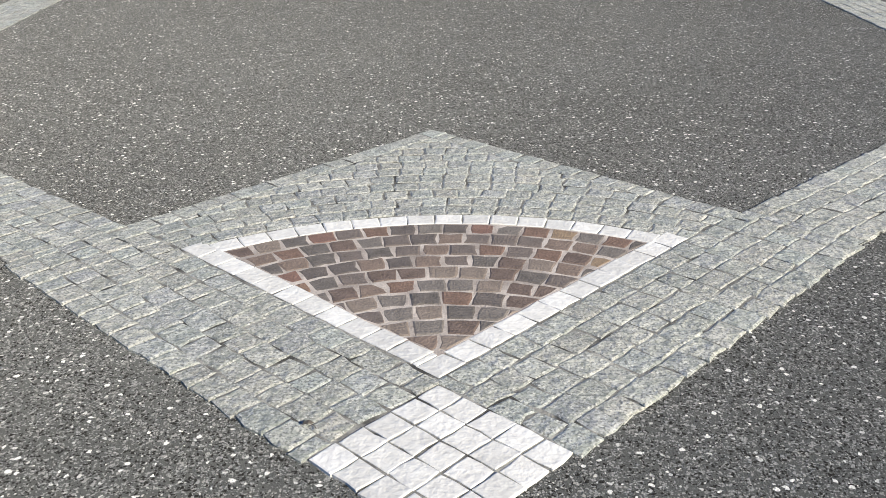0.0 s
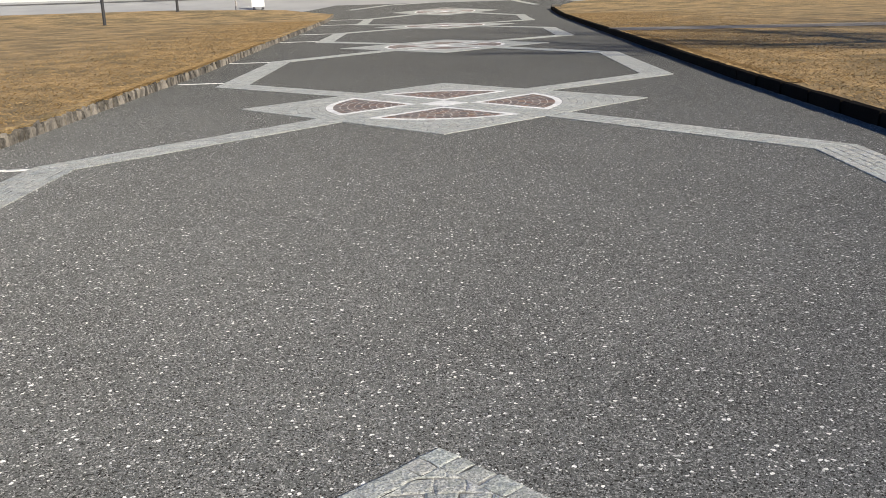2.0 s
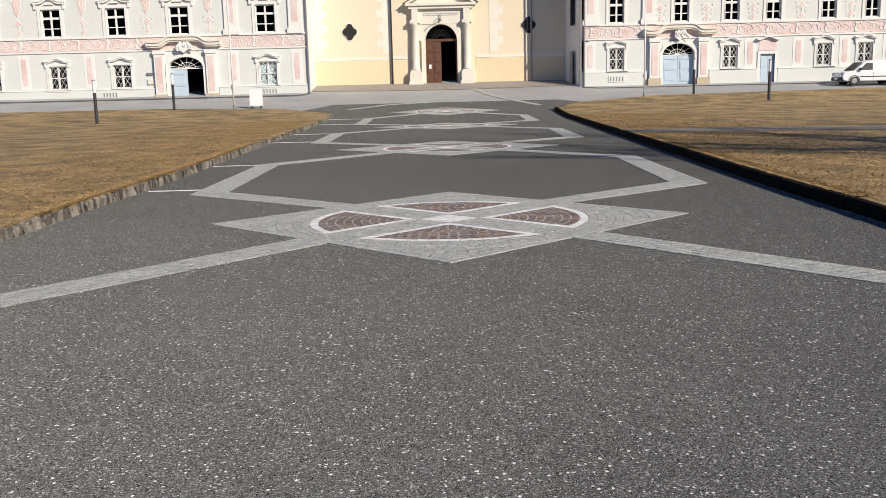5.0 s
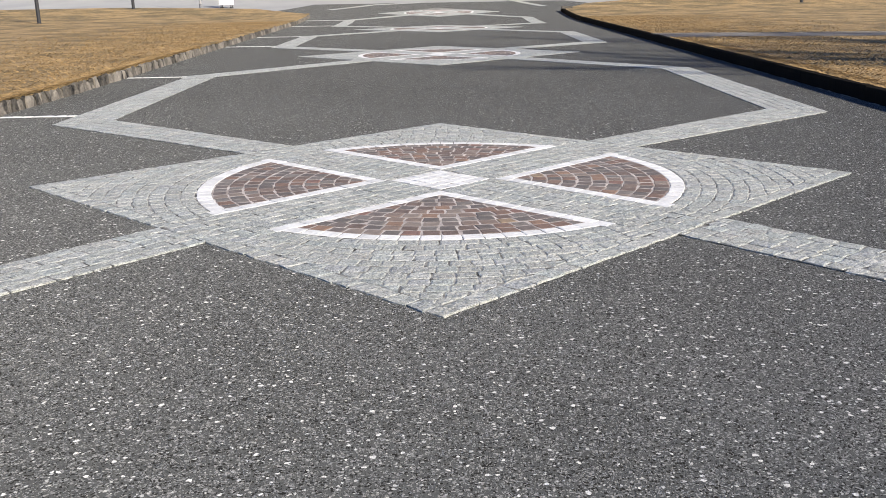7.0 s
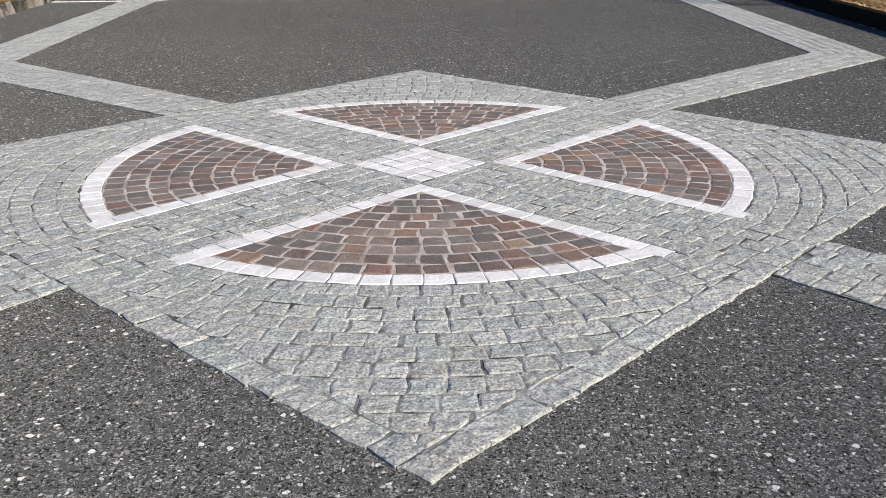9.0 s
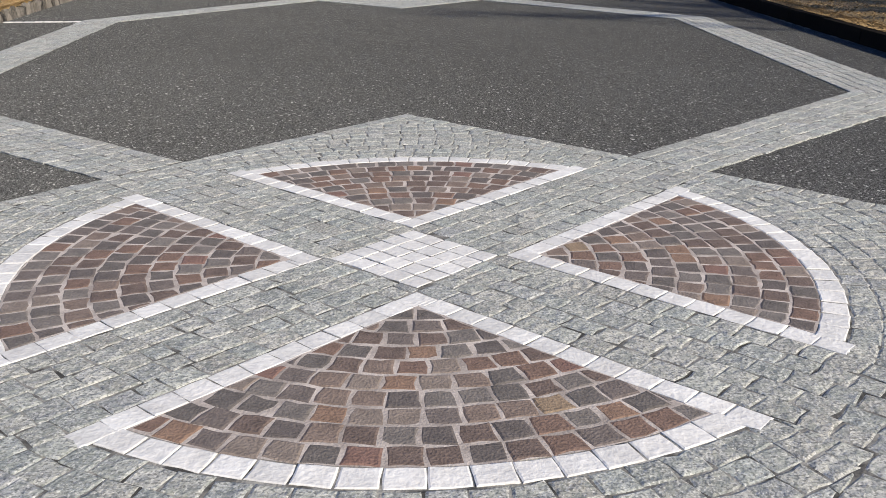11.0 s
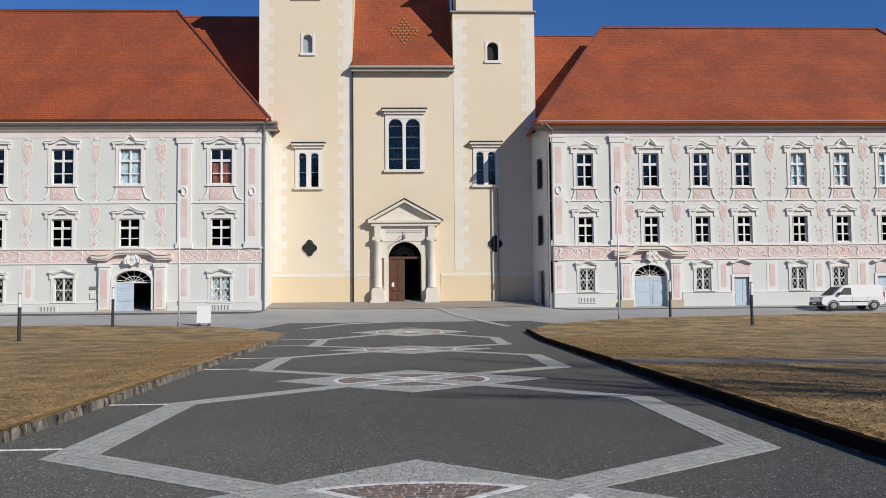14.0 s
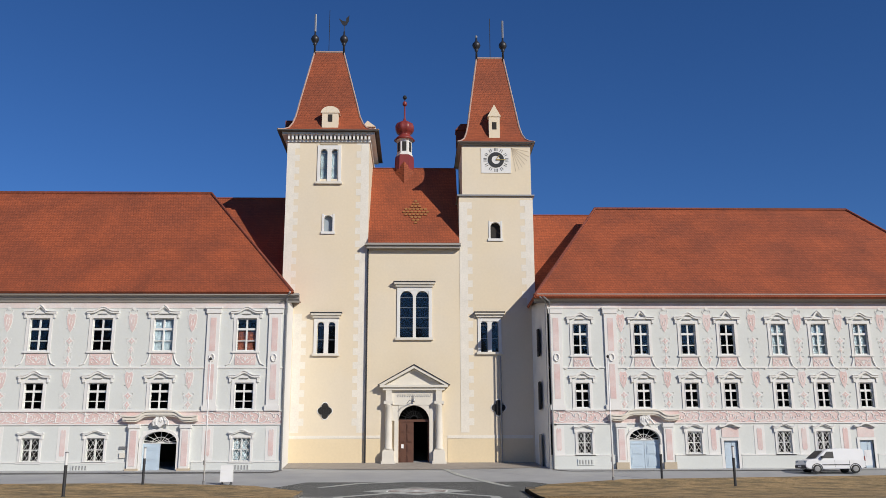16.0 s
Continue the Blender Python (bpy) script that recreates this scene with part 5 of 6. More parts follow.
for i in range(12):
    a = i * math.pi / 6
    d, s = Vector((math.cos(a), math.sin(a))), Vector((-math.sin(a), math.cos(a)))
    c0 = Vector((CX, CZ)) + d * 0.83
    for o_ in (-0.07, 0.07) if i % 3 else (-0.1, 0, 0.1):
        q = c0 + s * o_
        nm.poly_y([tuple(q + d * 0.12 + s * 0.02), tuple(q + d * 0.12 - s * 0.02), tuple(q - d * 0.12 - s * 0.02), tuple(q - d * 0.12 + s * 0.02)], YC + 0.045, YC + 0.06)
part("clock_numeral", nm, M["iron"], ck)
hd = Geo()
hd.poly_y([(CX - 0.04, CZ), (CX + 0.04, CZ), (CX + 0.28, CZ + 0.36), (CX + 0.24, CZ + 0.38)], YC + 0.02, YC + 0.034)
hd.poly_y([(CX, CZ - 0.04), (CX, CZ + 0.04), (CX + 0.75, CZ + 0.03), (CX + 0.75, CZ - 0.02)], YC + 0.01, YC + 0.02)
part("clock_pointer", hd, M["gold"], ck, "gilded clock pointer")
for i in range(7):
    a = -0.15 - i * 0.2
    part("sundial_line", Geo().poly_y([(7.15, 25.15), (7.17, 25.17), (7.15 + 1.4 * math.cos(a) + 0.02, 25.15 + 1.9 * math.sin(a)), (7.15 + 1.4 * math.cos(a), 25.15 + 1.9 * math.sin(a) - 0.02)][::-1], YC + 0.085, YC + 0.1), M["plinth"], church)

# ridge turret
tur = part("ridge_turret", Geo().lathe(-1.1, YC + 5.2, [(0.86, 23.6), (0.80, 25.0), (0.77, 26.02), (0.74, 26.16), (0.66, 26.22)], 6), M["copper"], church, "red onion-domed ridge turret")
gab = Geo().add([(-2.1, YC + 4.95, 24.55), (-0.1, YC + 4.95, 24.55), (-1.1, YC + 4.3, 25.5), (-1.1, YC + 3.9, 23.3), (-1.1, YC + 5.6, 25.5), (-2.1, YC + 5.6, 24.55), (-0.1, YC + 5.6, 24.55)], [(0, 3, 2), (3, 1, 2), (0, 2, 4, 5), (2, 1, 6, 4), (5, 4, 6), (0, 5, 6, 1, 3)])
part("turret_gablet", gab, M["tile"], tur, "small tiled gable at the turret's foot")
part("turret_lantern", Geo().lathe(-1.1, YC + 5.2, [(0.68, 26.22), (0.68, 26.32), (0.61, 26.36), (0.61, 27.5), (0.74, 27.56), (0.74, 27.66)], 6), M["stucco"], tur)
for k in range(6):
    a = k * math.pi / 3 + math.pi / 6
    c = Vector((-1.1 + 0.535 * math.cos(a), YC + 5.2 + 0.535 * math.sin(a), 0))
    s = Vector((-math.sin(a), math.cos(a), 0)) * 0.17
    d = Vector((math.cos(a), math.sin(a), 0)) * 0.03
    v_ = [c - s - d, c + s - d, c + s + d, c - s + d]
    part("louvre", Geo().add([(p.x, p.y, z) for z in (26.55, 27.35) for p in v_], [(3, 2, 1, 0), (4, 5, 6, 7), (0, 1, 5, 4), (1, 2, 6, 5), (2, 3, 7, 6), (3, 0, 4, 7)]), M["dark"], tur)
dome = Geo().lathe(-1.1, YC + 5.2, [(0.86, 27.6), (0.72, 27.76), (0.5, 27.98), (0.46, 28.12), (0.66, 28.24), (0.80, 28.5), (0.82, 28.74), (0.7, 29.02), (0.4, 29.2), (0.15, 29.34), (0.07, 29.6), (0.05, 30.7)], 32)
# eight swelling gores, creased between
dome.v = [(-1.1 + (p[0] + 1.1) * k, YC + 5.2 + (p[1] - YC - 5.2) * k, p[2]) for p in dome.v for k in [1.0 - 0.13 * (1 - abs(math.sin(4 * math.atan2(p[1] - YC - 5.2, p[0] + 1.1)))) * (28.1 < p[2] < 29.3)]]
part("onion_dome", dome, M["copper"], tur, "red painted onion dome with swelling gores", smooth=True)
part("turret_ball", Geo().lathe(-1.1, YC + 5.2, [(0.04, 30.6), (0.16, 30.7), (0.2, 30.83), (0.16, 30.97), (0.04, 31.08)], 12), M["copper"], tur, smooth=True)
part("turret_star", Geo().lathe(-1.1, YC + 5.2, [(0.03, 31.0), (0.03, 31.2), (0.15, 31.3), (0.18, 31.42), (0.12, 31.55), (0.02, 31.6)], 10), M["iron"], tur)


# ---- kerbs, lawns' edges and the paved path ----
krnd = random.Random(5)


def rough_block(lx, ly, lz, jit, ends=0.86):
    """A hewn block with uneven corners and a worn top edge."""
    g = Geo()
    j = lambda: krnd.uniform(-jit, jit)
    rings = []
    for z, k in ((0, 1.0), (lz * 0.8, 1.0), (lz, 0.86)):
        rings.append([(sx * lx / 2 * k + j(), sy * ly / 2 * (k if k == 1 else ends) + j(), z + (j() if z else 0)) for sx, sy in ((-1, -1), (1, -1), (1, 1), (-1, 1))])
    v_ = [p for r in rings for p in r]
    f_ = [(8, 9, 10, 11)]
    for i in range(2):
        for k in range(4):
            f_.append((i * 4 + k, i * 4 + (k + 1) % 4, i * 4 + 4 + (k + 1) % 4, i * 4 + 4 + k))
    return g.add(v_, f_)


kl = thing("kerb_left", "low edging of rough upright stones along the lawn", "kerb", kind="structure")
variants = [rough_block(0.13, ly * 0.58, 0.150, 0.016).mesh("kerb_stone", M["kerb"]) for ly in (0.10, 0.13, 0.17, 0.2, 0.15, 0.12)]
lens_ = (0.058, 0.0754, 0.0986, 0.116, 0.087, 0.0696)
y = -6.0
while y < 36.0:
    i = krnd.randrange(6)
    o = new("kerb_stone", variants[i])
    o.parent = kl
    yc = y + lens_[i] / 2
    o.location = (KERB_L(yc) - 0.08 + krnd.uniform(-0.012, 0.012), yc, gz(0, yc) - 0.02 + krnd.uniform(-0.02, 0.015))
    o.rotation_euler = (krnd.uniform(-0.06, 0.06), krnd.uniform(-0.12, 0.0), krnd.uniform(-0.06, 0.06))
    far = 1.0 if y < 14 else 2.6
    o.scale = (1.0, far, 1.0)
    y += (lens_[i] + 0.008) * far
part("kerb_bed", Geo().add([(KERB_L(yy) - a, yy, gz(0, yy) + b) for yy in steps(-6, 36, 42) for a, b in ((0.16, 0.0), (0.03, 0.0), (0.045, 0.105), (0.16, 0.105))], [(i * 4 + k, i * 4 + (k + 1) % 4, i * 4 + 4 + (k + 1) % 4, i * 4 + 4 + k) for i in range(42) for k in range(4)]), M["kerb"], kl, "earthy mortar between the edging stones")
lip, LN = Geo(), 420
for i in range(LN + 1):
    yy = -6 + 42 * i / LN
    out, up = krnd.uniform(0.035, 0.085), krnd.uniform(0.0, 0.016)
    lip.v += [(KERB_L(yy) - 0.30, yy, LAWN_UP + gz(0, yy) + 0.004), (KERB_L(yy) - 0.13, yy, LAWN_UP + gz(0, yy) + 0.012 + up), (KERB_L(yy) - out, yy, LAWN_UP + gz(0, yy) - 0.004 + up * 0.5), (KERB_L(yy) - out - 0.012, yy, LAWN_UP + gz(0, yy) - 0.03)]
lip.f = [(i * 4 + k, i * 4 + k + 1, i * 4 + 5 + k, i * 4 + 4 + k) for i in range(LN) for k in range(3)]
tagged(part("turf_edge", lip, M["grass"]), "ragged edge of dry turf over the stone edging", "lawn", kind="structure")
kr = thing("kerb_right", "dark kerb beside the lawn, its shaded face painted near-black", "kerb", kind="structure")
# the road face's shade is put into the stone colour, near-black all over
vr = [rough_block(0.13, 0.99, 0.192 + 0.004 * i, 0.006, 0.99).mesh("kerb_block", M["kerb_shade_black"]) for i in range(3)]
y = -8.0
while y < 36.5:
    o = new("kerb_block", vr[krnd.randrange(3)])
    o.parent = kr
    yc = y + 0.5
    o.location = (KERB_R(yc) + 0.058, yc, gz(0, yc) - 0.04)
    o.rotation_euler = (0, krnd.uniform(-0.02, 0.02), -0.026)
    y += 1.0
part("kerb_end", rough_block(0.5, 0.3, 0.24, 0.02), M["kerb"], kr, "pale end stone of the kerb").location = (KERB_R(36.6) + 0.25, 36.75, gz(0, 36.7))
# broken pale joint along the foot of the dark kerb
for i in range(150):
    y = -4 + i * 0.26 + krnd.uniform(0, 0.05)
    if krnd.random() < 0.38:
        continue
    L_ = krnd.uniform(0.08, 0.24)
    w_ = krnd.uniform(0.008, 0.02)
    xs = [KERB_R(y + t_ * L_) - 0.03 + krnd.uniform(-0.006, 0.006) for t_ in (0, 0.5, 1)]
    g = Geo()
    v_ = []
    for t_, x in zip((0, 0.5, 1), xs):
        yy = y + t_ * L_
        k = w_ * (1 if t_ == 0.5 else 0.5)
        v_ += [(x - k, yy, gz(0, yy)), (x + k, yy, gz(0, yy)), (x + k * 0.6, yy, gz(0, yy) + 0.007), (x - k * 0.6, yy, gz(0, yy) + 0.007)]
    g.add(v_, [(0, 3, 2, 1), (8, 9, 10, 11)] + [(j * 4 + k, j * 4 + (k + 1) % 4, j * 4 + 4 + (k + 1) % 4, j * 4 + 4 + k) for j in (0, 1) for k in range(4)])
    part("joint_mortar", g, M["path"], kr)
# trodden path through the lawn
pth = Geo()
n = 40
for i in range(n):
    x0, x1 = 5.05 + 55 * i / n, 5.05 + 55 * (i + 1) / n
    q = []
    for x in (x0, x1):
        yc = 15.35 - 0.2 * (x - 5.4) if x < 10 else 14.43 - 0.12 * (x - 10)
        q += [(x, yc - 0.75, LAWN_UP + 0.006), (x, yc + 0.75, LAWN_UP + 0.006)]
    pth.add([q[0], q[2], q[3], q[1]], [(0, 1, 2, 3)])
tagged(part("lawn_path", pth, M["path"]), "narrow grey gravel path crossing the lawn", "path", kind="structure")
edge = Geo()
for i in range(60):
    x = 5.1 + i * 0.5
    yc = 15.35 - 0.2 * (x - 5.4) if x < 10 else 14.43 - 0.12 * (x - 10)
    edge.add([(x + a, yc + 0.78 + b - 0.1 * a, LAWN_UP + c) for c in (-0.02, 0.02) for b in (-0.035, 0.035) for a in (0, 0.49)], [(0, 2, 3, 1), (4, 5, 7, 6), (0, 1, 5, 4), (2, 6, 7, 3), (0, 4, 6, 2), (1, 3, 7, 5)])
tagged(part("path_edging", edge, M["kerb"]), "pale stone edging strip of the lawn path", "edging", kind="structure")


def blades(name, side, count, label):
    """Matted dry grass: many short bent blades, thickest along the kerb."""
    g = Geo()
    r_ = random.Random(21 + side)
    v_, f_ = [], []
    for i in range(count):
        y_ = r_.uniform(-5, 30) if i % 3 else r_.uniform(0, 14)
        d = 0.02 + abs(r_.gauss(0, 1)) * (0.10 if i % 3 == 0 else 2.6)
        x_ = KERB_R(y_) + 0.12 + d if side > 0 else KERB_L(y_) - 0.045 - d
        if side > 0 and abs(y_ - (15.35 - 0.2 * (x_ - 5.4))) < 0.85:
            continue
        a = r_.uniform(0, 6.28)
        h = r_.uniform(0.012, 0.038)
        w_ = r_.uniform(0.003, 0.006)
        lean = r_.uniform(0.8, 3.0) * h
        z0 = LAWN_UP + gz(0, y_) - 0.005
        dx, dy = math.cos(a), math.sin(a)
        o_ = len(v_)
        v_ += [(x_ - dy * w_, y_ + dx * w_, z0), (x_ + dy * w_, y_ - dx * w_, z0), (x_ + dx * lean * 0.5 + dy * w_ * 0.7, y_ + dy * lean * 0.5 - dx * w_ * 0.7, z0 + h * 0.7), (x_ + dx * lean, y_ + dy * lean, z0 + h * 0.85)]
        f_ += [(o_, o_ + 1, o_ + 2), (o_, o_ + 2, o_ + 3)]
    g.v, g.f = v_, f_
    tagged(part(name, g, M["blade"]), label, "grass", kind="stuff")


blades("grass_right", 1, 70000, "dry straw-coloured grass blades at the lawn's edge")
blades("grass_left", -1, 70000, "dry straw-coloured grass blades over the stone edging")

# forecourt: brown setts before the church, joints and drain lines
bs_ = Geo()
for i in range(24):
    a0, a1 = -9.0 + 17.3 * i / 24, -9.0 + 17.3 * (i + 1) / 24
    w_ = lambda x: 51.2 - 0.9 * math.cos((x + 0.3) / 9.0 * 1.5)
    ys_ = lambda x: [w_(x) + (53.9 - w_(x)) * t_ for t_ in (0, 0.33, 0.66, 1)]
    for (ya, yb), (yc_, yd) in zip(zip(ys_(a0), ys_(a1)), list(zip(ys_(a0), ys_(a1)))[1:]):
        bs_.add([(a0, ya, gz(0, ya) + 0.004), (a1, yb, gz(0, yb) + 0.004), (a1, yd, gz(0, yd) + 0.004), (a0, yc_, gz(0, yc_) + 0.004)], [(0, 1, 2, 3)])
tagged(part("church_apron", bs_, M["court_brown"]), "brownish cobbled apron before the church door", "pavement", kind="structure")


def court_line(pts, w_, name, label, m_):
    g = Geo()
    for (xa, ya), (xb, yb) in zip(pts[:-1], pts[1:]):
        d = Vector((xb - xa, yb - ya)).normalized()
        n_ = Vector((-d.y, d.x)) * w_ / 2
        k = max(1, int(math.hypot(xb - xa, yb - ya) / 1.0))
        for i in range(k):
            p0 = Vector((xa, ya)).lerp(Vector((xb, yb)), i / k)
            p1 = Vector((xa, ya)).lerp(Vector((xb, yb)), (i + 1) / k)
            q = [p0 - n_, p1 - n_, p1 + n_, p0 + n_]
            g.add([(p.x, p.y, gz(0, p.y) + 0.006) for p in q], [(0, 1, 2, 3)])
    return tagged(part(name, g, m_), label, "pavement", kind="structure")


court_line([(5.2, 40.4), (2.6, 47.5), (1.9, 50.5)], 0.4, "court_band_east", "pale sett band leading to the church door", M["granite_i"])
court_line([(-5.4, 40.2), (-3.4, 42.6), (-1.0, 43.4)], 0.4, "court_band_west", "pale sett band at the head of the drive", M["granite_i"])
court_line([(-58, 48.6), (-9.5, 49.0), (-9.0, 50.2)], 0.3, "gutter_west", "dark gutter line before the wing", M["gutter"])
court_line([(9.0, 50.0), (10, 49.2), (58, 49.0)], 0.3, "gutter_east", "dark gutter line before the wing", M["gutter"])
court_line([(-58, 49.6), (-9.6, 49.9)], 1.1, "pavement_west", "pale footway along the wing", M["court"])


# ---- loose things in the court ----
def bollard(x, y, h):
    z = gz(x, y) + (LAWN_UP if y < 42 else 0) - 0.02
    b = thing("bollard_lamp", "slim dark grey bollard lamp with a pale glass head", "bollard", "bollards on the lawn", at=(x, y, z))
    part("post", Geo().lathe(0, 0, [(0.11, 0), (0.11, 0.03), (0.075, 0.04), (0.075, h * 0.7)], 14), M["plastic"], b, smooth=False)
    part("lamp_head", Geo().lathe(0, 0, [(0.07, h * 0.7), (0.07, h * 0.97)], 14), M["frost"], b, "pale frosted lamp head")
    part("cap", Geo().lathe(0, 0, [(0.08, h * 0.97), (0.08, h * 0.99), (0.03, h)], 14), M["pipe"], b)


for x, y, h in ((-16.4, 32.3, 2.05), (-15.3, 41.0, 2.05), (14.75, 44.2, 2.15), (17.05, 38.0, 2.15)):
    bollard(x, y, h)


def flagpole(x, y, h):
    z = gz(x, y) + 0.05
    f = thing("flagpole", "slender bare white metal flagpole", "flagpole", "flagpoles", at=(x, y, z))
    part("pole", Geo().lathe(0, 0, [(0.046, 0.25), (0.042, h * 0.5), (0.03, h)], 12), M["polewhite"], f, smooth=True)
    part("foot", Geo().lathe(0, 0, [(0.14, -0.05), (0.14, 0.06), (0.08, 0.1), (0.08, 0.3)], 12), M["pipe"], f)
    part("knob", Geo().lathe(0, 0, [(0.03, h), (0.08, h + 0.04), (0.09, h + 0.1), (0.05, h + 0.17), (0.01, h + 0.19)], 12), M["iron"], f, smooth=True)
    part("cleat", Geo().box(-0.09, -0.05, -0.03, 0.03, 1.15, 1.4), M["pipe"], f)


flagpole(-11.9, 40.9, 7.0)
flagpole(11.4, 42.3, 7.2)

sg_ = thing("sign_board", "white A-frame notice board on small feet", "sign", at=(-10.95, 42.4, gz(0, 42.4)))
sg_.scale = (0.84, 0.9, 0.96)
part("board", Geo().add([(x, y, z) for z, dy in ((0.16, -0.16), (1.12, -0.03)) for y in (dy, dy + 0.03) for x in (-0.42, 0.42)], [(0, 2, 3, 1), (4, 5, 7, 6), (0, 1, 5, 4), (2, 6, 7, 3), (0, 4, 6, 2), (1, 3, 7, 5)]), M["signwhite"], sg_, "blank white front board")
part("rear_board", Geo().add([(x, y, z) for z, dy in ((0.16, 0.22), (1.12, 0.02)) for y in (dy, dy + 0.03) for x in (-0.42, 0.42)], [(0, 2, 3, 1), (4, 5, 7, 6), (0, 1, 5, 4), (2, 6, 7, 3), (0, 4, 6, 2), (1, 3, 7, 5)]), M["signwhite"], sg_)
for sx in (-0.3, 0.3):
    part("foot", Geo().box(sx - 0.03, sx + 0.03, -0.32, 0.42, 0.0, 0.05).box(sx - 0.02, sx + 0.02, -0.14, -0.1, 0.05, 0.2).box(sx - 0.02, sx + 0.02, 0.22, 0.26, 0.05, 0.2), M["plastic"], sg_)


def van(x, y):
    """A small white delivery van, side on, nose towards the church, rear door ajar."""
    v = thing("delivery_van", "small white delivery van with its rear door ajar", "van", at=(x, y, gz(x, y) - 0.01))
    v.scale = (0.92, 0.92, 0.83)
    sil = [(-2.1, 0.42), (-2.12, 0.72), (-2.02, 0.95), (-1.35, 1.08), (-0.72, 1.66), (-0.45, 1.78), (0.2, 1.84), (1.9, 1.82), (2.04, 1.74), (2.08, 0.95), (2.1, 0.4), (1.75, 0.3), (-1.8, 0.28)]
    b = Geo()
    n = len(sil)
    prof = ((-0.90, 0.93), (-0.84, 0.985), (-0.7, 1.0), (0.7, 1.0), (0.84, 0.985), (0.90, 0.93))
    vv, ff = [], []
    for yy, k in prof:
        for a, c in sil:
            vv.append((a * (0.985 if k < 1 else 1), yy * (1 - 0.11 * max(0, (c - 0.95) / 0.9)), 0.95 + (c - 0.95) * k))
    for r in range(len(prof) - 1):
        for i in range(n):
            j = (i + 1) % n
            ff.append((r * n + i, r * n + j, (r + 1) * n + j, (r + 1) * n + i))
    q = (len(prof) - 1) * n
    for part_ in (tuple(range(2, 10)), (9, 10, 11, 12, 0, 1, 2)):
        ff.append(tuple(reversed(part_)))
        ff.append(tuple(q + i for i in part_))
    b.add(vv, [tuple(reversed(f)) for f in ff])
    body = part("body", b, M["van"], v, "white painted van body")
    for sy in (-1, 1):
        yy = sy * 0.83
        lo_, hi_ = sy * 0.888, sy * 0.826
        part("side_window", Geo().add([(-0.98, lo_ * 0.98, 1.1), (-0.1, lo_ * 0.98, 1.1), (-0.1, hi_ * 0.98, 1.6), (-0.55, hi_ * 0.98, 1.6), (-0.98, lo_, 1.1), (-0.1, lo_, 1.1), (-0.1, hi_, 1.6), (-0.55, hi_, 1.6)], [(0, 1, 2, 3), (7, 6, 5, 4), (0, 4, 5, 1), (1, 5, 6, 2), (2, 6, 7, 3), (3, 7, 4, 0)]), M["plastic"], v, "dark side window")
        for sx_ in (-0.06, 0.96):
            part("door_seam", Geo().box(sx_ - 0.008, sx_ + 0.008, min(sy * 0.88, sy * 0.904), max(sy * 0.88, sy * 0.904), 0.45, 0.95), M["plastic"], body)
        part("rub_strip", Geo().box(-0.95, 1.0, min(sy * 0.88, sy * 0.91), max(sy * 0.88, sy * 0.91), 0.58, 0.65), M["plastic"], v)
        part("headlight", Geo().box(-2.09, -1.75, min(sy * 0.55, sy * 0.86), max(sy * 0.55, sy * 0.86), 0.74, 0.93), M["pale_sheet"], v, "clear headlight")
        part("wing_mirror", Geo().box(-1.0, -0.85, min(sy * 0.9, sy * 1.1), max(sy * 0.9, sy * 1.1), 1.1, 1.28), M["plastic"], v)
        for wx in (-1.32, 1.36):
            w_ = Geo()
            for yi, r_ in ((0.72, 0.30), (0.74, 0.315), (0.9, 0.315), (0.92, 0.30)):
                w_.v += [(wx + r_ * math.cos(a), sy * yi, 0.315 + r_ * math.sin(a)) for a in steps(0, 6.2832, 20)[:-1]]
            for r in range(3):
                for k in range(20):
                    w_.f.append((r * 20 + k, r * 20 + (k + 1) % 20, r * 20 + 20 + (k + 1) % 20, r * 20 + 20 + k))
            w_.f += [tuple(range(20)), tuple(range(60, 80))]
            tyre = part("wheel", w_, M["rubber"], v, "black tyre with a silver rim")
            rim = Geo()
            rim.v = [(wx + r_ * math.cos(a), sy * yi, 0.315 + r_ * math.sin(a)) for yi, r_ in ((0.921, 0.2), (0.935, 0.17)) for a in steps(0, 6.2832, 16)[:-1]]
            rim.f = [(k, (k + 1) % 16, 16 + (k + 1) % 16, 16 + k) for k in range(16)] + [tuple(range(16, 32))]
            part("rim", rim, M["pipe"], tyre)
            part("wheel_arch", Geo().tube([(wx + 0.37 * math.cos(a), sy * 0.905, 0.33 + 0.37 * math.sin(a)) for a in steps(0, math.pi, 10)], 0.03, 6), M["plastic"], v)
    part("windscreen", Geo().add([(-1.36, -0.72, 1.12), (-1.36, 0.72, 1.12), (-0.76, 0.62, 1.68), (-0.76, -0.62, 1.68), (-1.32, -0.72, 1.1), (-1.32, 0.72, 1.1), (-0.72, 0.62, 1.66), (-0.72, -0.62, 1.66)], [(3, 2, 1, 0), (4, 5, 6, 7), (0, 1, 5, 4), (1, 2, 6, 5), (2, 3, 7, 6), (3, 0, 4, 7)]), M["plastic"], v, "dark windscreen")
    part("bumper", Geo().box(-2.17, -2.0, -0.8, 0.8, 0.34, 0.6), M["plastic"], v)
    part("rear_bumper", Geo().box(2.0, 2.16, -0.8, 0.8, 0.36, 0.55), M["plastic"], v)
    part("rear_light", Geo().box(2.02, 2.1, -0.9, -0.78, 0.9, 1.25), M["copper"], v, "red rear light")
    part("rear_door", Geo().box(2.1, 2.6, -0.86, -0.81, 0.55, 1.72).box(2.2, 2.5, -0.875, -0.86, 1.2, 1.6), M["van"], v, "white rear door standing open")
    part("number_plate", Geo().box(-2.185, -2.17, -0.26, 0.26, 0.44, 0.55), M["signwhite"], v, "blank number plate")


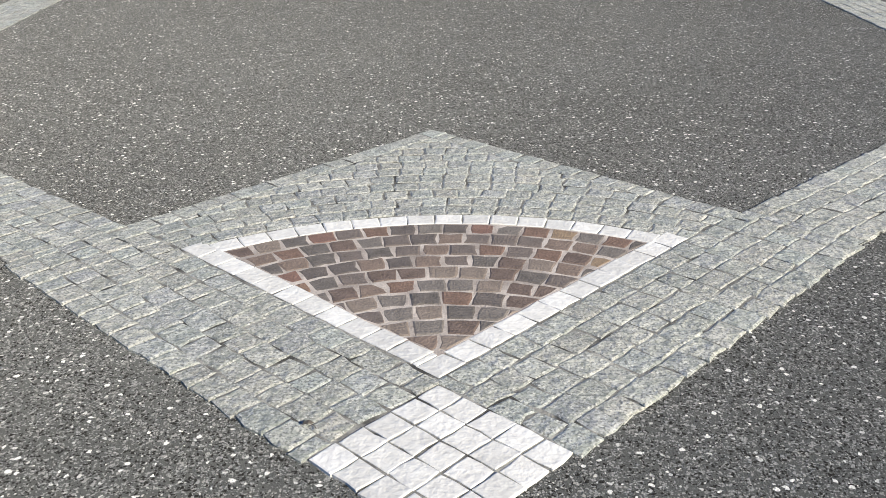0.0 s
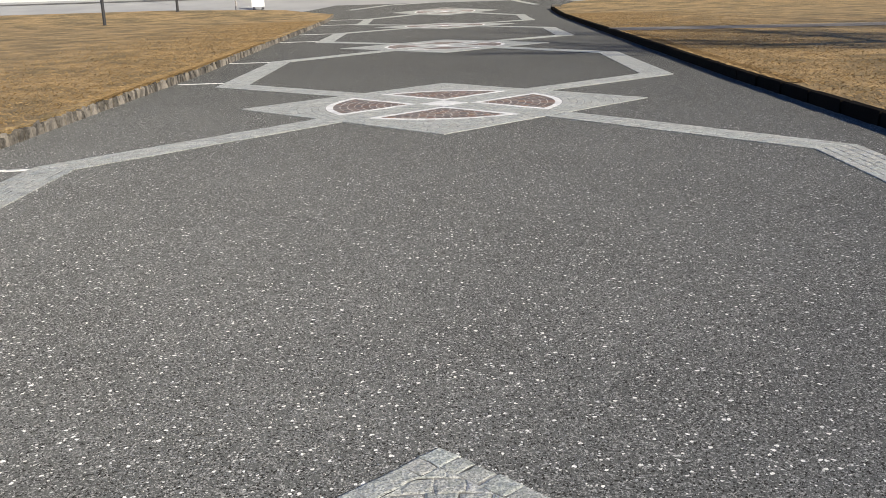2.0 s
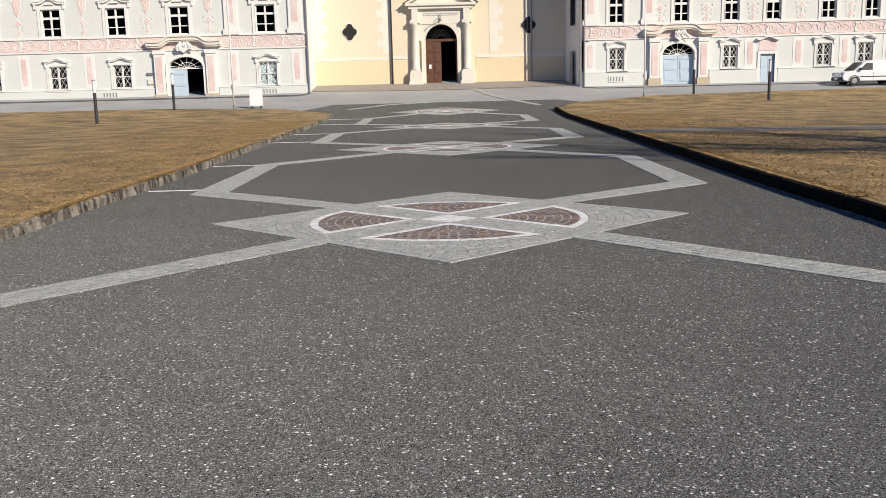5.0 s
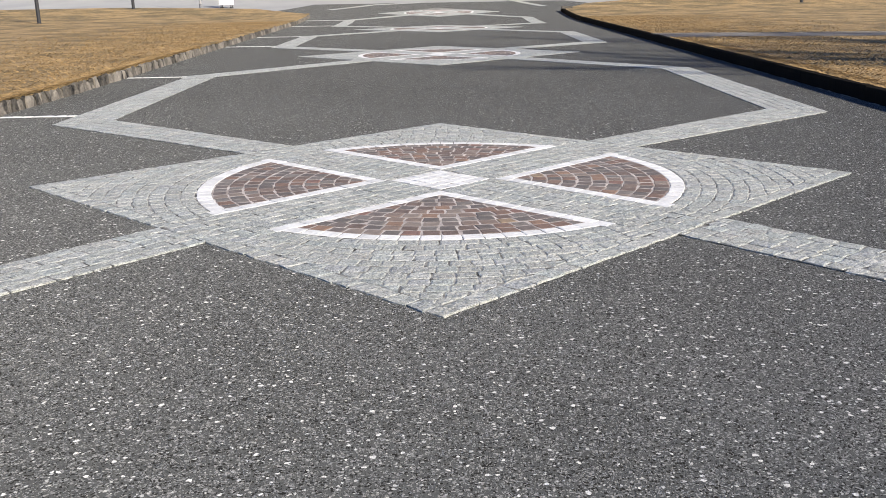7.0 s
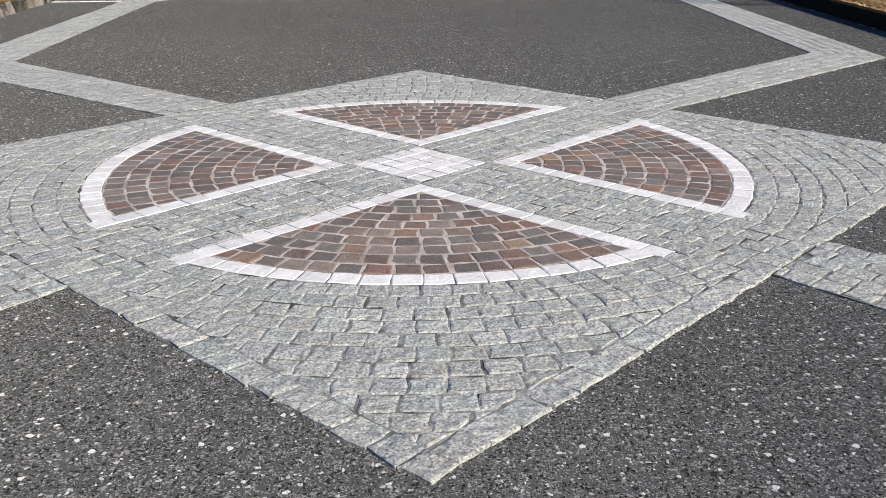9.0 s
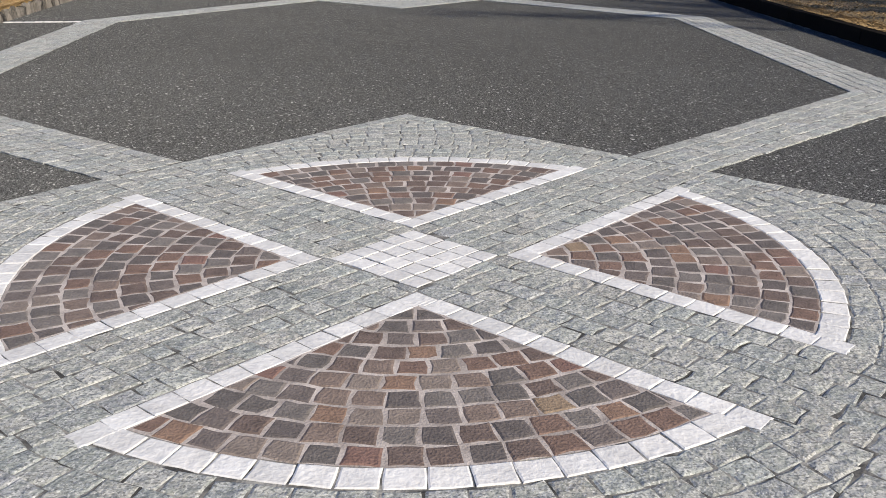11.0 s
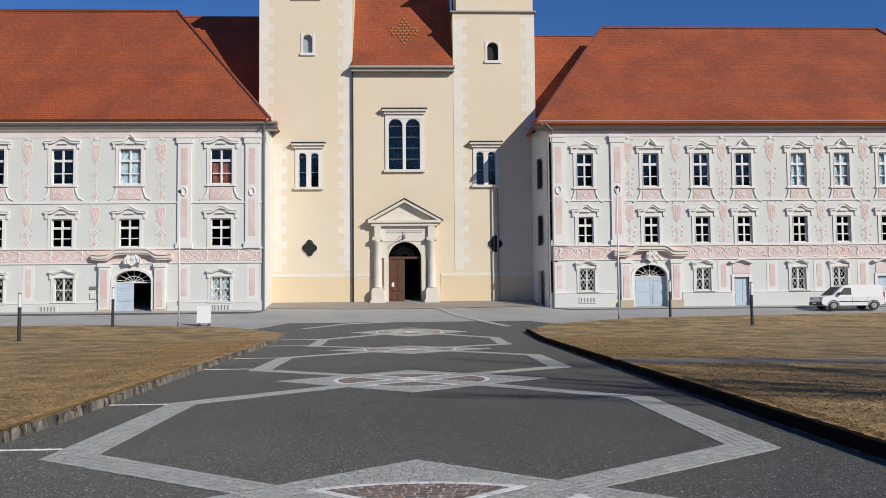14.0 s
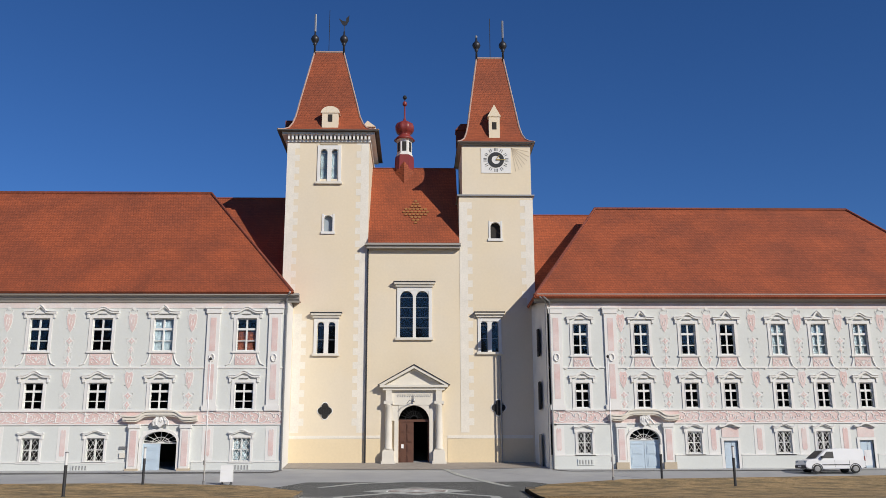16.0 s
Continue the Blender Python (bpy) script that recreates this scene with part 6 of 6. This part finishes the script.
van(26.6, 47.6)

# plaques and boxes on the wings
for x, z, w_, h_, nm, lb, m_ in ((-19.5, 2.75, 0.42, 0.16, "name_plate", "small grey stone plate on the wing wall", "pipe"), (-19.5, 2.25, 0.36, 0.34, "letter_box", "pale metal letter box on the wing wall", "stone")):
    tagged(part(nm, Geo().box(x - w_ / 2, x + w_ / 2, YW - 0.1, YW, z - h_ / 2, z + h_ / 2), M[m_]), lb, "plate")
for x in (-22.2, -11.6, 11.3):
    zv = 1.45 if x < 0 else 1.7
    vt = thing("vent_grille", "low pale vent grille in the wing's plinth", "vent", "vents in the plinth")
    part("surround", Geo().box(x - 0.55, x + 0.55, YW - 0.125, YW - 0.08, zv - 0.2, zv + 0.2), M["wing"], vt)
    for i in range(5):
        part("bar", Geo().box(x - 0.45 + i * 0.2, x - 0.38 + i * 0.2, YW - 0.135, YW - 0.125, zv - 0.14, zv + 0.14), M["pipe"], vt)
# rain pipes at the wings' inner corners
for x, y, zt in ((-9.0, YW - 0.12, 12.5), (8.9, YW - 0.12, 12.2), (9.15, YW - 0.14, 12.2)):
    rp = thing("rain_pipe", "grey zinc rain pipe at the wing's corner", "rain pipe", "rain pipes")
    part("pipe", Geo().tube([(x, y, gz(0, YW) - 0.05), (x, y, zt)], 0.06, 8), M["pipe"], rp)
    part("swan_neck", Geo().tube([(x, y, zt), (x, y - 0.2, zt + 0.35), (x + (0.3 if x < 0 else -0.5), y - 0.75, zt + 0.6)], 0.06, 8), M["pipe"], rp)
part("door_frame", Geo().box(8.5, 8.56, 51.6, 52.6, 1.3, 3.6), M["eave"], right, "grey side door in the shade")
for zz in (5.3, 9.0):
    part("side_window", Geo().box(8.5, 8.62, 51.7, 52.4, zz, zz + 1.9), M["dark"], right, "narrow dark side window")


def bare_tree(x, y, h, seed):
    """A leafless tree: trunk, limbs and twigs, all tapered."""
    r_ = random.Random(seed)
    t = thing("bare_tree", "tall leafless deciduous tree on the lawn", "tree", "trees beside the drive", at=(x, y, LAWN_UP - 0.05))
    trunk, limbs, twigs = Geo(), Geo(), Geo()
    trunk.tube([(0, 0, 0), (0.05, 0.02, h * 0.15), (0.1, -0.05, h * 0.35), (0.0, 0.05, h * 0.6)], 0.34, 10, 0.16)

    def grow(p, d, L, r, depth):
        q = [p]
        for i in range(3):
            d = (d + Vector((r_.uniform(-.22, .22), r_.uniform(-.22, .22), r_.uniform(-.05, .2)))).normalized()
            q.append(q[-1] + d * L / 3)
        (limbs if depth < 2 else twigs).tube(q, r, 5 if depth < 2 else 3, r * 0.5)
        if depth < 4:
            for k in range(4 if depth < 3 else 3):
                base = q[1 + k % 3]
                nd = (d + Vector((r_.uniform(-1, 1), r_.uniform(-1, 1), r_.uniform(-.3, .6)))).normalized()
                grow(base, nd, L * r_.uniform(0.5, 0.72), r * 0.5, depth + 1)

    for k in range(9):
        z = h * r_.uniform(0.3, 0.6)
        a = k * 0.9 + r_.uniform(-.3, .3)
        grow(Vector((0, 0, z)), Vector((math.cos(a), math.sin(a), r_.uniform(0.4, 1.1))).normalized(), h * 0.26, 0.13, 0)
    part("trunk", trunk, M["bark"], t, smooth=True)
    part("limbs", limbs, M["bark"], t)
    part("twigs", twigs, M["bark"], t, kind="stuff")


bare_tree(20.5, -4.7, 15.0, 4)
bare_tree(26.5, -6.2, 17.0, 9)
bare_tree(32.5, -2.2, 16.0, 12)


# a dropped dry twig and leaf on the setts
tw_ = thing("dry_leaf", "small curled dark dry leaf on the setts", "leaf", at=(-0.355, -12.41, 0.016))
lf = Geo()
lf.add([(-0.035, -0.012, 0.0), (0.0, -0.02, 0.012), (0.045, -0.004, 0.004), (0.01, 0.018, 0.014), (-0.03, 0.012, 0.006), (-0.035, -0.012, 0.003), (0.0, -0.02, 0.015), (0.045, -0.004, 0.007), (0.01, 0.018, 0.017), (-0.03, 0.012, 0.009)], [(4, 3, 2, 1, 0), (5, 6, 7, 8, 9), (0, 1, 6, 5), (1, 2, 7, 6), (2, 3, 8, 7), (3, 4, 9, 8), (4, 0, 5, 9)])
part("blade", lf, M["bark"], tw_)
part("stalk", Geo().tube([(0.02, -0.01, 0.006), (0.05, -0.035, 0.004), (0.06, -0.06, 0.002)], 0.003, 5), M["bark"], tw_)
tw_.scale = (0.42, 0.42, 0.42)


# added, unseen wooded backdrop: closes the view behind the drive, darkens window reflections
def woodland():
    r_ = random.Random(5)
    g = Geo()
    for row in range(4):
        for i in range(90):
            x = -260 + i * 5.8 + r_.uniform(-2, 2)
            y = -105 - row * 9 + r_.uniform(-3, 3)
            h = 19 + row * 6 + r_.uniform(-4, 5)
            w = r_.uniform(3.5, 6)
            n = 7
            rings = []
            for z, k in ((-1, 0.5), (0.25, 0.9), (0.55, 1.0), (0.8, 0.65), (1.0, 0.12)):
                rings.append([(x + w * k * r_.uniform(0.75, 1.2) * math.cos(a * 2 * math.pi / n), y + w * k * r_.uniform(0.75, 1.2) * math.sin(a * 2 * math.pi / n), max(-1, h * z)) for a in range(n)])
            v_ = [p for q in rings for p in q]
            f_ = [(q * n + a, q * n + (a + 1) % n, (q + 1) * n + (a + 1) % n, (q + 1) * n + a) for q in range(4) for a in range(n)] + [tuple(range(4 * n, 5 * n))]
            g.add(v_, f_)
    o = new("woodland", g.mesh("woodland", M["woods"]))
    tagged(o, "added unseen dark woods far behind the drive, darkening window reflections", "woodland", kind="stuff")


woodland()


# ---- the pattern of setts in the drive ----
R_ = 2.851
SQ = R_ / math.sqrt(2)        # half the side of a star's square
BW2 = 0.242                   # half the width of a band of setts
RO, RI = 1.642, 1.544         # outer and inner radius of the white ring
C45 = math.sqrt(0.5)
ASP = 0.96                    # the stars are a little shorter along the drive than across it
rnd = random.Random(11)


def uv(u, v):
    """From the star's own diagonal axes to the drive's."""
    return ((u - v) * C45, (u + v) * C45)


def clip(poly, a, b, c):
    """Keeps the part of a polygon where a*x + b*y <= c."""
    out = []
    for i, p in enumerate(poly):
        q = poly[(i + 1) % len(poly)]
        dp, dq = a * p[0] + b * p[1] - c, a * q[0] + b * q[1] - c
        if dp <= 0:
            out.append(p)
        if dp * dq < 0:
            t_ = dp / (dp - dq)
            out.append((p[0] + (q[0] - p[0]) * t_, p[1] + (q[1] - p[1]) * t_))
    return out


def area(p):
    return 0.5 * sum(p[i][0] * p[(i + 1) % len(p)][1] - p[(i + 1) % len(p)][0] * p[i][1] for i in range(len(p)))


def sett(g, poly, top, joint=0.002, jit=0.0075, soft=0.0075, depth=0.012):
    """One stone with chamfered, slightly uneven edges, from its outline."""
    if area(poly) < 0:
        poly = poly[::-1]
    if area(poly) < 0.0012:
        return None
    cx = sum(p[0] for p in poly) / len(poly)
    cy = sum(p[1] for p in poly) / len(poly)
    size = math.sqrt(area(poly))
    k0 = max(0.3, 1 - 2 * joint / size)
    k1 = max(0.2, 1 - 2 * (joint + soft) / size)
    pts = []
    for p in poly:
        q = poly[(poly.index(p) + 1) % len(poly)]
        pts.append((p[0] + rnd.uniform(-jit, jit), p[1] + rnd.uniform(-jit, jit)))
        if (p[0] - q[0]) ** 2 + (p[1] - q[1]) ** 2 > 0.004:
            m_ = ((p[0] + q[0]) / 2, (p[1] + q[1]) / 2)
            pts.append((m_[0] + rnd.uniform(-jit, jit) * 0.8, m_[1] + rnd.uniform(-jit, jit) * 0.8))
    n = len(pts)
    tilt = (rnd.uniform(-0.02, 0.02), rnd.uniform(-0.02, 0.02), rnd.uniform(-0.0015, 0.001))
    v_ = []
    for k, z in ((k0, top - depth), (k0, top - min(0.0045, soft * 0.4)), (k1, top)):
        for p in pts:
            x, y = cx + (p[0] - cx) * k, cy + (p[1] - cy) * k
            v_.append((x, y, z + (tilt[0] * (x - cx) + tilt[1] * (y - cy) + tilt[2] if z > top - depth else 0)))
    f_ = [tuple(range(2 * n, 3 * n))]
    for r in (0, 1):
        for i in range(n):
            j = (i + 1) % n
            f_.append((r * n + i, r * n + j, r * n + n + j, r * n + n + i))
    g.add(v_, f_)
    return cx, cy


TOP = 0.0095


class Setts:
    """Gathers the stones of one kind; the nearest become objects of their own, the rest one mesh."""

    def __init__(self, name, mat_one, mat_rest, parent, limit, near, asp=ASP):
        self.name, self.m1, self.m2, self.parent, self.limit, self.near = name, mat_one, mat_rest, parent, limit, near
        self.asp = asp
        self.list = []

    def add(self, poly, **kw):
        g = Geo()
        c = sett(g, [(x, y * self.asp) for x, y in poly], TOP, **kw)
        if c:
            self.list.append((c, g))

    def build(self, oy, rest_label=""):
        self.list.sort(key=lambda e: (e[0][0] - self.near[0]) ** 2 + (e[0][1] - self.near[1]) ** 2)
        rest = Geo()
        for i, (c, g) in enumerate(self.list):
            if i < self.limit:
                g.v = [(a - c[0], b - c[1], z) for a, b, z in g.v]
                o = new(self.name, g.mesh(self.name, self.m1))
                o.parent = self.parent
                o.location = (c[0], oy + c[1], 0)
            else:
                rest.add([(a, oy + b, z + gz(0, oy + b)) for a, b, z in g.v], g.f)
        if rest.v:
            part("joined_" + self.name, rest, self.m2, self.parent, rest_label, kind="stuff")


def band_rows(add, p0, p1, half_l, half_r, rows=5, length=0.105, stagger=True):
    """Courses of setts along a band from p0 to p1, half_l to its left and half_r to its right."""
    d = Vector((p1[0] - p0[0], p1[1] - p0[1]))
    L = d.length
    d = d / L
    s = Vector((-d.y, d.x))
    w_ = (half_l + half_r) / rows
    for r in range(rows):
        t_ = -rnd.uniform(0, length) if stagger else 0.0
        while t_ < L - 0.02:
            ln = length * rnd.uniform(0.8, 1.3) if stagger else length
            a, b = max(0, t_), min(L, t_ + ln)
            if b - a > 0.03:
                q = [Vector(p0) + d * a + s * (-half_r + r * w_), Vector(p0) + d * b + s * (-half_r + r * w_), Vector(p0) + d * b + s * (-half_r + (r + 1) * w_), Vector(p0) + d * a + s * (-half_r + (r + 1) * w_)]
                add([tuple(p) for p in q])
            t_ += ln


def star(k, detail):
    """One star: white centre, four crossing bands, four fans of red porphyry in white rings, granite points."""
    oy = k * P_
    base = thing("paved_star", "paved star of granite setts with red porphyry fans and white edging", "paving", "stars along the drive", "structure")
    sq = [(0, -R_), (R_, 0), (0, R_), (-R_, 0)]
    bed = Geo()
    n = 12
    rows = [[uv((SQ - 0.008) * (2 * i / n - 1), (SQ - 0.008) * (2 * j / n - 1)) for i in range(n + 1)] for j in range(n + 1)]
    v_ = [(x, oy + y * ASP, 0.0057 + gz(0, oy + y)) for r in rows for x, y in r]
    f_ = [(j * (n + 1) + i, j * (n + 1) + i + 1, (j + 1) * (n + 1) + i + 1, (j + 1) * (n + 1) + i) for j in range(n) for i in range(n)]
    bed.add(v_, f_)
    if k < 0:
        bed = Geo()
        lo, hi = -BW2 + 0.006, SQ - 0.008
        rows = [[uv(lo + (hi - lo) * i / n, lo + (hi - lo) * j / n) for i in range(n + 1)] for j in range(n + 1)]
        bed.add([(x, oy + y * ASP, 0.0057) for r in rows for x, y in r], f_)
    part("joint_bed", bed, M["bed"], base, "grey joint sand")
    near = (0, 0.6) if k < 0 else (0, -0.4)
    gr = Setts("granite_sett", M["granite"], M["granite_i"], base, 300 if detail else 0, near)
    wh = Setts("white_sett", M["white"], M["white_i"], base, 25 if detail else 0, (0, 0))
    c5 = 2 * BW2 / 5
    for i in range(5):
        for j in range(5):
            a, b = -BW2 + i * c5, -BW2 + j * c5
            wh.add([uv(a, b), uv(a + c5, b), uv(a + c5, b + c5), uv(a, b + c5)], jit=0.004, soft=0.004, joint=0.003)
    wh.build(oy)
    # arms of the cross
    for q in range(4 if k >= 0 else 2):
        ang = math.pi / 4 + q * math.pi / 2
        d = (math.cos(ang), math.sin(ang))
        band_rows(gr.add, (d[0] * BW2, d[1] * BW2), (d[0] * SQ, d[1] * SQ), BW2 + 0.018, BW2 + 0.018)
    for q in range(4 if k >= 0 else 1):
        rot = q * math.pi / 2
        ca, sa = math.cos(rot), math.sin(rot)
        turn = lambda p: (p[0] * ca - p[1] * sa, p[0] * sa + p[1] * ca)
        e0, e1 = BW2 + 0.022, BW2 + 0.118
        # fan of red stones, with its mortar bed and white edging
        fan_bed = Geo()
        pts = [turn(uv(e1 - 0.01, e1 - 0.01))]
        outer = []
        for a in steps(math.asin(e1 / RI), math.pi / 2 - math.asin(e1 / RI), 14):
            outer.append(turn(uv(RI * math.cos(a), RI * math.sin(a))))
        ring_pts = pts + outer
        fan_bed.add([(x, oy + y * ASP, 0.0073 + gz(0, oy + y)) for x, y in ring_pts], [tuple(range(len(ring_pts)))])
        fan_o = part("porphyry_fan", fan_bed, M["bed_red"], base, "fan of red-brown porphyry setts in pale mortar")
        rd = Setts("porphyry_sett", M["red"], M["red_i"], fan_o, 300 if detail else 0, (0, 0))
        ed = Setts("white_edge_sett", M["white"], M["white_i"], fan_o, 300 if detail else 0, (0, 0))
        r0 = e1 * math.sqrt(2)
        dr = (RI - 0.0 - 0.33) / 12
        edges = [RI - dr * i for i in range(14)]
        for i in range(len(edges) - 1):
            ra, rb = edges[i + 1], edges[i]
            if rb < r0:
                break
            cnt = max(1, round((math.pi / 2) * (ra + rb) / 2 / 0.105))
            ph = rnd.random()
            for s_ in range(-1, cnt + 1):
                b0, b1 = (s_ + ph) * (math.pi / 2) / cnt, (s_ + 1 + ph) * (math.pi / 2) / cnt
                jr = rnd.uniform(-0.006, 0.006)
                poly = [(ra * math.cos(b0), ra * math.sin(b0)), (rb * math.cos(b0), rb * math.sin(b0)), (rb * math.cos(b1), rb * math.sin(b1)), (ra * math.cos(b1), ra * math.sin(b1))]
                poly = clip(clip(poly, -1, 0, -e1), 0, -1, -e1)
                if len(poly) >= 3:
                    rd.add([turn(uv(a, b)) for a, b in poly], joint=0.0038, jit=0.007, soft=0.007)
        rd.build(oy)
        lim = math.sqrt(RO ** 2 - e0 ** 2)
        stp = 0.113
        nst = int((lim - e0) / stp)
        stp = (lim - e0 + 0.02) / nst
        for i in range(nst):
            a, b = e0 + i * stp, e0 + (i + 1) * stp
            for flip in (0, 1):
                if flip and i == 0:
                    a_ = e1
                else:
                    a_ = a
                poly = [(a_, e0), (b, e0), (b, e1), (a_, e1)]
                if flip:
                    poly = [(y, x) for x, y in poly]
                ed.add([turn(uv(x, y)) for x, y in poly], jit=0.003, soft=0.005, joint=0.002)
        s0, s1 = math.asin(e1 / RO), math.pi / 2 - math.asin(e1 / RO)
        cnt = round((s1 - s0) * RO / 0.115)
        for i in range(cnt):
            b0, b1 = s0 + (s1 - s0) * i / cnt, s0 + (s1 - s0) * (i + 1) / cnt
            ed.add([turn(uv(r * math.cos(a), r * math.sin(a))) for r, a in ((RI, b0), (RO, b0), (RO, b1), (RI, b1))], jit=0.003, soft=0.005, joint=0.002)
        ed.build(oy)
        # granite point: rings clipped to the square, one straight course along its edges
        edge = SQ - 0.105
        r = RO + 0.004
        while r < edge * math.sqrt(2):
            rb = r + 0.098
            cnt = max(2, round((math.pi / 2) * r / 0.105))
            ph = rnd.random()
            for s_ in range(-1, cnt + 1):
                b0, b1 = (s_ + ph) * (math.pi / 2) / cnt, (s_ + 1 + ph) * (math.pi / 2) / cnt
                poly = [(r * math.cos(b0), r * math.sin(b0)), (rb * math.cos(b0), rb * math.sin(b0)), (rb * math.cos(b1), rb * math.sin(b1)), (r * math.cos(b1), r * math.sin(b1))]
                for c in ((1, 0, edge), (0, 1, edge), (-1, 0, -BW2 - 0.021), (0, -1, -BW2 - 0.021)):
                    if len(poly) >= 3:
                        poly = clip(poly, *c)
                if len(poly) >= 3:
                    gr.add([turn(uv(a, b)) for a, b in poly])
            r = rb
        gr.add([turn(uv(x, y)) for x, y in ((edge, edge), (SQ, edge), (SQ, SQ), (edge, SQ))])
        t_ = BW2
        while t_ < edge - 0.01:
            b = t_ + rnd.uniform(0.09, 0.13)
            if b > edge - 0.05:
                b = edge
            gr.add([turn(uv(x, y)) for x, y in ((t_, edge), (b, edge), (b, SQ), (t_, SQ))])
            gr.add([turn(uv(x, y)) for x, y in ((edge, t_), (SQ, t_), (SQ, b), (edge, b))])
            t_ = b
    gr.build(oy, "granite setts laid in rings and courses")
    return base


def hexagon(k):
    """The outline of granite bands between two stars, with the thin white lines to the kerb."""
    oy = k * P_
    h = thing("paved_band", "granite sett band outlining a long hexagon in the asphalt", "paving", "bands along the drive", "structure")
    bed = Geo()
    nr = Setts("granite_sett", M["granite"], M["granite_i"], h, 300 if k in (-1, 0) else 0, (3.6, 4.5) if k == 0 else (-3.6, 4.0), 1.0)
    add = nr.add
    for sx in (-1, 1):
        # band edges: inner and outer corner at the near and far end
        pin = [(1.254, 1.596 * ASP), (3.435, 3.39), (3.52, 8.34), (1.254, P_ - 1.596 * ASP)]
        pout = [(1.596, 1.254 * ASP), (3.96, 3.1), (3.985, 8.5), (1.596, P_ - 1.254 * ASP)]
        for i in range(3):
            a0, a1, b0, b1 = pin[i], pin[i + 1], pout[i], pout[i + 1]
            L = math.hypot(a1[0] - a0[0] + b1[0] - b0[0], a1[1] - a0[1] + b1[1] - b0[1]) / 2
            P2 = lambda t_, s_: (sx * ((a0[0] + (a1[0] - a0[0]) * t_) * (1 - s_) + (b0[0] + (b1[0] - b0[0]) * t_) * s_), (a0[1] + (a1[1] - a0[1]) * t_) * (1 - s_) + (b0[1] + (b1[1] - b0[1]) * t_) * s_)
            m_ = 8
            for j in range(m_):
                q = [P2(j / m_, 0), P2((j + 1) / m_, 0), P2((j + 1) / m_, 1), P2(j / m_, 1)]
                if sx > 0:
                    q = q[::-1]
                bed.add([(x, y, 0.0057) for x, y in q], [(0, 1, 2, 3)])
            for r in range(5):
                t_ = -rnd.random() * 0.1 / L
                while t_ < 1:
                    e = t_ + rnd.uniform(0.09, 0.14) / L
                    a, b = max(0, t_), min(1, e)
                    if (b - a) * L > 0.03:
                        add([P2(a, r / 5), P2(b, r / 5), P2(b, (r + 1) / 5), P2(a, (r + 1) / 5)])
                    t_ = e
    up = lambda g: [(x, oy + y, z + gz(0, oy + y)) for x, y, z in g.v]
    bed.v = up(bed)
    part("joint_bed", bed, M["bed"], h)
    nr.build(oy, "granite setts in five courses")
    ln = Geo()
    for y0 in (3.8, 8.38):
        x = -3.97
        while x > KERB_L(oy + y0) + 0.05:
            yy = y0 - (x + 3.97) * -0.02
            sett(ln, [(x, yy - 0.038), (x - 0.115, yy - 0.038), (x - 0.115, yy + 0.038), (x, yy + 0.038)], 0.0085)
            x -= 0.12
    ln.v = up(ln)
    part("white_line_setts", ln, M["white_i"], h, "thin white sett line to the kerb", kind="stuff")


for k in range(-1, 3):
    hexagon(k)
for k in range(-1, 4):
    star(k, k in (-1, 0))
